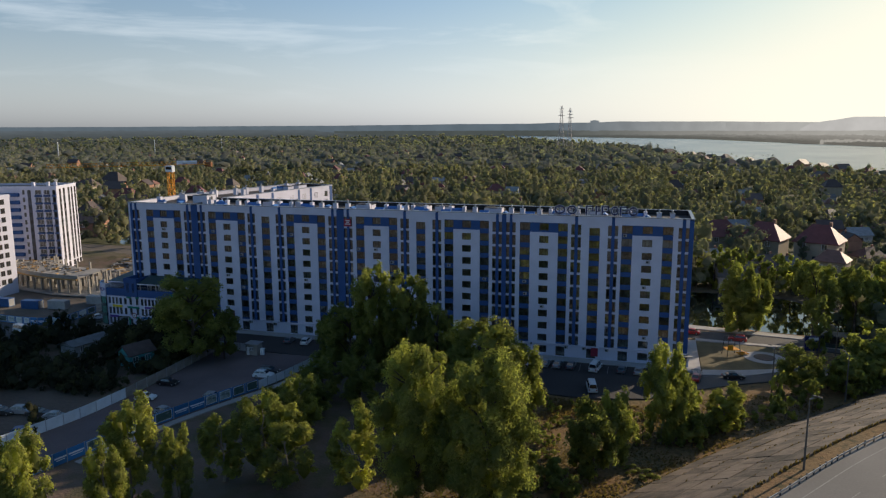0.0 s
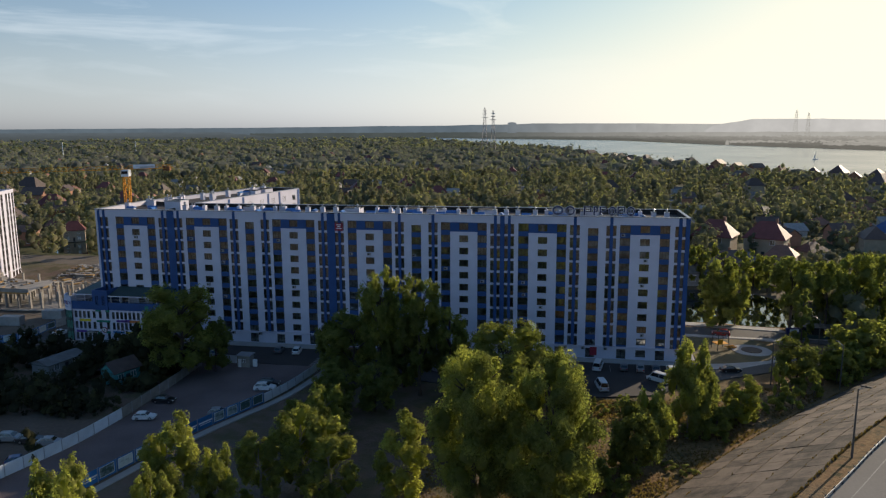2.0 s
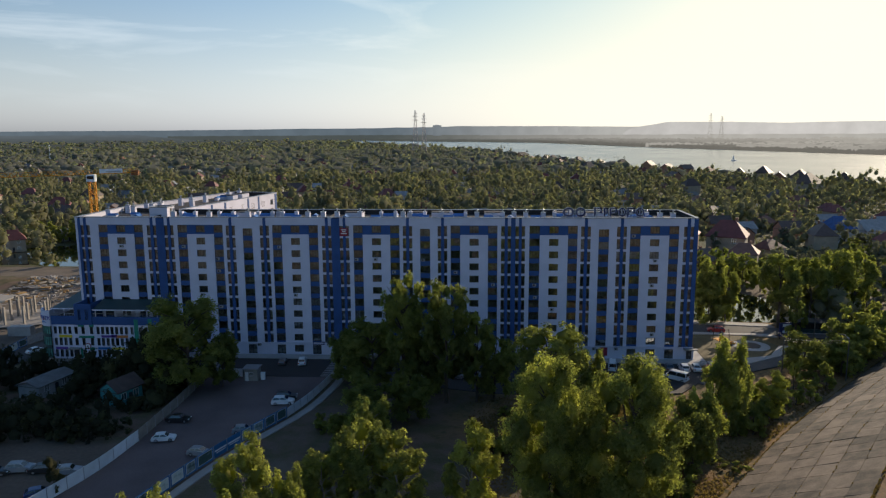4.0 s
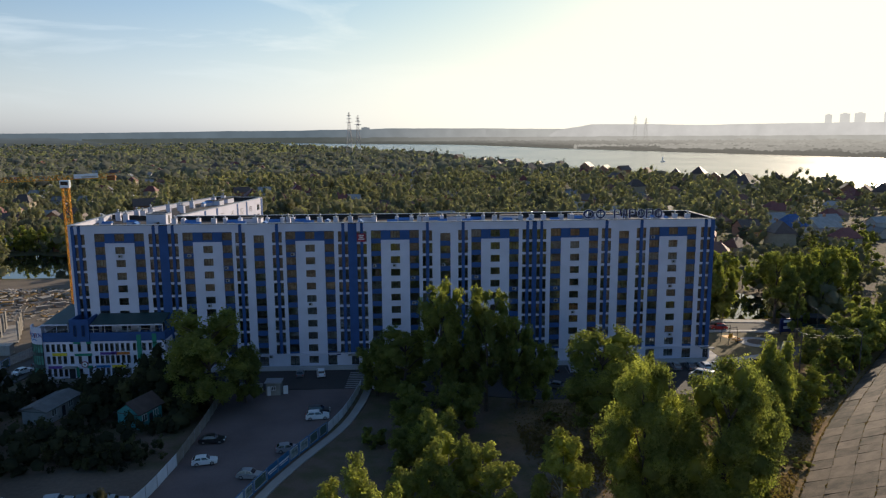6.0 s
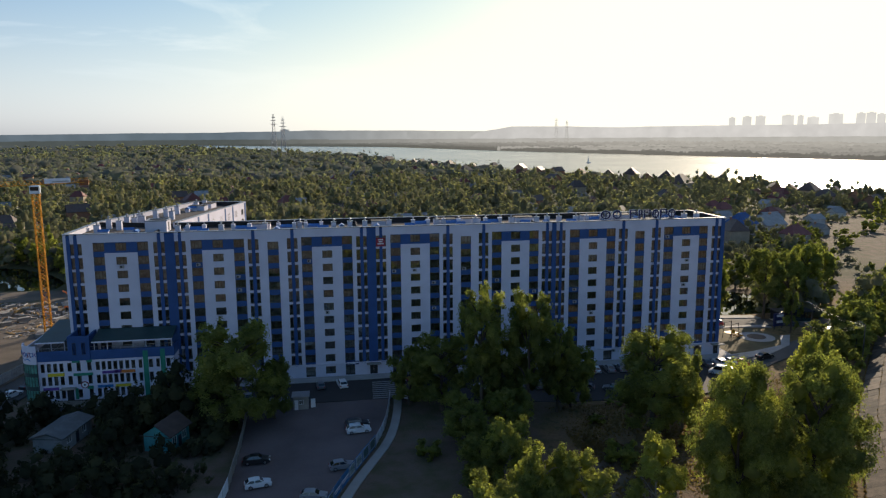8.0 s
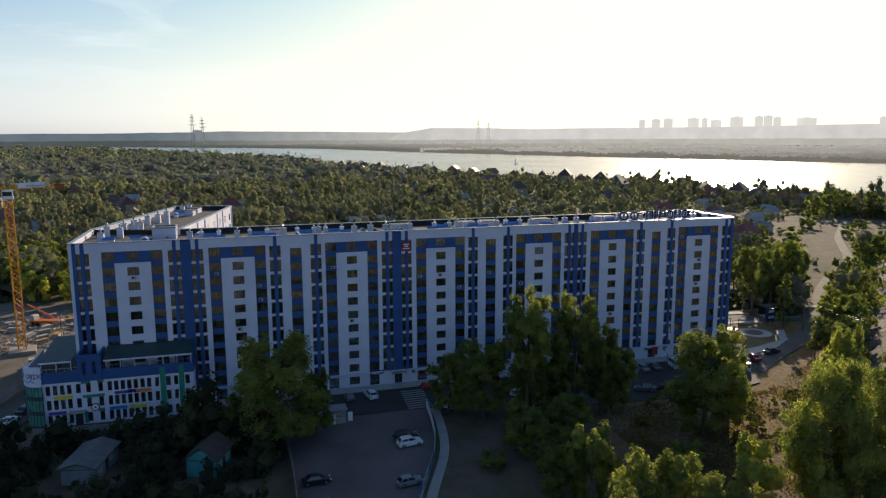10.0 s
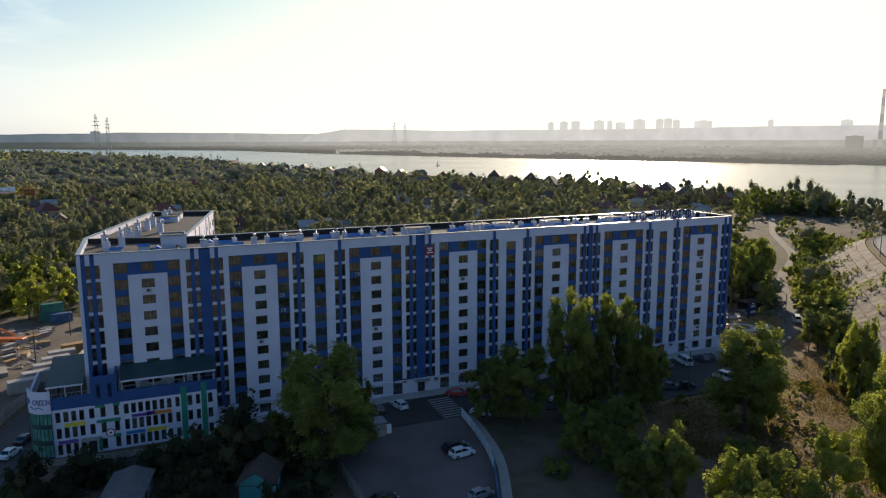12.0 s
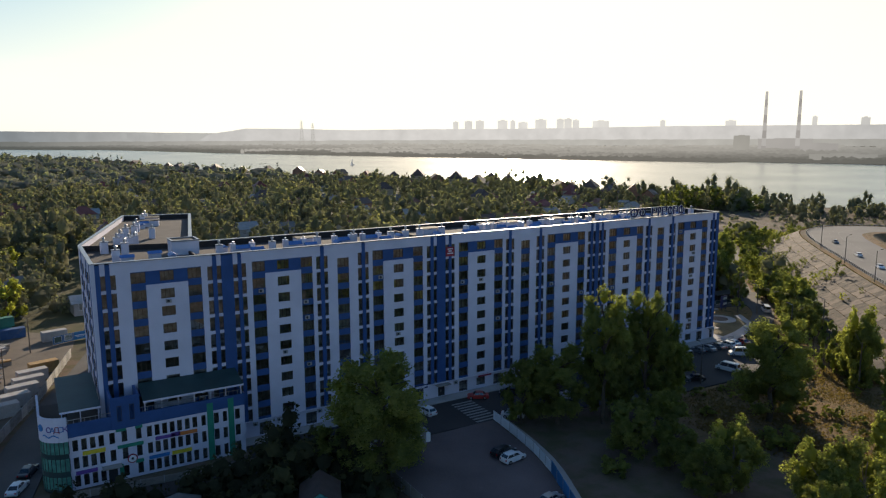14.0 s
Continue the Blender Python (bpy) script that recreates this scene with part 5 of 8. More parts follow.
panel_fence("white_fence", "white sheet-metal fence along the parking lot", [(30.6, -84), (34.3, -71), (36.8, -61), (37.9, -50)], 3.0, 2.2, FENCEW)
panel_fence("concrete_fence", "grey concrete panel fence beside the trees", [(37.9, -50), (38.0, -34), (37.4, -16)], 2.8, 2.2, BRICKY)
panel_fence("hoarding", "blue hoarding with framed pictures along the parking lot", [(46.2, -83), (47.6, -78.5), (52.6, -60.3), (56.3, -50), (61.3, -38.3)], 3.0, 2.3, BOARD, True)
panel_fence("low_fence", "pale curved sheet fence by the crosswalk", [(61.3, -38.3), (63.4, -31), (65.0, -22), (65.8, -15.6)], 2.4, 1.9, FENCEW)
panel_fence("low_wall", "low grey concrete wall before the kindergarten", [(-6.5, -8.2), (4, -9.3), (14, -10.3), (24, -11.0)], 3.0, 1.3, BRICKY)
panel_fence("gate_fence", "white sheet fence next to the booth", [(37.2, -15.9), (45.3, -16.4)], 2.0, 2.0, FENCEW)
panel_fence("site_fence", "blue and white hoarding round the building site", [(-120, -7), (-60, -9), (-22, -10.5), (-18.5, 5)], 3.0, 2.2, BOARD, True)
panel_fence("concrete_fence", "pale patterned concrete panel fence along the side street", [(-18.5, 5), (-15.2, 19.6), (-12.4, 28.5), (-8.5, 40), (-4.8, 54), (-0.6, 70.7)], 2.6, 2.3, PALEFENCE)
panel_fence("site_fence", "blue hoarding with framed pictures behind the containers", [(-4, 84), (1, 86.5), (7, 88)], 3.0, 2.2, BOARD, True)
strip("pavement_fence", [(p[0] + 0.5, p[1]) for p in smooth_line([(49.5, -76), (53.6, -60.3), (57.3, -50), (62.4, -38.3), (64.6, -31), (66.2, -22), (66.8, -16)], 3)], 1.6, 0.1, PAVE, "concrete footpath along the hoarding", 0.4)

booth = thing("guard_booth", "small pale guard booth with a flat roof", "booth", at=pose(47.8, -17.4, 0))
part("wall", MB().box(-1.5, 1.5, -1.3, 1.3, 0, 2.7), CONC_NEW, booth)
part("roof", MB().box(-1.75, 1.75, -1.55, 1.55, 2.7, 2.88), METAL, booth)
put_window(window_kind(0.9, 0.9, 2, FRAMEW, GLASS_CLEAR), booth, pose(0.1, -1.36, 1.6))
part("door", MB().box(-1.2, -0.5, -1.34, -1.3, 0.05, 2.05), FRAMEW, booth)
cab = thing("utility_cabinet", "small white utility cabinet", "cabinet", at=pose(50.2, -17.6, 0))
part("body", MB().chamfer(-0.45, 0.45, -0.3, 0.3, 0, 1.7, 0.05), FENCEW, cab)
part("door", MB().box(-0.4, 0.4, -0.32, -0.3, 0.15, 1.55), FRAMEW, cab)


# ---- cars ----
TYRE = mat("tyre_rubber", (0.02, 0.02, 0.02), 0.9, 0.2, 3, 6, 0.05)
RIM = mat("wheel_rim", (0.4, 0.4, 0.42), 0.35, 0.1, 3, 6, 0.0, metal=0.9)
CARGLASS = mat("car_glass", (0.015, 0.018, 0.022), 0.05, 0.1, 3, 6, 0.0, spec=0.9)
LAMPW = mat("headlight", (0.7, 0.7, 0.68), 0.15, 0.1, 4, 4, 0.0)
LAMPR = mat("tail_light", (0.35, 0.01, 0.01), 0.2, 0.1, 4, 4, 0.0)
PAINTS = {n: mat("car_paint_" + n, c, 0.28, 0.08, 0.8, 10, 0.0, spec=0.7) for n, c in dict(white=(0.60, 0.61, 0.62), silver=(0.22, 0.225, 0.235), black=(0.012, 0.013, 0.016), grey=(0.10, 0.105, 0.115), red=(0.32, 0.015, 0.015), blue=(0.02, 0.05, 0.16)).items()}
CARS = {}


def car(kind, colour):
    """A car facing +x, at its middle on the ground."""
    if (kind, colour) in CARS:
        return None
    L, W, H = {"sedan": (4.5, 1.76, 1.45), "hatch": (4.1, 1.74, 1.46), "suv": (4.5, 1.86, 1.62), "van": (5.2, 1.95, 2.1)}[kind]
    t = thing("van" if kind == "van" else "car", {"sedan": "%s saloon car parked on the ground", "hatch": "%s hatchback car parked on the ground", "suv": "%s sport utility car parked on the ground", "van": "%s passenger van parked on the ground"}[kind] % colour, "van" if kind == "van" else "car", "parked vehicles")
    h = L / 2
    belt = H * (0.64 if kind != "van" else 0.52)
    nose = 0.95 if kind != "van" else 0.5
    low = [(-h + 0.12, 0.24), (-h, 0.42), (-h + 0.02, belt * 0.78), (-h + 0.14, belt * 0.97), (-h + 0.6, belt + 0.02), (h - nose - 0.5, belt), (h - nose, belt * 0.95), (h - 0.3, belt * 0.82), (h - 0.05, belt * 0.66), (h, 0.42), (h - 0.12, 0.24)]
    cabin = {"sedan": [(-h + 0.55, belt), (-h + 1.25, H - 0.03), (-h + 1.6, H), (0.2, H), (0.45, H - 0.04), (h - nose - 0.35, belt)], "hatch": [(-h + 0.14, belt), (-h + 0.72, H - 0.08), (-h + 1.15, H), (-0.05, H), (0.25, H - 0.06), (h - nose - 0.2, belt)],
             "suv": [(-h + 0.12, belt), (-h + 0.62, H - 0.07), (-h + 1.05, H), (0.05, H), (0.35, H - 0.06), (h - nose - 0.2, belt)], "van": [(-h + 0.04, belt), (-h + 0.12, H - 0.05), (-h + 0.4, H), (h - 1.7, H), (h - 1.4, H - 0.06), (h - nose - 0.2, belt)]}[kind]

    def loft(profile, w0, w1):
        """A closed side profile drawn across the car, narrower above."""
        mb = MB()
        zl, zh = min(p[1] for p in profile), max(p[1] for p in profile)
        wd = lambda z: w0 + (w1 - w0) * (z - zl) / (zh - zl)
        a = [(x, -wd(z) / 2, z) for x, z in profile]
        b = [(x, wd(z) / 2, z) for x, z in profile]
        mb.face(a), mb.face(b[::-1])
        for i in range(len(profile)):
            j = (i + 1) % len(profile)
            mb.face([a[i], b[i], b[j], a[j]])
        return mb
    wide, thin = W * 0.9, W * 0.68
    part("body", loft(low, W, W * 0.93), PAINTS[colour], t)
    part("cabin", loft(cabin, wide, thin), PAINTS[colour], t)
    across = lambda z: (wide + (thin - wide) * (z - belt) / (H - belt)) / 2
    (x0, z0), (x1, z1), _, _, (x2, z2), (x3, z3) = cabin
    inset = lambda f: belt + 0.06 + (H - 0.12 - belt) * f
    for s in (-1, 1):
        ends = [(x0 + (x1 - x0) * 0.12 + 0.1, inset(0)), (x3 - (x3 - x2) * 0.12 - 0.1, inset(0)), (x2 - 0.05, inset(0.88)), (x1 + 0.12, inset(0.88))]
        cut = (ends[0][0] + ends[1][0]) / 2
        panes = [[ends[0], (cut - 0.05, inset(0)), (cut - 0.05, inset(0.88)), ends[3]], [(cut + 0.05, inset(0)), ends[1], ends[2], (cut + 0.05, inset(0.88))]]
        for pane in panes:
            part("side_window", MB().face([(x, s * (across(z) + 0.012), z) for x, z in pane]), CARGLASS, t)
    for (xa, za), (xb, zb), away, nm in ((cabin[0], cabin[1], -0.012, "rear_window"), (cabin[5], cabin[4], 0.012, "windscreen")):
        lo, hi = (xa + (xb - xa) * 0.1 + away, za + (zb - za) * 0.1 + 0.01), (xa + (xb - xa) * 0.92 + away, za + (zb - za) * 0.92 + 0.01)
        part(nm, MB().face([(lo[0], -across(lo[1]) + 0.07, lo[1]), (lo[0], across(lo[1]) - 0.07, lo[1]), (hi[0], across(hi[1]) - 0.07, hi[1]), (hi[0], -across(hi[1]) + 0.07, hi[1])]), CARGLASS, t)
    for s in (-1, 1):
        part("headlight", MB().box(h - 0.18, h + 0.01, s * W * 0.36 - 0.16, s * W * 0.36 + 0.16, belt * 0.62, belt * 0.76), LAMPW, t)
        part("tail_light", MB().box(-h - 0.01, -h + 0.12, s * W * 0.38 - 0.12, s * W * 0.38 + 0.12, belt * 0.66, belt * 0.88), LAMPR, t)
        for x in (-h + 0.85, h - 0.85):
            y = s * (W / 2 - 0.1)
            w = part("wheel", MB().tube((x, y - 0.11, 0.33), (x, y + 0.11, 0.33), 0.33, 0.33, 14), TYRE, t)
            part("rim", MB().tube((x, y + s * 0.112, 0.33), (x, y + s * 0.118, 0.33), 0.21, 0.21, 10), RIM, w)
    CARS[(kind, colour)] = t
    return t


def park(kind, colour, x, y, ang, z=0.06):
    t = car(kind, colour)
    if t is None:
        copy_thing(CARS[(kind, colour)], pose(x, y, z, 0, 0, ang))
    else:
        t.matrix_basis = pose(x, y, z, 0, 0, ang)


for kind, colour, x, y, ang in (("suv", "white", 58.6, -31.6, 8), ("suv", "black", 58.5, -29.0, 8), ("hatch", "silver", 55.3, -45.6, 10), ("hatch", "silver", 50.9, -54.9, -8), ("hatch", "white", 42.3, -49.6, 12), ("sedan", "black", 41.3, -41.2, 3),
                                ("sedan", "silver", 32.4, -62.4, 12), ("sedan", "black", 28.2, -62.0, 14), ("suv", "silver", 24.2, -62.0, 10), ("sedan", "black", 20.8, -63.4, 12), ("hatch", "blue", 32.2, -69.6, 30), ("sedan", "silver", 16.2, -62.4, 14),
                                ("van", "white", -22.4, -17.6, -8), ("sedan", "white", -12.4, -1.0, 66), ("sedan", "black", -10.9, 4.6, 68), ("hatch", "silver", -17, -20, 20), ("sedan", "grey", -27, -22, -10),
                                ("sedan", "silver", 36.9, -11.2, 100), ("hatch", "red", 24.2, -9.8, 95), ("sedan", "black", 32.0, -11.6, 95), ("hatch", "grey", 29.0, -10.6, 95), ("suv", "white", 56.2, -6.6, 100), ("hatch", "grey", 51.6, -6.6, 95), ("sedan", "red", 69.4, -4.8, 150), ("sedan", "white", 69.6, -16.6, -40), ("sedan", "black", 76.5, -6.3, 150),
                                ("van", "white", 128.2, -7.3, 80), ("van", "white", 128.4, -20.0, 100), ("sedan", "silver", 137.6, -7.0, 85), ("sedan", "grey", 141, -7.2, 85), ("hatch", "grey", 134, -7.0, 85), ("sedan", "silver", 119.8, -7.2, 85), ("sedan", "silver", 117.0, -7.2, 85), ("hatch", "white", 113.6, -7.2, 85), ("sedan", "grey", 122.8, -7.2, 85), ("hatch", "black", 109.4, -7.0, 85),
                                ("sedan", "grey", 113.0, -19.4, 150), ("sedan", "black", 116.4, -20.6, 150), ("hatch", "grey", 107.2, -17.8, 150), ("sedan", "silver", 92.4, -14.6, 150), ("sedan", "white", 85.2, -14.2, 120), ("hatch", "silver", 97.6, -14.8, 95), ("suv", "white", 144.2, -7.6, 88), ("sedan", "white", 146.9, -7.2, 88),
                                ("sedan", "red", 149.6, -8.0, 80), ("sedan", "black", 157.4, -5.0, 12), ("suv", "red", 161.4, 24.6, 172), ("sedan", "red", 150.4, 28.4, 172), ("van", "white", 140.8, -14.0, 140), ("van", "white", 186, 10.5, 48)):
    park(kind, colour, x, y, ang, 0.09)
hw = offset(RAIL, -7)
for i, colour, back in ((66, "white", 1), (72, "white", 0), (80, "grey", 1)):
    a, b = hw[i], hw[i + 1]
    park("sedan", colour, a[0], a[1], math.degrees(math.atan2(b[1] - a[1], b[0] - a[0])) + 180 * back, DECK)


# ---- lamps, poles, wires ----
POLEM = mat("weathered_pole", (0.11, 0.095, 0.08), 0.9, 0.3, 1.5, 8, 0.1)


def street_lamp(x, y, z, h, arms, ang, label):
    t = thing("street_lamp", label, "street lamp", "street lamps", pose(x, y, z, 0, 0, ang))
    part("pole", MB().tube((0, 0, -0.2), (0, 0, h), 0.16, 0.09, 8), POLEM, t)
    for s in arms:
        part("arm", MB().tube((0, 0, h - 0.1), (s * 1.2, 0, h + 0.5), 0.05, 0.04, 6), METAL, t)
        part("lantern", MB().chamfer(s * 1.2 - 0.35, s * 1.2 + 0.45, -0.17, 0.17, h + 0.45, h + 0.62, 0.06), POLEM, t)


street_lamp(159.2, -66.8, DECK, 9.8, (0.5, 0.9), -35, "tall concrete street lamp beside the highway")
for i in (52, 60, 68, 76):
    p = offset(RAIL, 1.8)[i]
    street_lamp(p[0], p[1], DECK, 9.5, (1,), -40, "tall concrete street lamp beside the highway")
street_lamp(164.0, -12.0, 0, 9.5, (1,), 130, "concrete street lamp at the kerb")
street_lamp(115.8, -22.7, 0, 9.0, (1,), 90, "concrete street lamp by the parked cars")
street_lamp(177.4, -12.7, 0, 9.5, (1,), 130, "concrete street lamp under the embankment")
street_lamp(180.4, 9.8, 0, 9.0, (1,), 150, "concrete street lamp at the kerb")
street_lamp(-14.4, 52, 0, 9.0, (1,), 0, "concrete street lamp by the site fence")
street_lamp(-9.2, 79.7, 0, 9.0, (-1,), 0, "concrete street lamp by the site fence")
wires = MB()
for (a, b) in (((164, -12, 9.2), (177.4, -12.7, 9.2)), ((177.4, -12.7, 9.2), (180.4, 9.8, 8.8)), ((180.4, 9.8, 8.8), (200, 36, 9)), ((-14.4, 52, 8.8), (-9.2, 79.7, 8.8)), ((-9.2, 79.7, 8.8), (2, 118, 9))):
    a, b = Vector(a), Vector(b)
    for off in (0, 0.5):
        pts = [a.lerp(b, i / 8) - Vector((0, 0, off + 2.0 * (i / 8) * (1 - i / 8))) for i in range(9)]
        for p, q in zip(pts[:-1], pts[1:]):
            wires.tube(p, q, 0.025, 0.025, 3, caps=False)
w = thing("overhead_wires", "thin sagging overhead wires between poles", "wires")
part("wire", wires, DARKMETAL, w)


# ---- playground and kiosk ----
play = thing("play_tower", "playground climbing tower with a yellow slide and dark frame", "playground", at=pose(158.6, 11.8, 0.1, 0, 0, 20))
for x, y in ((-1.6, -1.4), (1.6, -1.4), (1.6, 1.4), (-1.6, 1.4)):
    part("post", MB().tube((x, y, 0), (x * 0.8, y * 0.8, 4.4), 0.09, 0.08, 6), DARKMETAL, play)
part("deck", MB().box(-1.5, 1.5, -1.3, 1.3, 1.6, 1.72), YELLOW, play)
part("panel", MB().box(-1.5, -0.2, -1.34, -1.28, 1.75, 2.9), YELLOW, play, "yellow climbing panel")
part("cross_bar", MB().tube((-1.3, -1.15, 4.3), (1.3, -1.15, 4.3), 0.07, 0.07, 6).tube((-1.3, 1.15, 4.3), (1.3, 1.15, 4.3), 0.07, 0.07, 6), DARKMETAL, play)
part("slide", MB().face([(1.5, -0.5, 1.7), (1.5, 0.5, 1.7), (4.2, 0.5, 0.25), (4.2, -0.5, 0.25)]).box(1.5, 4.2, -0.56, -0.5, 0.3, 0.6).box(1.5, 4.2, 0.5, 0.56, 0.3, 0.6), YELLOW, play)
pavilion = thing("pavilion", "long dark open street pavilion with a flat roof under trees", "pavilion", at=pose(186.0, 25.8, 0, 0, 0, -6))
part("floor", MB().box(-5.4, 5.4, -2.2, 2.2, -0.1, 0.2), PAVE, pavilion)
part("rear_wall", MB().box(-5.2, 5.2, 1.9, 2.05, 0.2, 3.0), DARKMETAL, pavilion)
part("roof", MB().chamfer(-5.6, 5.6, -2.4, 2.4, 3.0, 3.28, 0.06), DARKMETAL, pavilion, "dark flat roof")
for i in range(7):
    part("post", MB().box(-5.2 + i * 1.72, -5.08 + i * 1.72, -2.1, -1.98, 0.2, 3.0), DARKMETAL, pavilion)
part("counter", MB().box(-5.0, 5.0, -1.9, -1.5, 0.2, 1.15), TARP, pavilion)
totem = thing("sign_totem", "dark blue double signboard with white panels by the kerb", "signboard", at=pose(177.4, 19.3, 0, 0, 0, 12))
part("board", MB().box(-1.7, 1.7, -0.25, 0.25, 0.6, 4.2), SIGNBLUE, totem)
for z in (1.5, 3.2):
    part("panel", MB().box(-0.9, 1.4, -0.3, -0.25, z, z + 0.7), FENCEW, totem, "white sign panel")
for x in (-1.4, 1.4):
    part("post", MB().box(x - 0.1, x + 0.1, -0.1, 0.1, -0.2, 0.6), DARKMETAL, totem)
fencing = thing("railing", "low black metal railing by the lawn steps", "railing")
for i in range(8):
    part("post", MB().box(148.8 + i * 0.32, 148.84 + i * 0.32, -4.32, -4.28, 0.1, 1.1), DARKMETAL, fencing)
part("top_rail", MB().box(148.7, 151.2, -4.34, -4.26, 1.1, 1.15), DARKMETAL, fencing)


# ---- neighbouring buildings and the building site ----
GLASS_DARK = mat("dark_window_glass", (0.03, 0.032, 0.036), 0.06, 0.2, 2, 6, 0.0, spec=0.8)


SPANDREL = mat("dark_grey_spandrel", (0.055, 0.062, 0.08), 0.6, 0.3, 0.8, 8, 0.05)


def block_shell(label, x0, x1, y0, y1, h):
    t = thing("apartment_building", label, "apartment building")
    part("wall", MB().box(x0, x1, y0, y1, 0, h), WHITE, t)
    part("roof", MB().box(x0 + 0.3, x1 - 0.3, y0 + 0.3, y1 - 0.3, h - 0.6, h + 0.02), BITUMEN, t)
    cp = MB()
    for a in ((x0 - 0.1, x1 + 0.1, y0 - 0.1, y0 + 0.35), (x0 - 0.1, x1 + 0.1, y1 - 0.35, y1 + 0.1), (x0 - 0.1, x0 + 0.35, y0 + 0.35, y1 - 0.35), (x1 - 0.35, x1 + 0.1, y0 + 0.35, y1 - 0.35)):
        cp.box(*a, h, h + 0.9)
    part("parapet", cp, WHITE, t)
    for x in (x1 - 1.2, x1 - 4, x1 - 9.5):
        part("roof_shaft", MB().box(x - 1.4, x - 0.4, y0 + 4, y0 + 5, h, h + 2.2), WHITE, t)
    return t


def pane_kind(w, h, cols, frame):
    fr, gl = window_mesh(w, h, cols)
    fr.face(gl.v, 1)
    return fr.mesh("window", [frame, GLASS_DARK])


def strip_block():
    """White block whose windows stand in dark strips between piers, with blue balconies at one end."""
    h, floors, deep = 31.6, 10, 17
    t = block_shell("white ten-storey apartment block with dark window strips and blue balconies", -34, 0, 0, deep, h)
    fh = (h - 3.0) / floors
    front = ((-1.5, -0.3, 1), (-4.7, -2.4, 2), (-7.9, -5.5, 2), (-10.7, -9.4, 1))
    side = ((2.1, 3.7), (5.3, 7.0), (9.4, 11.0), (12.2, 13.6), (15.0, 16.3))
    for a, b, cols in front:
        part("window_strip", MB().box(a, b, -0.03, -0.004, 2.7, h - 1.0), SPANDREL, t, "dark grey strip between the piers")
        win = pane_kind(b - a - 0.2, 1.75, cols, FRAMEW if cols == 2 else FRAME)
        ledge = MB().chamfer(a - 0.05, b + 0.05, -0.75, -0.03, 0, 0.5, 0.03).mesh("balcony", BLUE)
        for k in range(floors):
            part("window", win, None, t, at=pose((a + b) / 2, -0.08, 3.0 + fh * k + 1.45))
            if a > -9:
                part("balcony", ledge, None, t, at=pose(0, 0, 3.0 + fh * k - 0.2))
    narrow, ground = pane_kind(0.8, 1.7, 1, FRAME), pane_kind(1.7, 2.0, 2, FRAME)
    rail = MB().chamfer(-20.4, -13.6, -1.2, -0.02, -0.1, 1.2, 0.04).mesh("balcony", BLUE)
    for k in range(floors):
        part("window", narrow, None, t, at=pose(-12.1, -0.06, 3.0 + fh * k + 1.5))
        part("balcony", rail, None, t, "blue balcony front", at=pose(0, 0, 3.0 + fh * k))
        for x in (-22.5, -26, -30):
            part("window", ground, None, t, at=pose(x, -0.06, 3.0 + fh * k + 1.4))
    for x in (-1.6, -4.0, -6.4, -9.6, -12.0):
        part("window", ground, None, t, "ground floor window", at=pose(x, -0.06, 1.3))
    for a, b in side:
        part("window_strip", MB().box(0.004, 0.03, a, b, 2.7, h - 1.4), SPANDREL, t, "dark grey strip between the piers")
        win = pane_kind(b - a - 0.15, 2.3, 1, FRAME)
        for k in range(floors):
            part("window", win, None, t, at=pose(0.08, (a + b) / 2, 3.0 + fh * k + 1.4, 0, 0, 90))
        part("window", ground, None, t, at=pose(0.06, (a + b) / 2, 1.3, 0, 0, 90))
    return t


def plain_block(x0, x1, y0, y1, h, floors):
    t = block_shell("white apartment block with bright sunlit side", x0, x1, y0, y1, h)
    win = pane_kind(1.6, 1.7, 2, FRAME)
    fh = (h - 3.0) / floors
    for k in range(floors):
        for i in range(int((x1 - x0 - 4) / 3.1) + 1):
            part("window", win, None, t, at=pose(x1 - 2.2 - 3.1 * i, y0 - 0.06, 3.0 + fh * k + 1.5))
        for i in range(int((y1 - y0 - 2.6) / 2.35) + 1):
            part("window", win, None, t, at=pose(x1 + 0.06, y0 + 1.6 + 2.35 * i, 3.0 + fh * k + 1.5, 0, 0, 90))
    return t


strip_block().matrix_basis = pose(-78.5, 55.2, 0, 0, 0, 20)
plain_block(-98, -63.0, 6.0, 20, 32.0, 10)


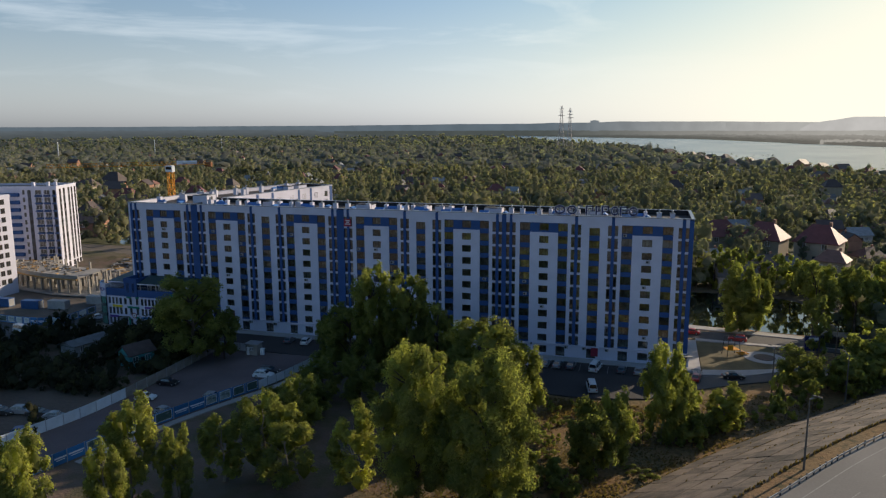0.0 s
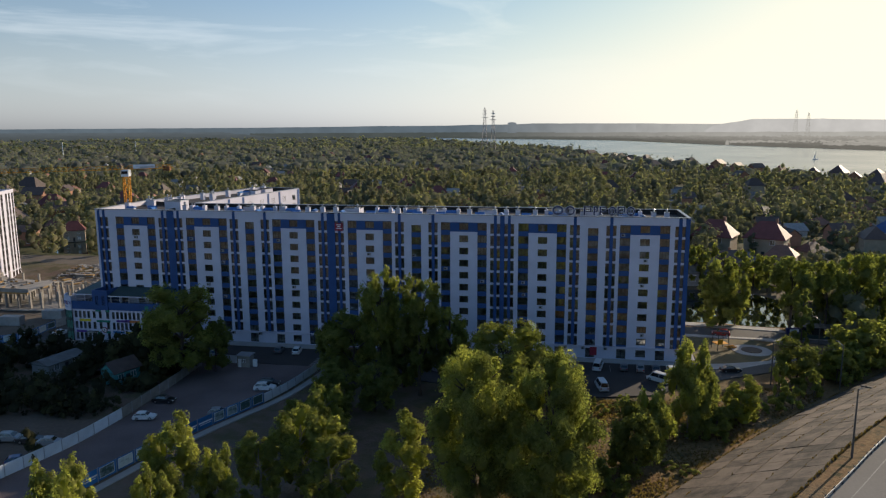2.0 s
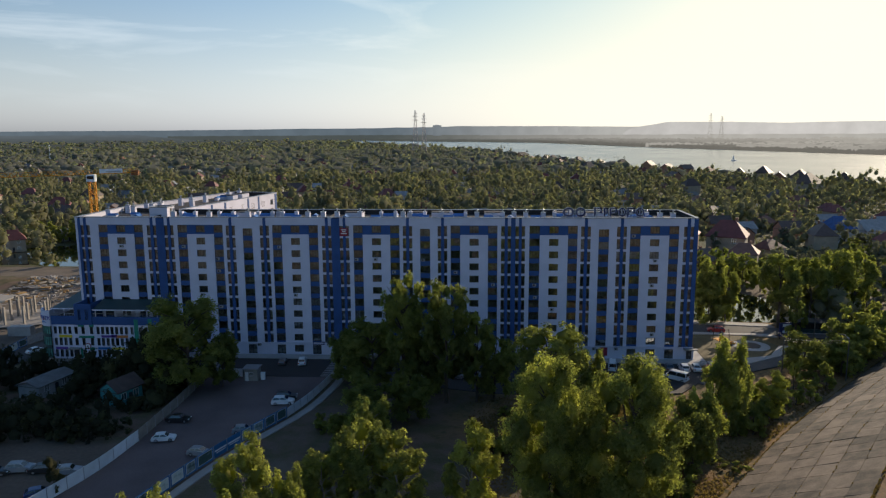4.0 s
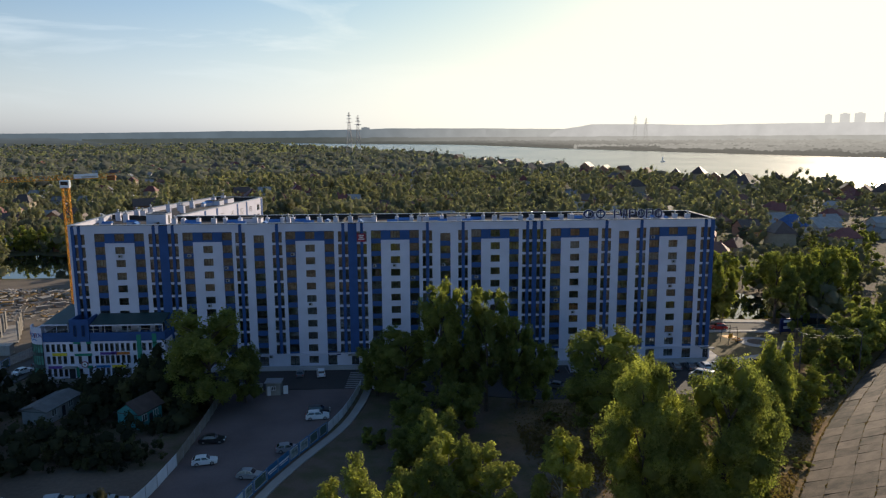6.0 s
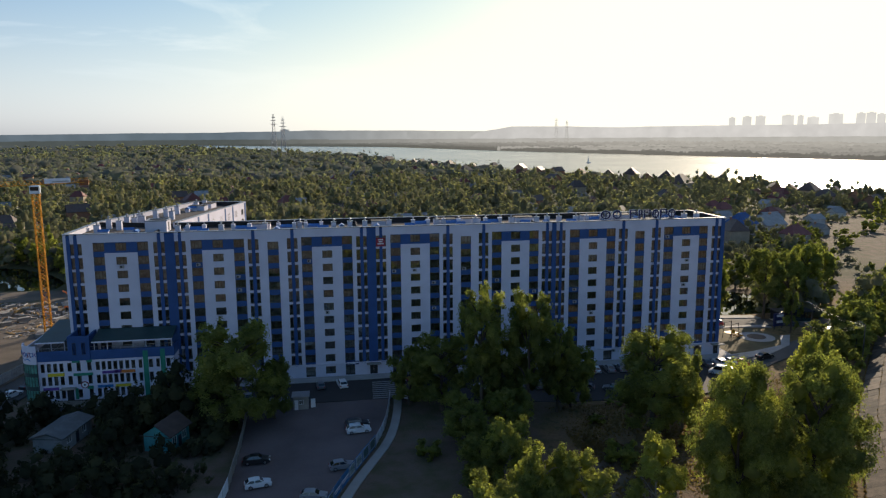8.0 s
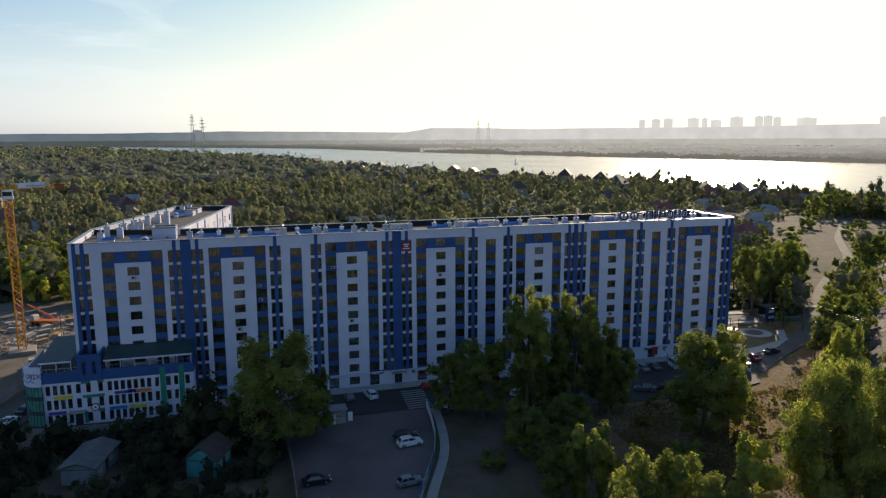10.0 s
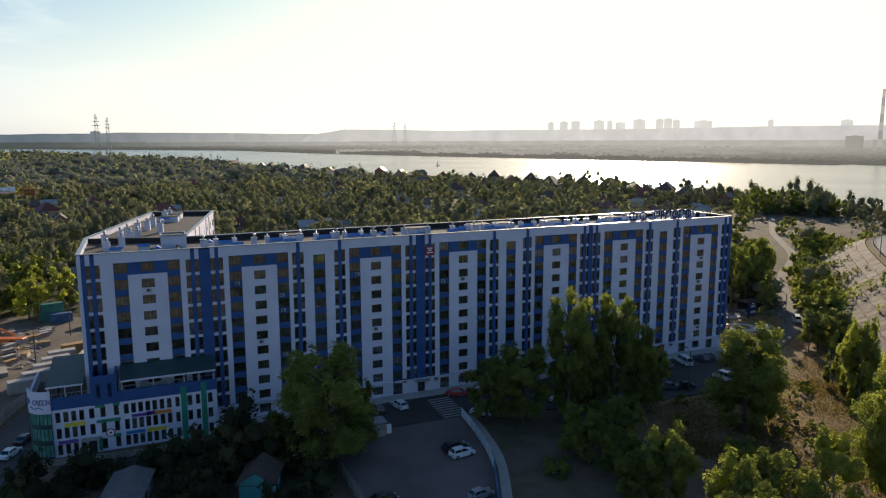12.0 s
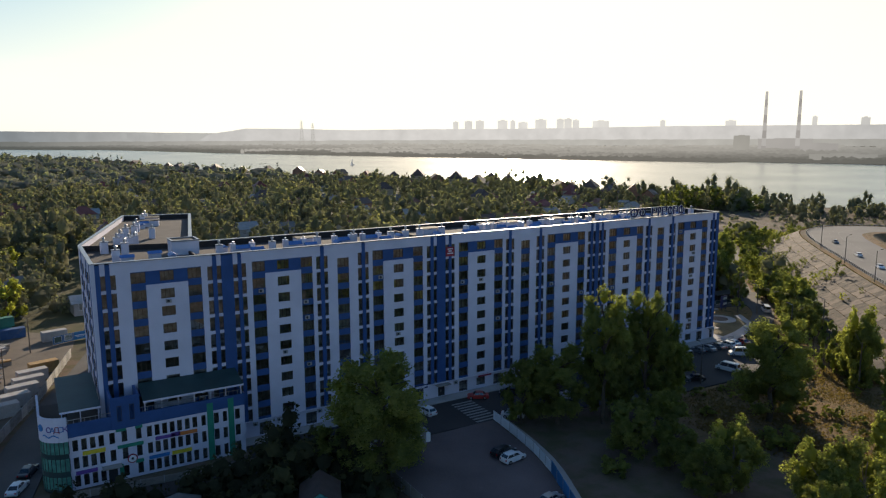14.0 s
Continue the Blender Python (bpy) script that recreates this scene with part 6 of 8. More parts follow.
def build_site():
    t = thing("unfinished_building", "unfinished concrete frame of a new building with columns and slabs", "building site")
    arc = [(-84, 40), (-78, 31), (-64, 24), (-48, 21), (-36, 21.5), (-27, 25)]
    line = smooth_line(arc, 3.4)
    m = len(line)
    part("slab", MB().prism(line[:m - 3] + offset(line, 15)[:m - 3][::-1], 5.6, 5.95), CONC_NEW, t, "cast concrete deck")
    part("ground_slab", MB().prism(offset(line, -2) + offset(line, 18)[::-1], 0.3, 0.6), CONC_NEW, t)
    col = MB().box(-0.22, 0.22, -0.35, 0.35, 0.6, 5.6).mesh("column", CONC_NEW)
    for d in (0.6, 5.4, 10.4, 14.6):
        for p in offset(line, d):
            part("column", col, None, t, at=pose(p[0], p[1], 0))
    wood = mat("formwork_timber", (0.34, 0.21, 0.08), 0.8, 0.3, 1.0, 10, 0.1)
    part("formwork", MB().prism(offset(line, -0.5)[:m - 3] + offset(line, 0.5)[:m - 3][::-1], 5.2, 5.58), wood, t, "yellow formwork beams")
    for i, p in enumerate(offset(line, 9)[2::3]):
        part("starter_bars", MB().box(p[0] - 0.2, p[0] + 0.2, p[1] - 0.2, p[1] + 0.2, 5.95, 7.0), BRICKY, t)
    crown = offset(line, 14)[1:m - 4:2]
    for p in crown:
        part("upper_column", MB().box(p[0] - 0.2, p[0] + 0.2, p[1] - 0.3, p[1] + 0.3, 5.95, 8.4), CONC_NEW, t)
    part("edge_upstand", MB().prism(offset(line, 0.1)[:m - 3] + offset(line, 0.4)[:m - 3][::-1], 5.95, 6.7), CONC_NEW, t, "rough concrete upstand")
    litter, lr = MB(), random.Random(15)
    for _ in range(150):
        i = lr.randrange(0, m - 5)
        q = offset(line, lr.uniform(1, 13))[i]
        a, l, w2 = lr.uniform(0, 3.1), lr.uniform(0.6, 3.0), lr.uniform(0.1, 0.6)
        ca, sa = math.cos(a), math.sin(a)
        litter.prism([(q[0] + ca * u * l - sa * v * w2, q[1] + sa * u * l + ca * v * w2) for u, v in ((-.5, -.5), (.5, -.5), (.5, .5), (-.5, .5))], 5.94, 5.95 + lr.uniform(0.1, 0.7), lr.choice((0, 0, 1)))
    tagged(part("deck_litter", litter, [CONC_NEW, wood], t, "boards and formwork lying on the deck"), kind="stuff")
    rust = mat("container_red", (0.28, 0.06, 0.04), 0.7, 0.3, 0.6, 8, 0.1)
    grn = mat("container_green", (0.03, 0.16, 0.12), 0.7, 0.3, 0.6, 8, 0.1)
    blu = mat("container_blue", (0.03, 0.09, 0.22), 0.7, 0.3, 0.6, 8, 0.1)
    pale = mat("cabin_pale", (0.36, 0.34, 0.32), 0.7, 0.25, 0.6, 8, 0.1)
    rng = random.Random(5)
    for x, y, z, ang, m, label in ((-17, 104, 0, 12, rust, "rust-red freight container on the sand"), (-16, 100, 0, 10, grn, "green freight container on the sand"), (-15.5, 101, 2.6, 12, grn, "green freight container stacked on another"), (-13, 98, 0, 10, blu, "blue freight container on the sand"),
                                   (-3.4, 90, 0, 12, pale, "white site cabin on trodden sand"), (-6.8, 61.2, 0, 14, wood, "brown site cabin beside the concrete fence"), (-9.2, 55.7, 0, 14, pale, "long pale site cabin beside the concrete fence"), (-10.0, 50.6, 0, 14, pale, "grey site cabin beside the concrete fence"), (-11.2, 45.6, 0, 14, pale, "grey site cabin beside the concrete fence"), (-12.8, 40.2, 0, 14, pale, "grey site cabin beside the concrete fence"), (-14.8, 34.7, 0, 14, pale, "grey site cabin beside the concrete fence"),
                                   (-33, 6, 0, 5, pale, "white site cabin by the fence"), (-41, 4, 0, 4, blu, "blue site cabin by the fence"), (-52, 4, 0, 2, blu, "blue site cabin by the fence"), (-26, 14, 0, 5, pale, "grey site cabin on trodden sand")):
        c = thing("site_container", label, "container", "containers on the site", pose(x, y, z, 0, 0, ang))
        part("body", MB().chamfer(-3.0, 3.0, -1.2, 1.2, 0.05, 2.6, 0.05), m, c)
        part("door", MB().box(2.98, 3.03, -1.0, 1.0, 0.2, 2.4), METAL, c)
        for i in range(9):
            part("rib", MB().box(-2.8 + i * 0.66, -2.6 + i * 0.66, -1.24, -1.2, 0.2, 2.45), m, c)
    # stacks of material
    for i in range(30):
        x, y = rng.uniform(-62, -14), rng.uniform(50, 88)
        if math.hypot(x + 23, y - 49.6) < 5 or x > -20 + (y - 50) * 0.25:
            continue
        s = thing("material_stack", "stack of boards and blocks on the site sand", "building material", "stacks on the site", pose(x, y, 0, 0, 0, rng.uniform(0, 90)))
        for j in range(3):
            part("layer", MB().box(-1.6 + rng.uniform(-.2, .2), 1.6, -0.7, 0.7, 0.02 + j * 0.42, 0.38 + j * 0.42), rng.choice((wood, CONC_NEW, pale, CONC_NEW)), s)
    # loose boards, blocks and rubble trodden into the sand
    rb = MB()
    for i in range(620):
        x, y = rng.uniform(-66, -15), rng.uniform(47, 90)
        if x > -18 + (y - 50) * 0.3 or math.hypot(x + 23, y - 49.6) < 4.5:
            continue
        a, l, w, hh = rng.uniform(0, math.pi), rng.uniform(0.5, 3.2), rng.uniform(0.12, 0.5), rng.uniform(0.08, 0.4)
        ca, sa = math.cos(a), math.sin(a)
        z = 2.4 * math.exp(-(((x + 72) / 26) ** 2 + ((y - 78) / 10) ** 2))
        rb.prism([(x + ca * u * l - sa * v * w, y + sa * u * l + ca * v * w) for u, v in ((-.5, -.5), (.5, -.5), (.5, .5), (-.5, .5))], z - 0.2, z + hh, rng.choice((0, 0, 0, 2, 2, 1)))
    tagged(part("rubble", rb, [CONC_NEW, wood, pale], None, "loose boards and rubble on the building site"), category="rubble", kind="stuff")
    ex = thing("mobile_crane", "orange mobile crane lorry on the site", "crane lorry", at=pose(-24, 78, 0, 0, 0, 160))
    orange = mat("orange_machine", (0.55, 0.13, 0.02), 0.5, 0.2, 1, 8, 0.02)
    part("chassis", MB().chamfer(-4.5, 4.5, -1.25, 1.25, 0.7, 1.5, 0.1), orange, ex)
    part("cab", MB().chamfer(3.0, 4.6, -1.2, 1.2, 1.5, 2.9, 0.25), pale, ex)
    part("boom", MB().tube((-2, 0, 2.2), (5.5, 0, 6.0), 0.32, 0.25, 6), orange, ex)
    for x in (-3.2, -1.8, 2.2, 3.6):
        for s in (-1, 1):
            part("wheel", MB().tube((x, s * 1.0, 0.55), (x, s * 1.3, 0.55), 0.55, 0.55, 12), TYRE, ex)


build_site()


RUSTY = mat("ballast_orange", (0.20, 0.075, 0.025), 0.8, 0.4, 1.0, 8, 0.1)


def build_crane():
    c = thing("tower_crane", "tall yellow lattice tower crane", "tower crane", at=pose(-23.0, 49.6, 0, 0, 0, 12))
    h, w, n = 39.0, 0.85, 24
    mast = MB()
    for s, t in ((-1, -1), (1, -1), (1, 1), (-1, 1)):
        mast.tube((s * w, t * w, 0), (s * w, t * w, h), 0.17, 0.17, 4)
    step = h / n
    for i in range(n):
        z, sgn = i * step, 1 if i % 2 else -1
        for k in range(4):
            ca, cb = [((-1, -1), (1, -1)), ((1, -1), (1, 1)), ((1, 1), (-1, 1)), ((-1, 1), (-1, -1))][k]
            a, b = (ca, cb) if sgn > 0 else (cb, ca)
            mast.tube((a[0] * w, a[1] * w, z), (b[0] * w, b[1] * w, z + step), 0.09, 0.09, 4, caps=False)
            mast.tube((ca[0] * w, ca[1] * w, z), (cb[0] * w, cb[1] * w, z), 0.05, 0.05, 4, caps=False)
    part("mast", mast, YELLOW, c, "yellow lattice mast")
    part("base", MB().box(-3, 3, -3, 3, 0, 0.9), CONC_NEW, c)
    part("cab", MB().chamfer(-1.2, 1.2, -1.2, 1.2, h, h + 2.2, 0.2), FENCEW, c, "white driver's cab")
    part("cab_window", MB().box(-1.0, 1.0, -1.24, -1.2, h + 0.8, h + 1.8), CARGLASS, c)
    d = Vector((CJ[0] + 23.0, CJ[1] - 49.6, 0)).normalized()
    d = pose(0, 0, 0, 0, 0, -12).to_3x3() @ d
    side = Vector((-d.y, d.x, 0))
    z0, z1 = Vector((0, 0, h + 2.3)), Vector((0, 0, h + 3.5))

    def boom(a0, a1, bays, wide):
        mb = MB()
        for k in range(bays):
            a, b = d * (a0 + (a1 - a0) * k / bays), d * (a0 + (a1 - a0) * (k + 1) / bays)
            for s in (-wide, wide):
                mb.tube(a + side * s + z0, b + side * s + z0, 0.09, 0.09, 4, caps=False)
                mb.tube(a + side * s + z0, (a + b) / 2 + z1, 0.05, 0.05, 4, caps=False)
                mb.tube((a + b) / 2 + z1, b + side * s + z0, 0.05, 0.05, 4, caps=False)
            mb.tube((a + b) / 2 + z1, (a + b) / 2 + (b - a) * (1 if k < bays - 1 else 0.4) + z1, 0.07, 0.07, 4, caps=False)
        return mb
    part("counter_jib", boom(0, 14.5, 8, 0.7), YELLOW, c, "yellow lattice counter jib")
    part("jib", boom(0, -38, 24, 0.55), YELLOW, c, "slender yellow lattice jib")
    sg = MB()
    a, b = d * 2.2 - side * 0.85, d * 9.0 - side * 0.85
    sg.face([a + z0 + Vector((0, 0, 0.2)), b + z0 + Vector((0, 0, 0.2)), b + z1 + Vector((0, 0, 0.3)), a + z1 + Vector((0, 0, 0.3))])
    part("name_board", sg, FENCEW, c, "white board with grey bars of writing")
    a, b = d * 4.2 - side * 0.9, d * 8.6 - side * 0.9
    part("writing", MB().face([a + z0 + Vector((0, 0, 0.4)), b + z0 + Vector((0, 0, 0.4)), b + z0 + Vector((0, 0, 0.8)), a + z0 + Vector((0, 0, 0.8))]), METAL, c)
    e = d * 13
    part("counterweight", MB().box(e.x - 1.1, e.x + 1.1, e.y - 0.8, e.y + 0.8, h + 1.5, h + 3.0), RUSTY, c, "orange ballast block")


CJ = (-13.5, 58.0)
build_crane()


def lattice_mast(x, y, h, base, label, material=None, stout=1.0):
    t = thing("lattice_mast", label, "power mast", "river masts", pose(x, y, 0))
    mb = MB()
    n = 16
    wd = lambda f: base * (1 - f) ** 1.3 + 1.4
    for i in range(n):
        f0, f1 = i / n, (i + 1) / n
        for k in range(4):
            cs = ((-1, -1), (1, -1), (1, 1), (-1, 1))
            p, q = cs[k], cs[(k + 1) % 4]
            a0, a1, b0, b1 = [Vector((c[0] * wd(f), c[1] * wd(f), f * h)) for c, f in ((p, f0), (p, f1), (q, f0), (q, f1))]
            mb.tube(a0, a1, 0.36 * stout, 0.32 * stout, 4, caps=False)
            mb.tube(a0, b1, 0.18 * stout, 0.18 * stout, 4, caps=False)
            mb.tube(b0, a1, 0.18 * stout, 0.18 * stout, 4, caps=False)
            mb.tube(a1, b1, 0.18 * stout, 0.18 * stout, 4, caps=False)
    part("tower", mb, material or MASTM, t, "red and white lattice tower")
    for f, w in ((0.78, 8), (0.86, 6.5), (0.93, 5)):
        part("cross_arm", MB().prism([(-w, -0.3), (0, -0.5), (w, -0.3), (w, 0.3), (0, 0.5), (-w, 0.3)], [h * f, h * f - 1.2 * stout, h * f, h * f, h * f - 1.2 * stout, h * f], h * f + 0.5), material or MASTM, t)


MASTM = mat("mast_paint", (0.42, 0.38, 0.37), 0.6, 0.3, 0.1, 4, 0.0)
lattice_mast(-64, 1538, 103, 7, "tall lattice power mast by the river")
lattice_mast(-42, 1517, 96, 5.5, "tall lattice power mast by the river")


# ---- trees ----
def leaves(rng, pts, out, size, tint, flat_up=0.3, firm=0.62):
    """Leaf sprays of about that size at pts, one triangle each, turned roughly outwards and shaded as their bough."""
    n = len(pts)
    nrm = out + rng.normal(0, 0.6, (n, 3)) + np.array([0, 0, flat_up])
    nrm *= np.sign(np.sum(nrm * out, axis=1, keepdims=True) + 1e-6)
    nrm /= np.linalg.norm(nrm, axis=1, keepdims=True) + 1e-9
    u = np.cross(nrm, rng.normal(0, 1, (n, 3)))
    u /= np.linalg.norm(u, axis=1, keepdims=True) + 1e-9
    w = np.cross(nrm, u)
    s = size * rng.uniform(0.6, 1.35, (n, 1))
    q = np.stack([pts - u * s * 0.6 - w * s * 0.3, pts + u * s * 0.6 - w * s * 0.3, pts + w * s * 0.62], 1)
    shade = firm * out + (1 - firm) * nrm
    shade /= np.linalg.norm(shade, axis=1, keepdims=True) + 1e-9
    return q.reshape(-1, 3), np.repeat(tint, 3), np.repeat(shade, 3, axis=0)


def trunk_mesh(seed, h, r, low, trunk_r, limbs=7, white=False):
    rng = random.Random(seed)
    mb = MB()
    p, k = Vector((0, 0, -0.3)), 6
    top = h * 0.8
    nodes = []
    for i in range(k):
        q = Vector((rng.uniform(-0.05, 0.05) * r, rng.uniform(-0.05, 0.05) * r, top * (i + 1) / k))
        mb.tube(p, q, trunk_r * (1 - i / k) + 0.04, trunk_r * (1 - (i + 1) / k) + 0.04, 7, caps=False)
        nodes.append(q)
        p = q
    for j in range(limbs):
        s = nodes[rng.randrange(1, k - 1)]
        a = rng.uniform(0, 2 * math.pi)
        e = s + Vector((math.cos(a) * r * rng.uniform(0.4, 0.75), math.sin(a) * r * rng.uniform(0.4, 0.75), h * rng.uniform(0.1, 0.25)))
        m = s.lerp(e, 0.5) + Vector((0, 0, h * 0.03))
        mb.tube(s, m, trunk_r * 0.4, trunk_r * 0.28, 5, caps=False).tube(m, e, trunk_r * 0.28, 0.03, 5, caps=False)
    return mb


TREES = {}


def ball(level):
    bm = bmesh.new()
    bmesh.ops.create_icosphere(bm, subdivisions=level, radius=1.0)
    bm.verts.ensure_lookup_table()
    u = np.array([v.co[:] for v in bm.verts])
    f = np.array([[v.index for v in q.verts] for q in bm.faces])
    bm.free()
    return u / np.linalg.norm(u, axis=1, keepdims=True), f


BALL = {k: ball(k) for k in (1, 2, 3)}
ENVELOPE = {"round": lambda f: math.sin(math.pi * (0.16 + 0.72 * f)) ** 0.7, "poplar": lambda f: (1 - f ** 2.2) * (0.45 + 0.55 * min(1, f * 4)),
            "column": lambda f: 0.6 + 0.4 * math.sin(math.pi * (0.1 + 0.72 * f)), "young": lambda f: 0.35 + 0.65 * math.sin(math.pi * (0.16 + 0.72 * f))}
STRETCH = {"round": 0.95, "poplar": 1.5, "column": 1.35, "young": 1.5}


def bough_crown(seed, h, r, low, boughs, n, size, shape, tint, tufts=11, swell=(0.24, 0.42), core=1, firm=0.5, hang=(0.6, 1.12), bulk=0.66, spread=(0.42, 0.78), depth=(0.35, 1.3)):
    """A crown of separate boughs: each a dark inner leaf mass hung with tufts of leaf sprays on its outer side."""
    rng = np.random.default_rng(seed)
    P, O, T, CV, CT, CN = [], [], [], [], [], []
    lumps = []
    tall = STRETCH[shape]
    for k in range(boughs):
        f = min(1.0, max(0.0, (k + 0.5) / boughs + rng.normal(0, 0.05)))
        e = ENVELOPE[shape](f)
        a = k * 2.39996 + rng.normal(0, 0.4)
        d = r * e * rng.uniform(*spread)
        c = np.array([d * math.cos(a), d * math.sin(a), h * (low + 0.05 + (0.86 - low) * f)])
        R = r * rng.uniform(*swell) * (0.55 + 0.45 * e)
        shift = rng.uniform(-0.09, 0.11)
        lumps.append(R)
        for _ in range(tufts):
            v = rng.normal(0, 1, 3) + 0.55 * np.array([math.cos(a), math.sin(a), 0.9])
            v /= np.linalg.norm(v)
            tc, tr = c + v * R * rng.uniform(*hang) * np.array([1, 1, tall]), R * rng.uniform(0.26, 0.5)
            m = max(2, int(n / (boughs * tufts) * (tr / (0.38 * r * 0.5 * (swell[0] + swell[1]) * 0.85)) ** 2))
            w = rng.normal(0, 1, (m, 3))
            w /= np.linalg.norm(w, axis=1, keepdims=True)
            w[:, 2] = np.where(w[:, 2] < -0.5, -w[:, 2], w[:, 2])
            P.append(tc + w * tr * rng.uniform(*depth, (m, 1)) * np.array([1, 1, 0.6 + 0.5 * tall]))
            O.append(0.6 * w + 0.4 * v)
            T.append(np.full(m, tint + shift + rng.uniform(-0.06, 0.06)) + rng.uniform(-0.05, 0.05, m))
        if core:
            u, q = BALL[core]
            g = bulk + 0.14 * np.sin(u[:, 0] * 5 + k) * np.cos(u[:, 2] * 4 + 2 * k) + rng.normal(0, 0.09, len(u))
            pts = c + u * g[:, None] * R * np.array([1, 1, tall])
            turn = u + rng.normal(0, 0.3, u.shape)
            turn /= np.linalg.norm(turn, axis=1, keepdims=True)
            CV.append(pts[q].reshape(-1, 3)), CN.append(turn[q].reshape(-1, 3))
            # the shade inside the crown is put into the core's lower tint
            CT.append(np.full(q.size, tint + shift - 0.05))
    out = np.concatenate(O)
    out /= np.linalg.norm(out, axis=1, keepdims=True) + 1e-9
    v, t, nr = leaves(rng, np.concatenate(P), out, size, np.concatenate(T), firm=firm)
    if core:
        v, t, nr = np.concatenate([v] + CV), np.concatenate([t] + CT), np.concatenate([nr] + CN)
    return v, t, nr


def tree_kind(key, seed, h, r, low, boughs, n, size, shape, tint, trunk_r, label, category="tree", limbs=7, tufts=11, bark=None):
    v, t, nr = bough_crown(seed, h, r, low, boughs, n, size, shape, tint, tufts)
    f = np.arange(len(v)).reshape(-1, 3)
    reach, top = np.percentile(np.hypot(v[:, 0], v[:, 1]), 97), np.percentile(v[:, 2], 99.8)
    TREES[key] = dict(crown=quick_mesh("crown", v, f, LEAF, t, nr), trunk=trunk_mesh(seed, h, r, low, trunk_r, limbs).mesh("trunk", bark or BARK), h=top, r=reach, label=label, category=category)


def plant(key, x, y, h, r=None, ang=0.0, z=0.0, label="", group="trees"):
    k = TREES[key]
    sz = h / k["h"]
    sr = (r / k["r"]) if r else sz
    t = thing("bush" if k["category"] == "bush" else "tree", label or k["label"], k["category"], group, pose(x, y, z, 0, 0, ang) @ Matrix.Diagonal((sr, sr, sz, 1)))
    part("trunk", k["trunk"], None, t)
    part("crown", k["crown"], None, t)
    return t


PALE_BARK = mat("pale_bark", (0.26, 0.22, 0.17), 0.95, 0.4, 1.2, 9, 0.4)
tree_kind("big", 1, 24, 8.0, 0.08, 34, 34000, 0.27, "round", 0.21, 0.55, "large broad tree with yellow-green autumn leaves", limbs=12)
tree_kind("big2", 2, 22, 7.2, 0.08, 28, 21000, 0.30, "round", 0.19, 0.5, "large broad leafy tree in dusty green", limbs=12)
tree_kind("high", 31, 20, 6.0, 0.28, 22, 11000, 0.38, "round", 0.28, 0.45, "tall broad tree with a bare lower trunk", limbs=12)
tree_kind("poplar", 3, 25, 5.8, 0.14, 30, 21000, 0.28, "column", 0.17, 0.5, "tall dark poplar with a ragged crown", limbs=14)
tree_kind("young", 4, 13, 3.6, 0.06, 20, 12500, 0.22, "young", 0.30, 0.18, "young tree with bright yellow-green leaves", bark=PALE_BARK)
tree_kind("young2", 5, 13, 4.0, 0.06, 22, 12500, 0.23, "young", 0.26, 0.2, "young tree with green leaves turning yellow", bark=PALE_BARK)
tree_kind("shade", 6, 12, 5.2, 0.04, 20, 8000, 0.33, "round", 0.13, 0.25, "broad dark green tree")
tree_kind("bush", 7, 4, 2.8, 0, 10, 2800, 0.24, "round", 0.2, 0.08, "ragged green bush on dry ground", "bush", 4, 7)
tree_kind("scrub", 17, 5, 3.2, 0, 7, 900, 0.42, "round", 0.22, 0.1, "scrubby dark green tree in the shade", limbs=4, tufts=6)
tree_kind("low_bush", 18, 3, 2.4, 0, 5, 560, 0.36, "round", 0.26, 0.06, "low ragged bush on dry ground", "bush", 3, 5)
tree_kind("yellow", 27, 12, 4.8, 0.04, 12, 2600, 0.5, "round", 0.50, 0.25, "leafy tree turned bright autumn yellow", limbs=4)
tree_kind("mid", 8, 12, 4.8, 0.04, 12, 900, 0.76, "round", 0.27, 0.25, "leafy garden tree behind the block", limbs=4, tufts=7)
tree_kind("mid2", 9, 14, 4.6, 0.04, 12, 900, 0.76, "young", 0.32, 0.25, "yellow-green garden tree behind the block", limbs=4, tufts=7)
tree_kind("mid3", 10, 13, 5.4, 0.03, 12, 900, 0.76, "round", 0.19, 0.25, "dark green garden tree behind the block", limbs=4, tufts=7)
tree_kind("mid4", 21, 18, 4.0, 0.03, 12, 900, 0.76, "poplar", 0.14, 0.25, "tall slender poplar behind the block", limbs=4, tufts=7)

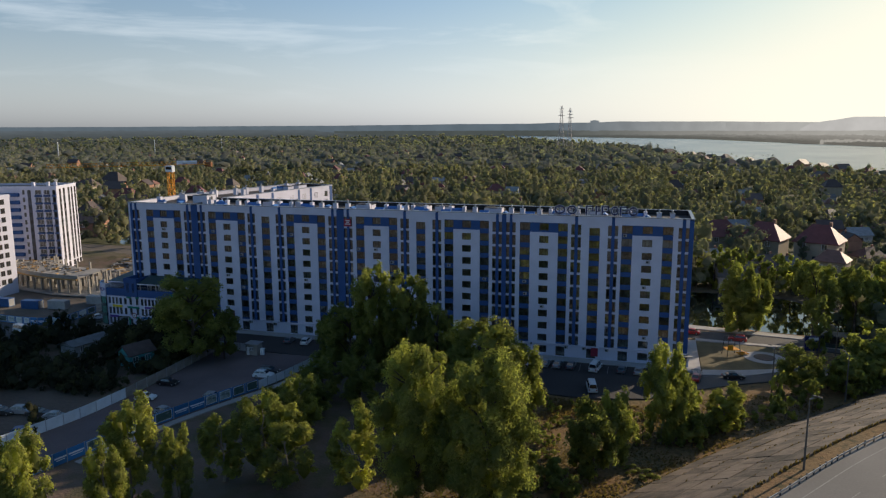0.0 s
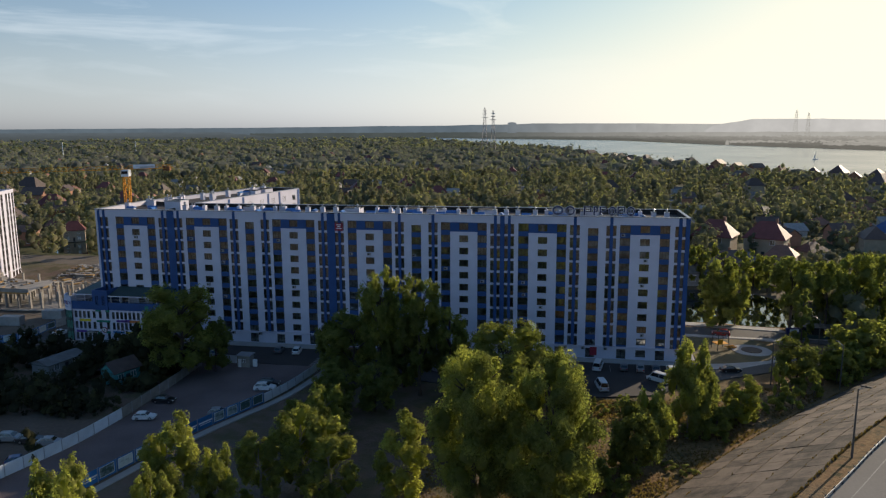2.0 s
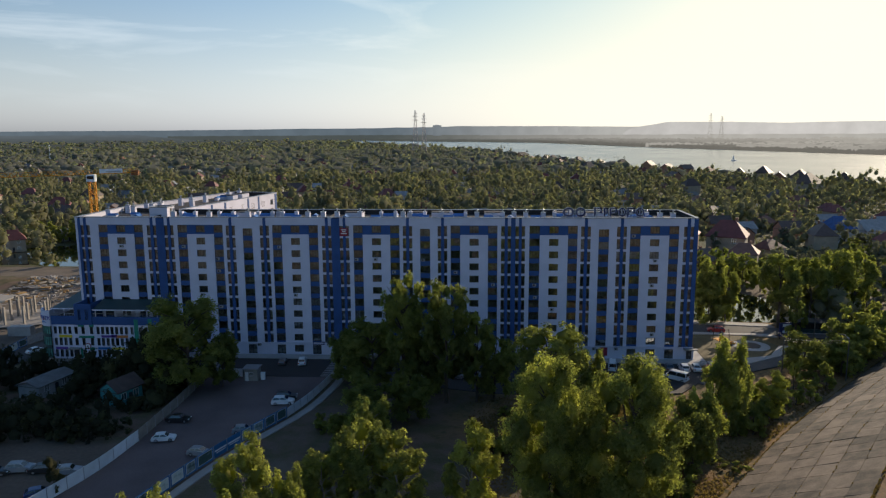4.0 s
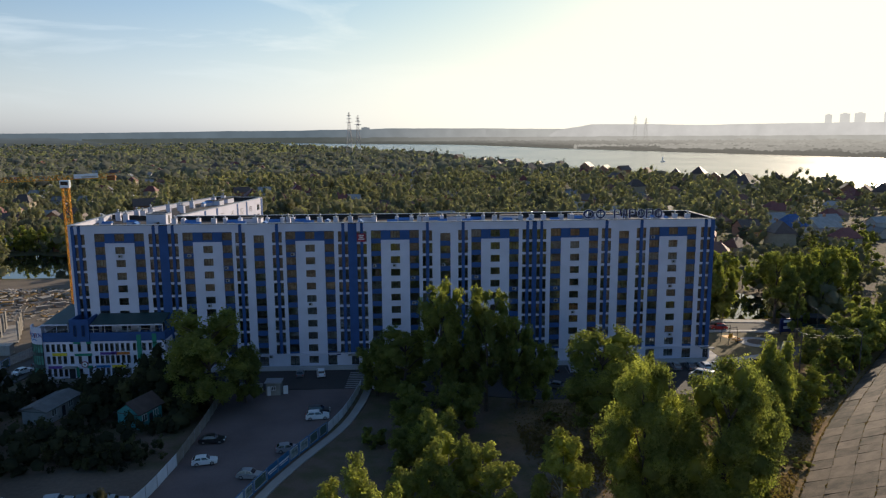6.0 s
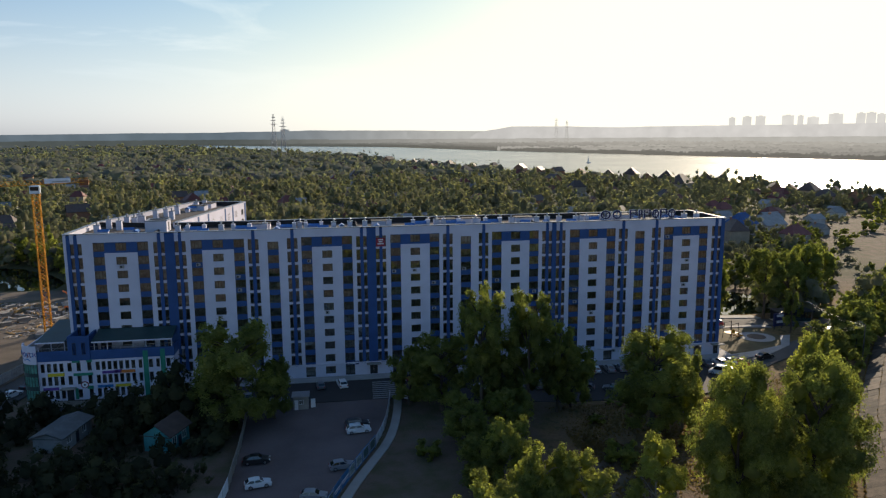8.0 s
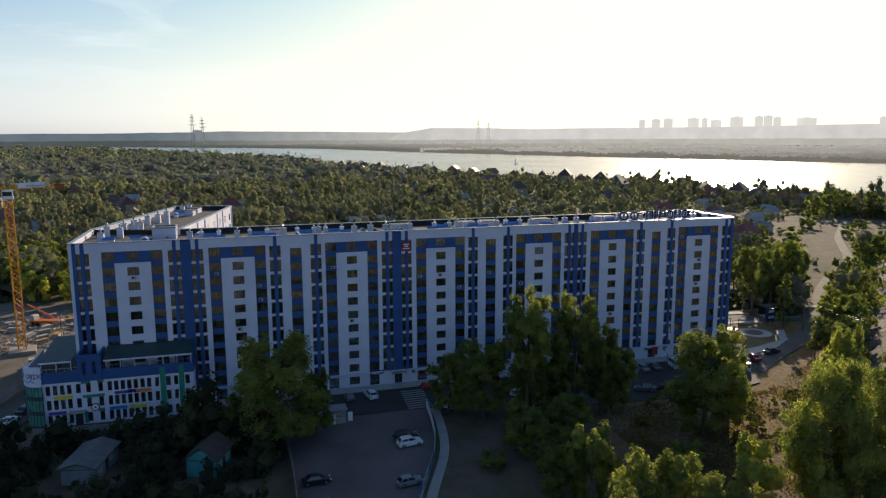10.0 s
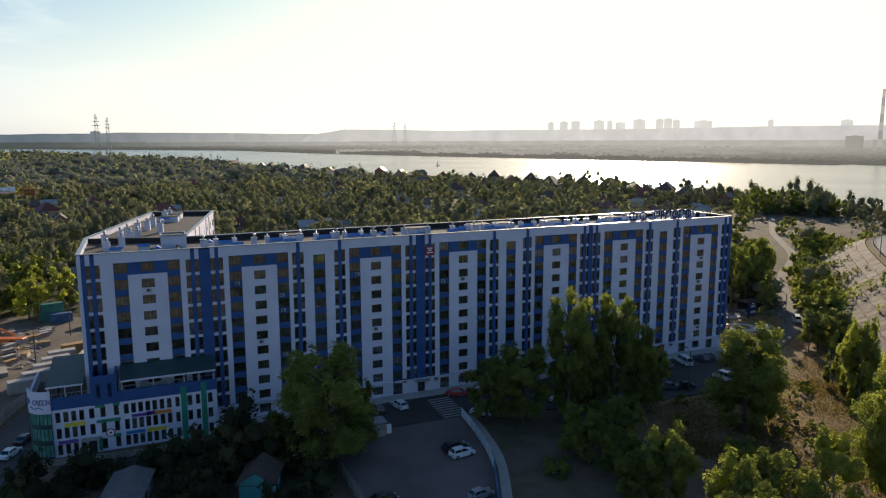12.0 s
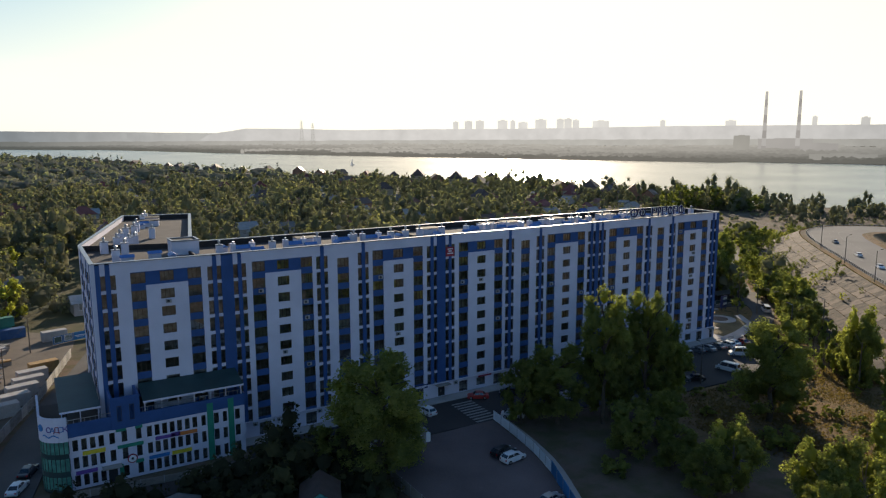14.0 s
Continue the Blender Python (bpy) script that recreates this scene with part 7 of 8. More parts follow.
for key, x, y, h, r, ang in (("poplar", 82.7, -27.5, 25.6, 4.6, 0), ("poplar", 91.3, -29.4, 24.8, 4.6, 100), ("poplar", 97.4, -28.5, 18.5, 3.4, 200), ("big2", 75.4, -23, 15.4, 5.8, 20), ("shade", 69.5, -19.5, 13, 4.6, 140), ("shade", 87, -25, 15, 6, 250), ("shade", 101, -26.5, 14, 4.4, 90),
                             ("big2", 36.9, -25.7, 20.6, 8.0, 60), ("shade", 43.0, -22.5, 12.5, 3.8, 200), ("shade", 30.5, -22, 9, 3.6, 10), ("yellow", -22, 104, 13, 5, 0), ("yellow", -14, 112, 14, 5.4, 90), ("yellow", -34, 110, 11, 4.6, 200),
                             ("big", 107.8, -73.5, 24.6, 6.2, 0), ("big", 118.4, -74.6, 24.4, 7.0, 130), ("big2", 113.4, -69.5, 16, 4.6, 40),
                             ("big2", 110.4, -43.0, 20.2, 7.2, 200), ("young2", 117.6, -40.5, 15, 4.0, 0),
                             ("young", 68.7, -85.4, 17.2, 3.9, 0), ("young2", 74.1, -82.5, 12.0, 2.8, 70), ("young2", 70.6, -92.6, 13.5, 2.8, 150), ("young2", 64.3, -100.0, 17.8, 4.0, 220), ("young", 59.8, -98.0, 14.0, 3.4, 40), ("young2", 81.5, -70.9, 13.4, 4.6, 0), ("young", 86.8, -73.5, 13.0, 4.2, 120), ("young", 76.5, -74.5, 10.8, 3.6, 210), ("young", 97.2, -71.7, 13.4, 3.9, 45),
                             ("young2", 142.0, -42.3, 18.0, 4.0, 0), ("young2", 144.2, -39.6, 13.5, 3.2, 90), ("shade", 131.6, -58.0, 12.6, 4.4, 0), ("young2", 134.6, -53.5, 13.0, 3.3, 60), ("young", 152.8, -34.2, 8.9, 3.4, 0), ("bush", 149.0, -36.5, 5.4, 3.2, 0), ("bush", 147.0, -42.0, 4.4, 2.8, 50), ("bush", 155.0, -30.5, 3.6, 2.6, 50),
                             ("shade", 169.6, -10.2, 9.8, 5.4, 0), ("bush", 175.6, -6.0, 4.5, 3.0, 40), ("shade", 183.5, 1.0, 9.5, 4.6, 70), ("high", 180.0, 30.0, 20.5, 5.4, 0), ("high", 190, 34, 19, 5.0, 50), ("young2", 162.3, 34.4, 18.8, 4.8, 0), ("young2", 167.2, 34.8, 15, 3.6, 110), ("high", 199, 39, 20.5, 5.4, 110), ("high", 208, 46, 19, 5.4, 30),
                             ("shade", 77, -40, 9.5, 4.4, 0), ("shade", 84.5, -39, 10.0, 4.6, 100), ("young2", 80.6, -57.4, 11.6, 4.2, 30), ("shade", 76.2, -55.6, 8.6, 4.0, 75), ("shade", 79, -48, 8.5, 4.0, 10), ("bush", 70, -44, 3, 2.4, 0), ("bush", 101, -52, 4.0, 3, 0), ("bush", 124, -62, 4.5, 3.2, 0)):
    plant(key, x, y, h, r, ang)

# ---- houses ----
ROOFS = {n: mat("roof_" + n, c, 0.62, 0.3, 0.8, 12, 0.15, spec=0.3, rand=0.3) for n, c in dict(red=(0.17, 0.055, 0.048), brown=(0.10, 0.07, 0.06), grey=(0.26, 0.26, 0.26), rust=(0.21, 0.10, 0.07), blue=(0.035, 0.09, 0.24), slate=(0.16, 0.155, 0.15)).items()}
WALLS = {n: mat("wall_" + n, c, 0.9, 0.2, 0.6, 14, 0.1, rand=0.3) for n, c in dict(cream=(0.34, 0.28, 0.205), white=(0.46, 0.455, 0.44), teal=(0.08, 0.30, 0.30), brick=(0.33, 0.17, 0.11), grey=(0.36, 0.35, 0.34)).items()}
HOUSES = {}


def house_kind(key, w, d, h, rise, hip, roof, wall, label, plain=False):
    t = thing("house", label, "house", "houses")
    body = MB().box(-w / 2, w / 2, -d / 2, d / 2, -0.2, h)
    if not hip:
        body.prism([(-w / 2, 0), (-w / 2 + 0.01, -d / 2), (w / 2 - 0.01, -d / 2), (w / 2, 0), (w / 2 - 0.01, d / 2), (-w / 2 + 0.01, d / 2)], h, [h + rise - 0.35, h, h, h + rise - 0.35, h, h])
    part("wall", body, WALLS[wall], t)
    o, e, b = 0.5, (w * 0.5 - w * 0.18 if hip else 0), h - 0.05
    x0, x1, y0, y1 = -w / 2 - o, w / 2 + o, -d / 2 - o, d / 2 + o
    rx = w / 2 + o if not hip else w * 0.2
    mb = MB()
    top = h + rise
    for q in ([(x0, y0, b), (x1, y0, b), (rx, 0, top), (-rx, 0, top)], [(x1, y1, b), (x0, y1, b), (-rx, 0, top), (rx, 0, top)]):
        mb.face(q), mb.face([(p[0], p[1], p[2] - 0.15) for p in reversed(q)])
    if hip:
        mb.face([(x1, y0, b), (x1, y1, b), (rx, 0, top)]), mb.face([(x0, y1, b), (x0, y0, b), (-rx, 0, top)])
    for p, q in (((x0, y0), (x1, y0)), ((x1, y0), (x1, y1)), ((x1, y1), (x0, y1)), ((x0, y1), (x0, y0))):
        mb.face([(*p, b - 0.15), (*q, b - 0.15), (*q, b), (*p, b)])
    part("roof", mb, ROOFS[roof], t, roof + " pitched roof")
    if not plain and not key.startswith("H"):
        part("chimney", MB().box(w * 0.18, w * 0.18 + 0.7, 0.4, 1.1, h, top + 0.7), WALLS["brick"], t)
    win = window_kind(1.3, 1.4, 2, FRAMEW, GLASS_CLEAR)
    for k in range(0 if plain else 1 if h < 4 else 2):
        for x in (-w * 0.28, w * 0.22):
            put_window(win, t, pose(x, -d / 2 - 0.06, 1.7 + 2.9 * k))
    if not plain:
        part("door", MB().box(-0.45, 0.45, -d / 2 - 0.05, -d / 2, 0, 2.05), DARKMETAL, t)
        house_kind(key.upper() + "_FAR", w, d, h, rise, hip, roof, wall, label, True)
    t.matrix_basis = pose(0, 0, -300)
    HOUSES[key] = [t, False]


def put_house(key, x, y, ang, z=0.0, s=1.0):
    if math.hypot(x - 70, y + 140) > 420:
        key = key.upper() + "_FAR"          # too far off for its windows to show
    t, used = HOUSES[key]
    m = pose(x, y, z, 0, 0, ang) @ Matrix.Diagonal((s, s, s, 1))
    if used:
        copy_thing(t, m @ Matrix.Diagonal((1 / t.scale[0], 1 / t.scale[1], 1 / t.scale[2], 1)))
    else:
        t.matrix_basis = m
        HOUSES[key][1] = True


house_kind("a", 9, 8, 3.2, 3.0, False, "grey", "white", "small white house with a grey gable roof")
house_kind("b", 10, 9, 5.6, 4.2, True, "red", "cream", "two-storey cream house with a dark red hip roof")
house_kind("c", 11, 9, 5.8, 3.8, False, "brown", "brick", "two-storey brick house with a brown gable roof")
house_kind("d", 8, 7, 3.0, 2.6, False, "slate", "grey", "small grey house with a slate gable roof")
house_kind("e", 9, 8, 3.4, 3.2, True, "rust", "cream", "cream house with a rust-red hip roof")
house_kind("f", 10, 9, 5.4, 4.6, True, "blue", "white", "two-storey white house with a blue hip roof")
house_kind("g", 12, 10, 6.2, 5.2, True, "brown", "cream", "large cream villa with a steep brown hip roof")
house_kind("h", 7, 5, 2.6, 1.2, False, "grey", "grey", "low shed with a grey sheet roof")
house_kind("H2", 6, 5, 3.0, 2.0, False, "brown", "teal", "small turquoise gabled hut among dark scrub")
house_kind("H3", 9.4, 5.2, 2.7, 0.9, False, "slate", "grey", "long low grey shed with a shallow sheet roof")
HPOS = []


def settle():
    fixed = [("b", 168, 160, 20, 1.5), ("b", 185, 153, -25, 1.55), ("b", 205, 149, -25, 1.55), ("e", 222, 146, 30, 1.1), ("d", 167, 92, 12, 1.55), ("c", 178, 102, 20, 1.05), ("e", 206, 131, -25, 1.2), ("a", 162, 126, 20, 1.2), ("f", 270, 188, 15, 1.25), ("a", 290, 196, 15, 1.6), ("g", 368, 444, 40, 1.6), ("g", 233, 766, 35, 1.3), ("d", 186, 116, 15, 1.3), ("c", 222, 214, 5, 1.0), ("a", 182, 222, 10, 1.2),
             ("e", 80, 246, 10, 1.15), ("c", 44, 236, -20, 1.1), ("a", 98, 268, 5, 1.2), ("d", 118, 262, 5, 1.2), ("b", 150, 250, 25, 0.9), ("a", 200, 262, -5, 1.6), ("g", 232, 257, 40, 0.9), ("a", 312, 227, 10, 1.25), ("e", 340, 262, 20, 1.0), ("d", 168, 266, 0, 1.1),
             ("c", -135, 134, 30, 1.2), ("b", -120, 150, 35, 1.0), ("e", -160, 201, 20, 1.1), ("c", -175, 215, 30, 1.3), ("g", -190, 270, 20, 1.0), ("b", -95, 215, 30, 0.9), ("a", -68, 205, 10, 1.0), ("d", -30, 190, 0, 1.0), ("c", -150, 245, 20, 1.2), ("h", -64, 172, 10, 1.4),
             ("H3", 6.3, -26.2, 78, 1.0), ("H2", 25.0, -30.8, 69, 1.0), ("a", 289, 240, 10, 1.2), ("e", 253, 234, 20, 1.1), ("c", 249, 192, 10, 1.0), ("a", 234, 211, 15, 1.1), ("h", 31.5, 92, 10, 1.2), ("d", -14, 160, 20, 1.1), ("h", 8, 120, 5, 1.5), ("b", -198, 236, 8, 1.5), ("c", -88, 182, 15, 0.9), ("g", -308, 352, 5, 1.5), ("h", -112, 184, 20, 1.5), ("e", -226, 262, 12, 1.3), ("b", -180, 286, 20, 1.3), ("c", -262, 300, 10, 1.4), ("e", -150, 176, 25, 1.1)]
    for key, x, y, ang, s in fixed:
        HPOS.append((x, y))
        put_house(key, x, y, ang, 0, s)
    rng = random.Random(21)
    # villas above the river bank
    for i in range(36):
        f = i / 35
        j = 3.2 + f * 7.0
        a, b = Vector(NEAR_BANK[int(j)]), Vector(NEAR_BANK[int(j) + 1])
        p = a.lerp(b, j - int(j)) + Vector((-rng.uniform(20, 52), -rng.uniform(0, 20)))
        if p.y < 150 or p.x > 470 or any((p.x - x) ** 2 + (p.y - y) ** 2 < 18 ** 2 for x, y in HPOS):
            continue
        HPOS.append((p.x, p.y))
        put_house(rng.choice("gcbgce"), p.x, p.y, rng.uniform(20, 70), 0, rng.uniform(1.05, 1.5))
    near = 0
    for _ in range(2500):
        x, y = rng.uniform(215, 430), rng.uniform(125, 340)
        px, py = np.array([x]), np.array([y])
        if near >= 20 or any((x - a) ** 2 + (y - b) ** 2 < 17 ** 2 for a, b in HPOS) or near_line(px, py, NEAR_BANK)[0] < 35 or near_line(px, py, STREET)[0] < (42 if x > 250 else 12) or (y < 170 and x > 260) or inside(px, py, RIVER)[0]:
            continue
        near += 1
        HPOS.append((x, y))
        put_house(rng.choice("abdehbca"), x, y, rng.choice((15, 105)) + rng.uniform(-10, 10), 0, rng.uniform(0.75, 1.0))
    tries = 0
    while len(HPOS) < 370 and tries < 9000:
        tries += 1
        y = 100 + 1100 * rng.random() ** 1.5
        x = rng.uniform(-0.95 * (y + 150), 0.95 * (y + 150))
        if x > 480 or any((x - hx) ** 2 + (y - hy) ** 2 < (19 + y * 0.01) ** 2 for hx, hy in HPOS):
            continue
        px, py = np.array([x]), np.array([y])
        if inside(px, py, RIVER)[0] or near_line(px, py, NEAR_BANK)[0] < 25 or near_line(px, py, STREET)[0] < 14 or near_line(px, py, WEST_STREET)[0] < 14 or inside(px, py, POND)[0] or inside(px, py, CANAL)[0] or near_line(px, py, RAIL)[0] < 45 or (x > 190 and y < 150) or (-30 < x < 150 and y < 105):
            continue
        if (-130 < x < 12 and y < 122) or -60 < x < 150 and y < 215 and rng.random() < 0.75:
            continue
        HPOS.append((x, y))
        put_house(rng.choice("aabcddeeghhcb"), x, y, rng.choice((10, 100)) + rng.uniform(-15, 15), 0, rng.uniform(0.9, 1.25))


settle()

# ---- the gardens' trees, one by one near the block, then woods ----
KEEP_OUT = [[(-12, -8), (152, -8), (152, 37), (34, 37), (36, 76), (10, 78), (-14, 20)], POND, CANAL, RIVER, FORECOURT, LOT, LOT_WEST, [(-125, -16), (-16, -16), (-5, 55), (6, 98), (-20, 114), (-60, 113), (-130, 110)]]


NEAR_SIDE = NEAR_BANK + [(-6000, -3000), (-6000, 4900)]


def free(px, py, gap):
    ok = np.ones(px.shape, bool)
    for poly in KEEP_OUT:
        ok &= ~inside(px, py, poly)
    ok &= inside(px, py, NEAR_SIDE)
    ok &= near_line(px, py, STREET) > 4.6
    ok &= near_line(px, py, WEST_STREET) > 7
    ok &= near_line(px, py, PROMENADE) > 6
    ok &= near_line(px, py, RAIL) > 26
    ok &= (near_line(px, py, NEAR_BANK) > 46) | (py > 1150) | (np.sin(px * 0.21) * np.cos(py * 0.17) > 0.45)
    ok &= ~((px > 150) & (px < 176) & (py > -8) & (py < 24))
    # gardens stay open on the south side of the houses
    for dx, dy, g in ((0, 0, gap), (0, -7, gap * 0.6)):
        d = np.full(px.shape, 1e9)
        for x, y in HPOS:
            d = np.minimum(d, np.hypot(px - x - dx, py - y - dy))
        ok &= d > g
    return ok


def scatter(rng, n, r0, r1, a0, a1, gap, power=1.0):
    """Points round the camera's arc, between two distances and two bearings."""
    d = r0 + (r1 - r0) * rng.random(n) ** power
    a = np.radians(rng.uniform(a0, a1, n))
    px, py = 70 + d * np.sin(a), -140 + d * np.cos(a)
    ok = free(px, py, gap)
    return px[ok], py[ok]


MEADOW = [(262, 104), (282, 142), (318, 186), (340, 215), (400, 228), (425, 202), (400, 155), (345, 122), (300, 110)]


def garden_trees():
    rng = np.random.default_rng(8)
    px, py = scatter(rng, 3400, 170, 430, -56, 66, 7.5, 0.8)
    ok = (py > 36) | (px > 150)
    # open dry ground east of the street
    ok &= ~((px > 268) & (py < 275) & (rng.random(len(px)) < 0.55))
    ok &= ~((px > 245) & (near_line(px, py, STREET) < 48) & (near_line(px, py, RAIL) > 34) & (rng.random(len(px)) < 0.85))
    ok &= ~((px > 150) & (px < 240) & (py > 88) & (py < 225) & (rng.random(len(px)) < 0.3))
    ok &= ~inside(px, py, MEADOW)
    px, py = px[ok], py[ok]
    kept = []
    for x, y in zip(px, py):
        if all((x - a) ** 2 + (y - b) ** 2 > 5.1 ** 2 for a, b in kept):
            kept.append((x, y))
        if len(kept) >= 680:
            break
    kept.sort(key=lambda p: math.hypot(p[0] - 70, p[1] + 140))
    woods("garden_woods", 30, 0, 0, 0, 0, 0, 0, 12.0, 5.6, 350, 0.6, 8, "leafy garden trees behind the block", at=np.array(kept[30:]), level=1)
    for x, y in kept[:30]:
        key = ("mid", "mid2", "mid3", "mid", "mid3", "mid4")[rng.integers(0, 6)]
        s = rng.uniform(0.62, 1.12) * (0.8 if x > 200 and y < 200 else 1)
        plant(key, x, y, TREES[key]["h"] * s, TREES[key]["r"] * s * rng.uniform(0.9, 1.25), rng.uniform(0, 360))
    side = []
    for _ in range(2600):
        i = int(rng.integers(6, len(STREET) - 6))
        d = rng.uniform(4.8, 26) * (1 if rng.random() < 0.4 else -1)
        p = offset(STREET, d)[i]
        east = (p[0] - STREET[i][0]) > (p[1] - STREET[i][1])
        if p[0] < 178 or p[0] > (318 if east else 212) or near_line(np.array([p[0]]), np.array([p[1]]), RAIL)[0] < 24 or inside(np.array([p[0]]), np.array([p[1]]), POND)[0] or math.hypot(p[0] - 184, p[1] - 23) < 15 or math.hypot(p[0] - 176, p[1] - 12) < 12:
            continue
        if all(math.hypot(p[0] - a, p[1] - b) > 3.6 for a, b in side):
            side.append(p)
        if len(side) >= 140:
            break
    for k, (x, y) in enumerate(side):
        h = rng.uniform(4.5, 10.0)
        plant(("scrub", "mid2", "scrub", "mid")[k % 4], x, y, h, h * rng.uniform(0.38, 0.55), rng.uniform(0, 360), label="leafy green tree beside the street")
    # single round shrubs on the dry meadow, tall trees where it meets the river
    for key, x, y, h, rr in (("scrub", 352, 193, 9.5, 7.2), ("scrub", 342, 155, 6.5, 4.8), ("scrub", 371, 176, 6.0, 5.0), ("scrub", 318, 176, 3.5, 3.4), ("scrub", 303, 150, 8.0, 6.0), ("scrub", 292, 138, 5.5, 4.4), ("scrub", 385, 186, 4.2, 4.6), ("scrub", 333, 176, 2.6, 2.6), ("scrub", 320, 124, 5.5, 5.0), ("scrub", 345, 134, 6.0, 5.0)):
        plant(key, x, y, h, rr, rng.uniform(0, 360), label="round dark shrub on the dry meadow")
    thick = [(222, 72), (248, 88), (268, 118), (284, 146), (300, 170), (318, 188), (300, 200), (262, 160), (230, 112)]
    grown = []
    while len(grown) < 34:
        x, y = rng.uniform(222, 318), rng.uniform(72, 200)
        if inside(np.array([x]), np.array([y]), thick)[0] and near_line(np.array([x]), np.array([y]), STREET)[0] > 7 and all(math.hypot(x - a, y - b) > 5.5 for a, b in grown) and all(math.hypot(x - a, y - b) > 8.5 for a, b in HPOS):
            grown.append((x, y))
            h = rng.uniform(3.5, 7.5)
            plant(("scrub", "mid3", "scrub")[len(grown) % 3], x, y, h, h * rng.uniform(0.5, 0.72), rng.uniform(0, 360), label="dark green shrub at the meadow's edge")
    for x, y, h, rr in ((406, 234, 19, 6.4), (415, 229, 18, 6.0), (425, 219, 17.5, 5.6), (398, 240, 14, 5.5), (432, 208, 13, 6.0), (440, 197, 12, 6.5)):
        plant("mid3", x, y, h, rr, rng.uniform(0, 360), label="tall dark tree near the river")
    for k, (x, y) in enumerate(smooth_line([(-124, 168), (-98, 177), (-73, 167), (-55, 150), (-45, 134)], 6.5)):
        plant(("mid", "mid3", "mid2")[k % 3], x, y + rng.uniform(0, 3), rng.uniform(8, 12), rng.uniform(3.6, 5.0), rng.uniform(0, 360), label="leafy tree on the canal's bank")
    # a close row of tall trees on the far side of the pond
    bank = smooth_line([(106, 62), (114, 72), (135, 83), (160, 87), (184, 83), (197, 66), (201, 48)], 4.4)
    for k, (x, y) in enumerate(bank):
        plant(("mid4", "mid3", "mid", "mid3", "scrub")[k % 5], x + rng.uniform(-1, 1), y + rng.uniform(-1, 1.5), rng.uniform(10, 14.5), rng.uniform(3.6, 4.8), rng.uniform(0, 360), label="dark leafy tree on the pond's bank")
    for k in range(26):
        x, y = 140 + k * 2.2, rng.uniform(92, 99) - max(0, k - 20) * 1.8
        plant("scrub" if k % 3 else "mid3", x, y, rng.uniform(5, 8.5), rng.uniform(2.6, 3.8), rng.uniform(0, 360), label="scrubby dark green bank tree")
    for k in range(60):
        x, y = rng.uniform(-110, -14), rng.uniform(110, 200)
        if not inside(np.array([x]), np.array([y]), CANAL)[0] and not (y < 128 and x < -38):
            plant(("mid", "mid3", "mid2")[k % 3], x, y, rng.uniform(8, 14), rng.uniform(4, 6), rng.uniform(0, 360))
    # shrubs that have taken root on the slope
    rooted = []
    for k in range(620):
        i, d = int(rng.integers(38, len(RAIL) - 13)), 6 + 18 * rng.random() ** 0.5
        p = offset(RAIL, d)[i]
        if p[0] < 200 or (d < 18 and math.sin(i * 0.9) + 0.6 * math.sin(i * 0.37 + d * 0.5) < 0.3):
            continue
        rooted.append((p[0], p[1], max(0.0, (DECK - 0.1) * (1 - (d - 3.2) / 19.2)) - 0.2))
    woods("slope_scrub", 43, 0, 0, 0, 0, 0, 0, 3.4, 2.4, 200, 0.38, 6, "green and yellowing shrubs rooted in the concrete slope", at=np.array(rooted[:460]), material=LEAF, level=0)
    # thicket in the shade west of the parking lot
    spots = []
    while len(spots) < 210:
        x, y = rng.uniform(-24, 35), rng.uniform(-70, -15)
        if inside(np.array([x]), np.array([y]), LOT_WEST)[0] or ((x - 6.3) / 8) ** 2 + ((y + 31) / 13) ** 2 < 1 or ((x - 26) / 6.5) ** 2 + ((y + 35) / 10) ** 2 < 1 or y > -17.5 or abs(x + 14 - (y + 4) * 0.3) < 6:
            continue
        spots.append((x, y))
    woods("undergrowth", 36, 0, 0, 0, 0, 0, 0, 5.0, 3.0, 330, 0.3, 6, "dark scrub and small trees in the block's shade", at=np.array(spots), material=LEAF_SHADED, level=1)
    low = []
    while len(low) < 150:
        x, y = rng.uniform(-14, 36), rng.uniform(-62, -15)
        if not inside(np.array([x]), np.array([y]), LOT_WEST)[0] and math.hypot(x - 6.3, y + 26.2) > 6.2 and math.hypot(x - 25.0, y + 30.8) > 4.6 and x < 36.4:
            low.append((x, y))
    woods("low_thicket", 37, 0, 0, 0, 0, 0, 0, 2.0, 2.5, 170, 0.28, 4, "low dark bramble round the sheds", at=np.array(low), material=LEAF_SHADED, level=1)
    # bushes along the embankment's foot and the dry ground
    foot = offset(RAIL, 24)
    for i in range(18, len(foot) - 14):
        for _ in range(1 if i < 44 else 2):
            if rng.random() < 0.62:
                d = rng.uniform(0, 9)
                p = offset(RAIL, 24 + d)[i]
                if near_line(np.array([p[0]]), np.array([p[1]]), STREET)[0] > 6 and not (148 < p[0] < 178 and -14 < p[1] < 24):
                    plant("bush" if i < 40 else "low_bush" if rng.random() < 0.6 else "scrub", p[0], p[1], rng.uniform(2.0, 4.5) if i < 44 else rng.uniform(3, 8), rng.uniform(1.6, 3.2), rng.uniform(0, 360))
    for i in range(34):
        x, y = rng.uniform(100, 142), rng.uniform(-66, -26)
        if math.hypot(x - 109, y + 43) > 7 and y < -0.55 * (x - 100) - 8 + 20:
            plant("low_bush", x, y, rng.uniform(0.8, 2.2), rng.uniform(0.9, 2.0), rng.uniform(0, 360))



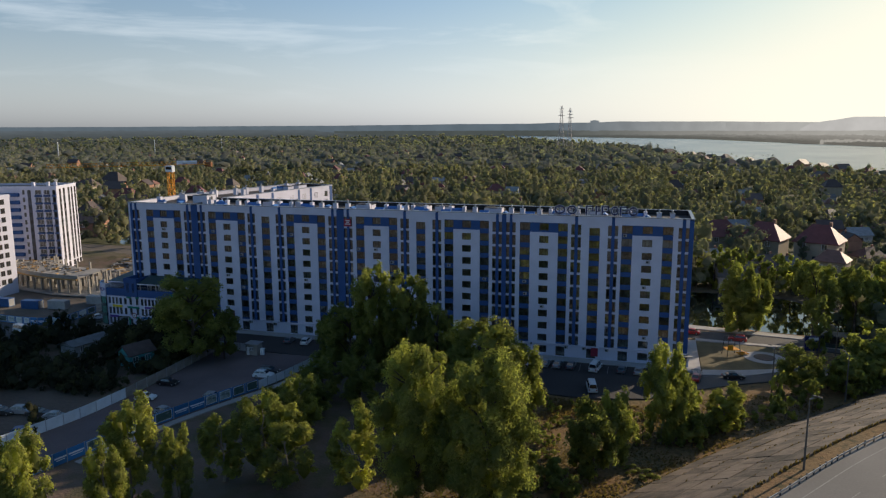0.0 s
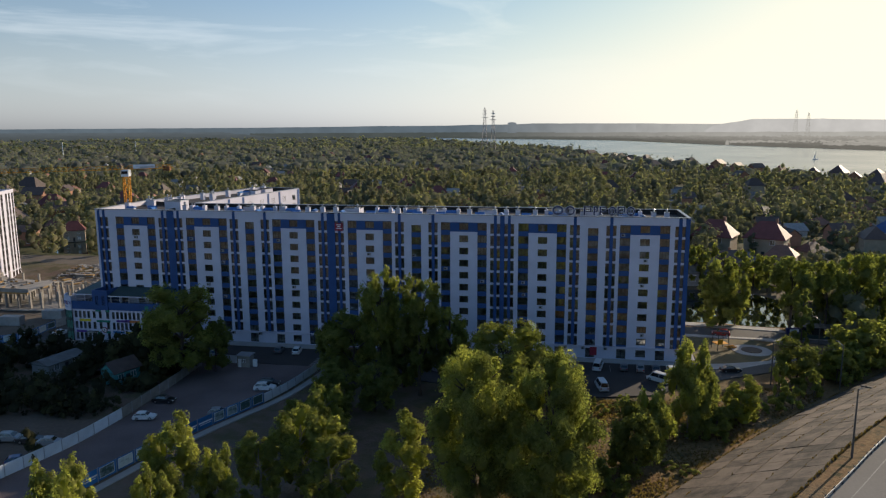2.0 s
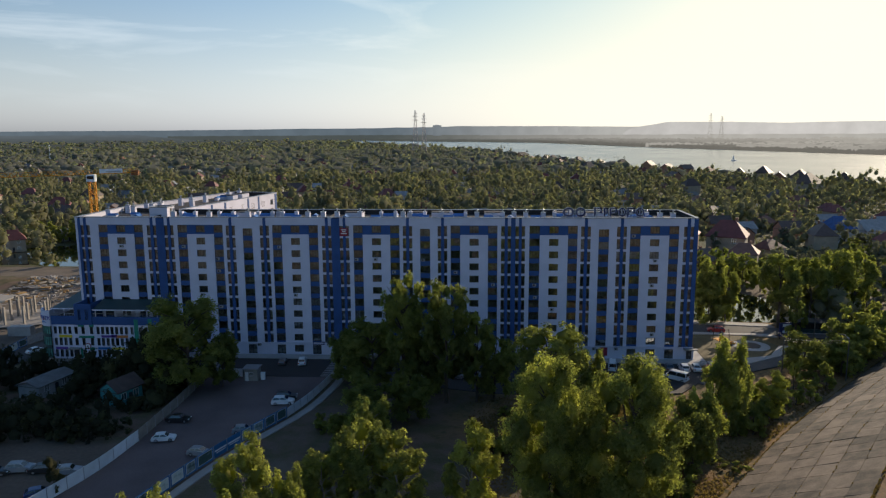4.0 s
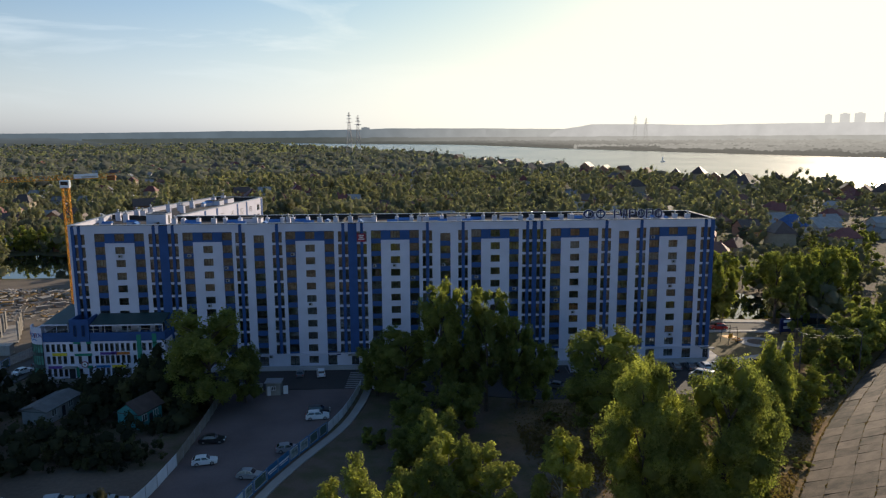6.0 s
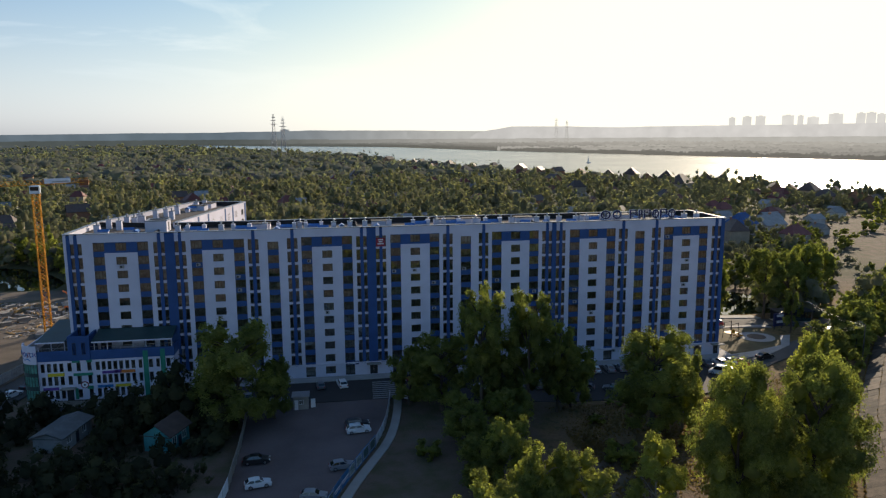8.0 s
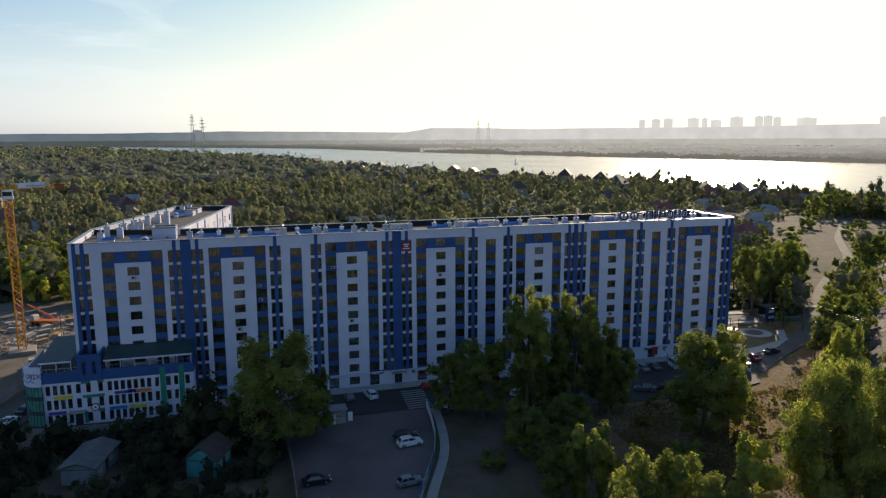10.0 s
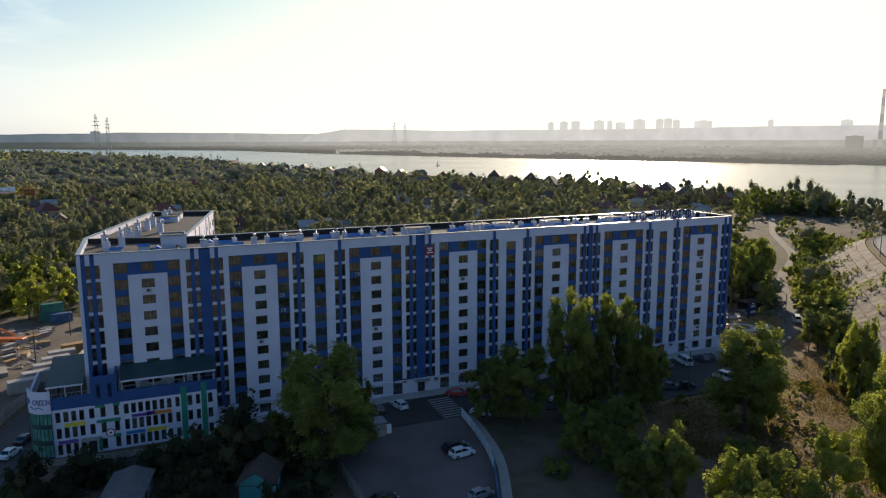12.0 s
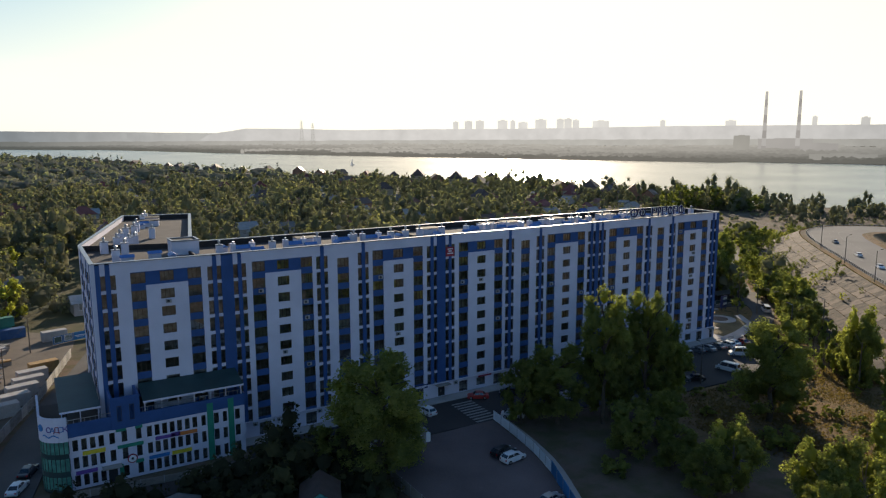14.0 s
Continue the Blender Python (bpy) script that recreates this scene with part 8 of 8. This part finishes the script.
def core_cloud(seed, h, r, level):
    """A lumpy leaf mass: a low sphere swollen into boughs, so that far crowns close."""
    rng = np.random.default_rng(seed)
    u, f = BALL[level]
    c = rng.normal(0, 1, (9, 3))
    c[:, 2] = np.abs(c[:, 2]) * 0.8
    c /= np.linalg.norm(c, axis=1, keepdims=True)
    bump = np.max(np.exp(-(np.arccos(np.clip(u @ c.T, -1, 1)) / 0.40) ** 2) * rng.uniform(0.6, 1.0, 9), axis=1)
    k = 0.58 + 0.42 * bump + rng.normal(0, 0.04, len(u))
    p = u * k[:, None] * np.array([r, r, 0.52 * h]) + np.array([0, 0, 0.47 * h])
    p[:, 2] = np.maximum(p[:, 2], 0.02 * h)
    turn = u + rng.normal(0, 0.2, u.shape)
    turn /= np.linalg.norm(turn, axis=1, keepdims=True)
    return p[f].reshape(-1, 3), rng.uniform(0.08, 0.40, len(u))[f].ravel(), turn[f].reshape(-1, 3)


def woods(name, seed, n, r0, r1, a0, a1, gap, h, r, quads, size, lobes, label, power=1.0, extra=None, at=None, material=None, level=2):
    rng = np.random.default_rng(seed)
    px, py = scatter(rng, n, r0, r1, a0, a1, gap, power) if at is None else (at[:, 0], at[:, 1])
    if extra is not None:
        ok = extra(px, py)
        px, py = px[ok], py[ok]
    pz = at[:, 2] if at is not None and at.shape[1] > 2 else np.zeros(len(px))
    kinds = []
    for k in range(6):
        hk, rk = h * (1, 1.15, 0.85, 1.3, 0.9, 1.0)[k], r * (1, 0.9, 1.12, 0.72, 1.2, 0.85)[k]
        shape, tone = ("round", "round", "round", "young", "round", "round")[k], (0.15, 0.24, 0.07, 0.13, 0.18, 0.32)[k]
        if level == 1:
            kinds.append(bough_crown(seed * 10 + k, hk, rk, 0.04, lobes, quads, size, shape, tone, 6, (0.38, 0.58), 1, 0.8, (0.45, 0.85), 0.62, (0.22, 0.64), (0.5, 1.15)))
            continue
        leaf = bough_crown(seed * 10 + k, hk, rk, 0.04, lobes, quads, size, shape, tone, 4, (0.36, 0.54), 0, 0.75, (0.45, 0.85))
        core = core_cloud(seed * 10 + k + 500, hk, rk, {2: 2, 3: 1}[level]) if level else None
        kinds.append([np.concatenate(q) for q in zip(leaf, core)] if core else leaf)
    which = rng.integers(0, 6, len(px))
    V, T, N = [], [], []
    for k in range(6):
        v, t, nr = kinds[k]
        sel = which == k
        m = sel.sum()
        # tall groves and low orchards
        grove = np.sin(px[sel] * 0.031 + 1) * np.cos(py[sel] * 0.027) + 0.6 * np.sin(px[sel] * 0.083 + py[sel] * 0.071)
        s, a = (0.45 + 1.05 * rng.random((m, 1)) ** 1.7) * (0.98 + 0.26 * grove[:, None]) * np.where((px[sel] > 185) & (py[sel] < 210), 0.72, 1.0)[:, None], rng.uniform(0, 2 * np.pi, (m, 1))
        ca, sa = np.cos(a), np.sin(a)
        x = (v[:, 0] * ca - v[:, 1] * sa) * s + px[sel][:, None]
        y = (v[:, 0] * sa + v[:, 1] * ca) * s + py[sel][:, None]
        z = v[:, 2] * s + pz[sel][:, None]
        V.append(np.stack([x, y, z], 2).reshape(-1, 3))
        T.append((t[None, :] + rng.normal(0, 0.13, (m, 1)) + 0.13 * grove[:, None]).ravel())
        nr = 0.38 * nr + np.array([0, 0, 0.62])
        nr /= np.linalg.norm(nr, axis=1, keepdims=True)
        N.append(np.stack([nr[:, 0] * ca - nr[:, 1] * sa, nr[:, 0] * sa + nr[:, 1] * ca, np.broadcast_to(nr[:, 2], (m, len(nr)))], 2).reshape(-1, 3))
    v, t = np.concatenate(V), np.concatenate(T)
    me = quick_mesh(name, v, np.arange(len(v)).reshape(-1, 3), material or LEAF_FAR_HAZE, t, np.concatenate(N))
    return tagged(new(name, me), label, "woods", kind="stuff")


garden_trees()
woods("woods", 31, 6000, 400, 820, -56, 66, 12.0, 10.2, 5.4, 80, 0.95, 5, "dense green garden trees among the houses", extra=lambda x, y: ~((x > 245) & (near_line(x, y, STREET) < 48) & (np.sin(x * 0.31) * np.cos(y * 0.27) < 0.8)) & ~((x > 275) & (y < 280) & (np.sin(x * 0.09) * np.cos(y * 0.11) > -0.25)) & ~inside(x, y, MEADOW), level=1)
rs = np.random.default_rng(76)
bank_at = []
for k in range(230):
    j = 6.6 + 5.0 * rs.random()
    q = Vector(NEAR_BANK[int(j)]).lerp(Vector(NEAR_BANK[int(j) + 1]), j - int(j)) - Vector((rs.uniform(8, 62), rs.uniform(-6, 16)))
    if all((q.x - x) ** 2 + (q.y - y) ** 2 > 10 ** 2 for x, y in HPOS) and all((q.x - x) ** 2 + (q.y - y) ** 2 > 6 ** 2 for x, y in bank_at):
        bank_at.append((q.x, q.y))
shore_at = []
for k in range(420):
    j = 8.6 + 4.3 * rs.random()
    q = Vector(NEAR_BANK[int(j)]).lerp(Vector(NEAR_BANK[int(j) + 1]), j - int(j)) - Vector((rs.uniform(3, 75), rs.uniform(-8, 25)))
    x, y = np.array([q.x]), np.array([q.y])
    if near_line(x, y, RAIL)[0] > 14 and near_line(x, y, STREET)[0] > 6 and all((q.x - a) ** 2 + (q.y - b) ** 2 > 8 ** 2 for a, b in shore_at):
        shore_at.append((q.x, q.y))
shore_at += [(426, 250), (430, 246), (448, 248), (415, 145), (421, 150)]
woods("bank_woods", 41, 0, 0, 0, 0, 0, 0, 10.5, 5.4, 240, 0.55, 7, "dark leafy trees along the river bank", at=np.array([q for q in bank_at if q[1] > 285]), level=1)
woods("bank_grove", 45, 0, 0, 0, 0, 0, 0, 10.8, 5.8, 300, 0.64, 9, "tall dark leafy trees by the river", at=np.array([q for q in bank_at if q[1] <= 285] + shore_at), level=1)
rs = np.random.default_rng(78)
low_at = []
for k in range(900):
    j = 2.6 + 5.4 * rs.random() ** 0.7
    q = Vector(NEAR_BANK[int(j)]).lerp(Vector(NEAR_BANK[int(j) + 1]), j - int(j)) - Vector((rs.uniform(4, 60), rs.uniform(-4, 10)))
    if all((q.x - x) ** 2 + (q.y - y) ** 2 > 9 ** 2 for x, y in HPOS):
        low_at.append((q.x, q.y))
woods("bank_scrub", 46, 0, 0, 0, 0, 0, 0, 3.6, 4.2, 14, 0.8, 5, "low green growth down to the river", at=np.array(low_at), level=3)
rs = np.random.default_rng(77)
bx, by = rs.uniform(215, 530, 2600), rs.uniform(70, 300, 2600)
bk = (near_line(bx, by, STREET) > 5) & (near_line(bx, by, RAIL) > 25) & (near_line(bx, by, NEAR_BANK) > 20) & free(bx, by, 7.5) & (np.sin(bx * 0.11) * np.cos(by * 0.13) + rs.normal(0, 0.4, 2600) > np.where(inside(bx, by, MEADOW), 0.95, -0.15))
woods("scrub_land", 39, 0, 0, 0, 0, 0, 0, 3.0, 2.3, 30, 0.75, 6, "low scrub on dry open ground", at=np.stack([bx[bk], by[bk]], 1)[:1000], level=3)
woods("far_woods", 32, 6600, 780, 1900, -56, 40, 10.0, 9.6, 9.6, 12, 1.8, 4, "far woods and gardens", 0.8, extra=lambda x, y: near_line(x, y, NEAR_BANK) > 14, material=LEAF_DISTANT_HAZE, level=3)
woods("distant_woods", 33, 6500, 1850, 3750, -58, 5, 0.0, 8, 11.0, 18, 6.0, 3, "distant forest plain", 0.8, level=0, extra=lambda x, y: near_line(x, y, NEAR_BANK) > 40, material=LEAF_DISTANT_HAZE)


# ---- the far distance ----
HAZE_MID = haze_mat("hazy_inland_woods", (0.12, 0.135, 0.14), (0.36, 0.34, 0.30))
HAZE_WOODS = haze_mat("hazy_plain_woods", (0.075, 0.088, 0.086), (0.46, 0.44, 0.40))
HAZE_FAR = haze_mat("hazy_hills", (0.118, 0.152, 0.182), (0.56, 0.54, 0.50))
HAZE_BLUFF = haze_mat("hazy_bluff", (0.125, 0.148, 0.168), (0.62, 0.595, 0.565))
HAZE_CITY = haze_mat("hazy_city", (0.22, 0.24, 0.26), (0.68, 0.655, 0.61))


def ridge(name, dist, table, wobble, material, label, seed, a0=-60, a1=80):
    rng = np.random.default_rng(seed)
    n = 420
    az = np.linspace(a0, a1, n)
    top = np.interp(az, [p[0] for p in table], [p[1] for p in table])
    k = rng.normal(0, 1, n)
    k = np.convolve(k, np.ones(5) / 5, "same") + 0.5 * rng.normal(0, 1, n) * 0.5
    top = top + wobble * k
    d = np.array([dist(v) if callable(dist) else dist for v in az])
    px, py = 70 + d * np.sin(np.radians(az)), -140 + d * np.cos(np.radians(az))
    mb = MB().ribbon(list(zip(px, py, top)), list(zip(px, py, np.full(n, -5.0))))
    return setting(name, mb, material, label)


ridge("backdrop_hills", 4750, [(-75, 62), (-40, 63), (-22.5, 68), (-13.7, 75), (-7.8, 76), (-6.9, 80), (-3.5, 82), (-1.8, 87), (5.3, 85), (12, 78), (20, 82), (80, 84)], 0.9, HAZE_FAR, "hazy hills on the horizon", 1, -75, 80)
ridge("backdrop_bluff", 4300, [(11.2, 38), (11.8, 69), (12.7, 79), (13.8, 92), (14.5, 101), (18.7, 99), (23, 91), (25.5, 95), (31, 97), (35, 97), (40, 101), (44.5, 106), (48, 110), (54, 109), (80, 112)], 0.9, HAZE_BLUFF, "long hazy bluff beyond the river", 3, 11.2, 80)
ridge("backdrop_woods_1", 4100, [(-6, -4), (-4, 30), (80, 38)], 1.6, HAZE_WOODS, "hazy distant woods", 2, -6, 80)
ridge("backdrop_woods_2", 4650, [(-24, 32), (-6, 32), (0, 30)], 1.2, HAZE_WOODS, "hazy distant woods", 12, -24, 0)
# the wooded plain, belt behind belt, its painted haze paler and bluer as it recedes
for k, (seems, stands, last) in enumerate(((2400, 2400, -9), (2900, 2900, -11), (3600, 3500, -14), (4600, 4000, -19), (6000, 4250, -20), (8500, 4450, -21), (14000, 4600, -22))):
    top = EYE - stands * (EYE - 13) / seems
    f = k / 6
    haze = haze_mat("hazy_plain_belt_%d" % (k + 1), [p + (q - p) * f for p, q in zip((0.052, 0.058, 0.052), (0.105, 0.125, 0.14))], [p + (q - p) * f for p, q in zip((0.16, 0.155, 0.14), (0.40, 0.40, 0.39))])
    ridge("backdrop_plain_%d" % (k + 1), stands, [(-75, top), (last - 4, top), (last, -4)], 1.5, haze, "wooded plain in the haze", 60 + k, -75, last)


def shore(name, inland, low, high, step, material, label, seed):
    """A wooded skyline that follows the far bank, so far inland, with rounded tree tops."""
    rng = np.random.default_rng(seed)
    line = smooth_line(FAR_BANK[1:], 60)
    line = offset(line, -inland)
    pts = smooth_line(line, step)
    k = rng.uniform(0, 1, len(pts))
    k = 0.55 * k + 0.45 * np.interp(np.arange(len(pts)), np.arange(0, len(pts) + 14, 14), rng.uniform(0, 1, len(range(0, len(pts) + 14, 14))))
    top = low + (high - low) * k
    return setting(name, MB().ribbon([(p[0], p[1], t) for p, t in zip(pts, top)], [(p[0], p[1], -3) for p in pts]), material, label)


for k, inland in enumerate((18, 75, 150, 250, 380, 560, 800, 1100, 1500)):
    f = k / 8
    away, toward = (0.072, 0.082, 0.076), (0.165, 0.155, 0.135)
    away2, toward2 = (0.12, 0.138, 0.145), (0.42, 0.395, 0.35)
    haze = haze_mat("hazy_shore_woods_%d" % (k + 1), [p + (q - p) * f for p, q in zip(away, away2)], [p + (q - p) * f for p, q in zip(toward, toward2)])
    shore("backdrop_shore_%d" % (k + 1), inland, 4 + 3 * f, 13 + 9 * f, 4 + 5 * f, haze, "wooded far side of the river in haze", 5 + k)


def far_box(name, label, category, az, dist, w, h, material, group, depth=None, floors=0):
    x, y = -9 + dist * math.sin(radians(az)), -122 + dist * math.cos(radians(az))
    t = thing(name, label, category, group, pose(x, y, 0, 0, 0, -az))
    part("wall", MB().box(-w / 2, w / 2, 0, depth or w * 0.6, 0, h), material, t)
    part("roof_structure", MB().box(-w * 0.2, w * 0.2, 1, (depth or w * 0.6) - 1, h, h + max(1.5, h * 0.03)), material, t)


# far towers, halls, chimneys and masts glow too: haze is put into their emission
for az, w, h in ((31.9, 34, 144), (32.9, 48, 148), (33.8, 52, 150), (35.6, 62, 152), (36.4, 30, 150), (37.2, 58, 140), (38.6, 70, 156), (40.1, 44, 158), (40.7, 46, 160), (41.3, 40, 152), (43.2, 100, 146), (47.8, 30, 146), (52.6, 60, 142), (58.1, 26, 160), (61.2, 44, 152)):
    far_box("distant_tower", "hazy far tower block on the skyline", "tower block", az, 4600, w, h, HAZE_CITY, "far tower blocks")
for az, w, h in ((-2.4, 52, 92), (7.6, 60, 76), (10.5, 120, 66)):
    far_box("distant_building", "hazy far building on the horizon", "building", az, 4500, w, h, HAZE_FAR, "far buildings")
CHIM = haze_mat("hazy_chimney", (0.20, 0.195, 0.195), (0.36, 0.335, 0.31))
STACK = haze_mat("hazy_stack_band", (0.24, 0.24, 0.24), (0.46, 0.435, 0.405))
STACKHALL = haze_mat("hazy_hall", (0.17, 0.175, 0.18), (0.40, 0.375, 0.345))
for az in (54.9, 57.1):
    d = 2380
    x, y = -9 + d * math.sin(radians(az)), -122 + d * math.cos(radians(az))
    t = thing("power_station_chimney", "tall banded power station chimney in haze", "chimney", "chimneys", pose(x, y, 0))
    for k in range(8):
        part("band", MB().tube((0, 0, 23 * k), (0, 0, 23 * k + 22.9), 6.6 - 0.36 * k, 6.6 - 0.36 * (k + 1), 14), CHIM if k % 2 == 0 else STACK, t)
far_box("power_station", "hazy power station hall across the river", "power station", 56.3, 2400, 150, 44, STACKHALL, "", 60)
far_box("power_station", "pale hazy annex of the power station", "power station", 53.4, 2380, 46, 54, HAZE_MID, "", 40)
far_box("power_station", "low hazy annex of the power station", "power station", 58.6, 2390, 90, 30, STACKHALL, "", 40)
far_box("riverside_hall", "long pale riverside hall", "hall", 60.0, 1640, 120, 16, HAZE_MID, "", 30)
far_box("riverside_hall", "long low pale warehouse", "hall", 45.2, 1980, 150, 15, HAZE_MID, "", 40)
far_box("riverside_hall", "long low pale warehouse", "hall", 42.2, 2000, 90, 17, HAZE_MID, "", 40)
for x, y in ((-827, 826), (-830, 1078), (-748, 1190)):
    t = thing("tall_pole", "tall thin white pole above the gardens", "pole", "tall poles", pose(x, y, 0))
    part("shaft", MB().tube((0, 0, 0), (0, 0, 30), 0.9, 0.6, 6), FENCEW, t)
    part("head", MB().box(-0.8, 0.8, -0.8, 0.8, 30, 31.2), FENCEW, t)
for x, y, h in ((811, 2156, 106), (825, 2091, 97)):
    lattice_mast(x, y, h, 8, "hazy lattice power mast beyond the river", HAZE_MID, 0.6)
boat = thing("sailing_boat", "small sailing boat on the river", "boat", at=pose(540, 1130, 0.15, 0, 0, 30))
part("hull", MB().prism([(-5, -1.2), (3, -1.4), (6.5, 0), (3, 1.4), (-5, 1.2)], 0, 1.4), FENCEW, boat)
part("mast", MB().tube((0, 0, 1.4), (0, 0, 13), 0.15, 0.1, 6), DARKMETAL, boat)
part("sail", MB().prism([(0.2, -0.03), (0.2, 0.03), (-4, 0.05), (-4, -0.05)], 2.2, [12.5, 12.5, 2.6, 2.6]), FENCEW, boat)
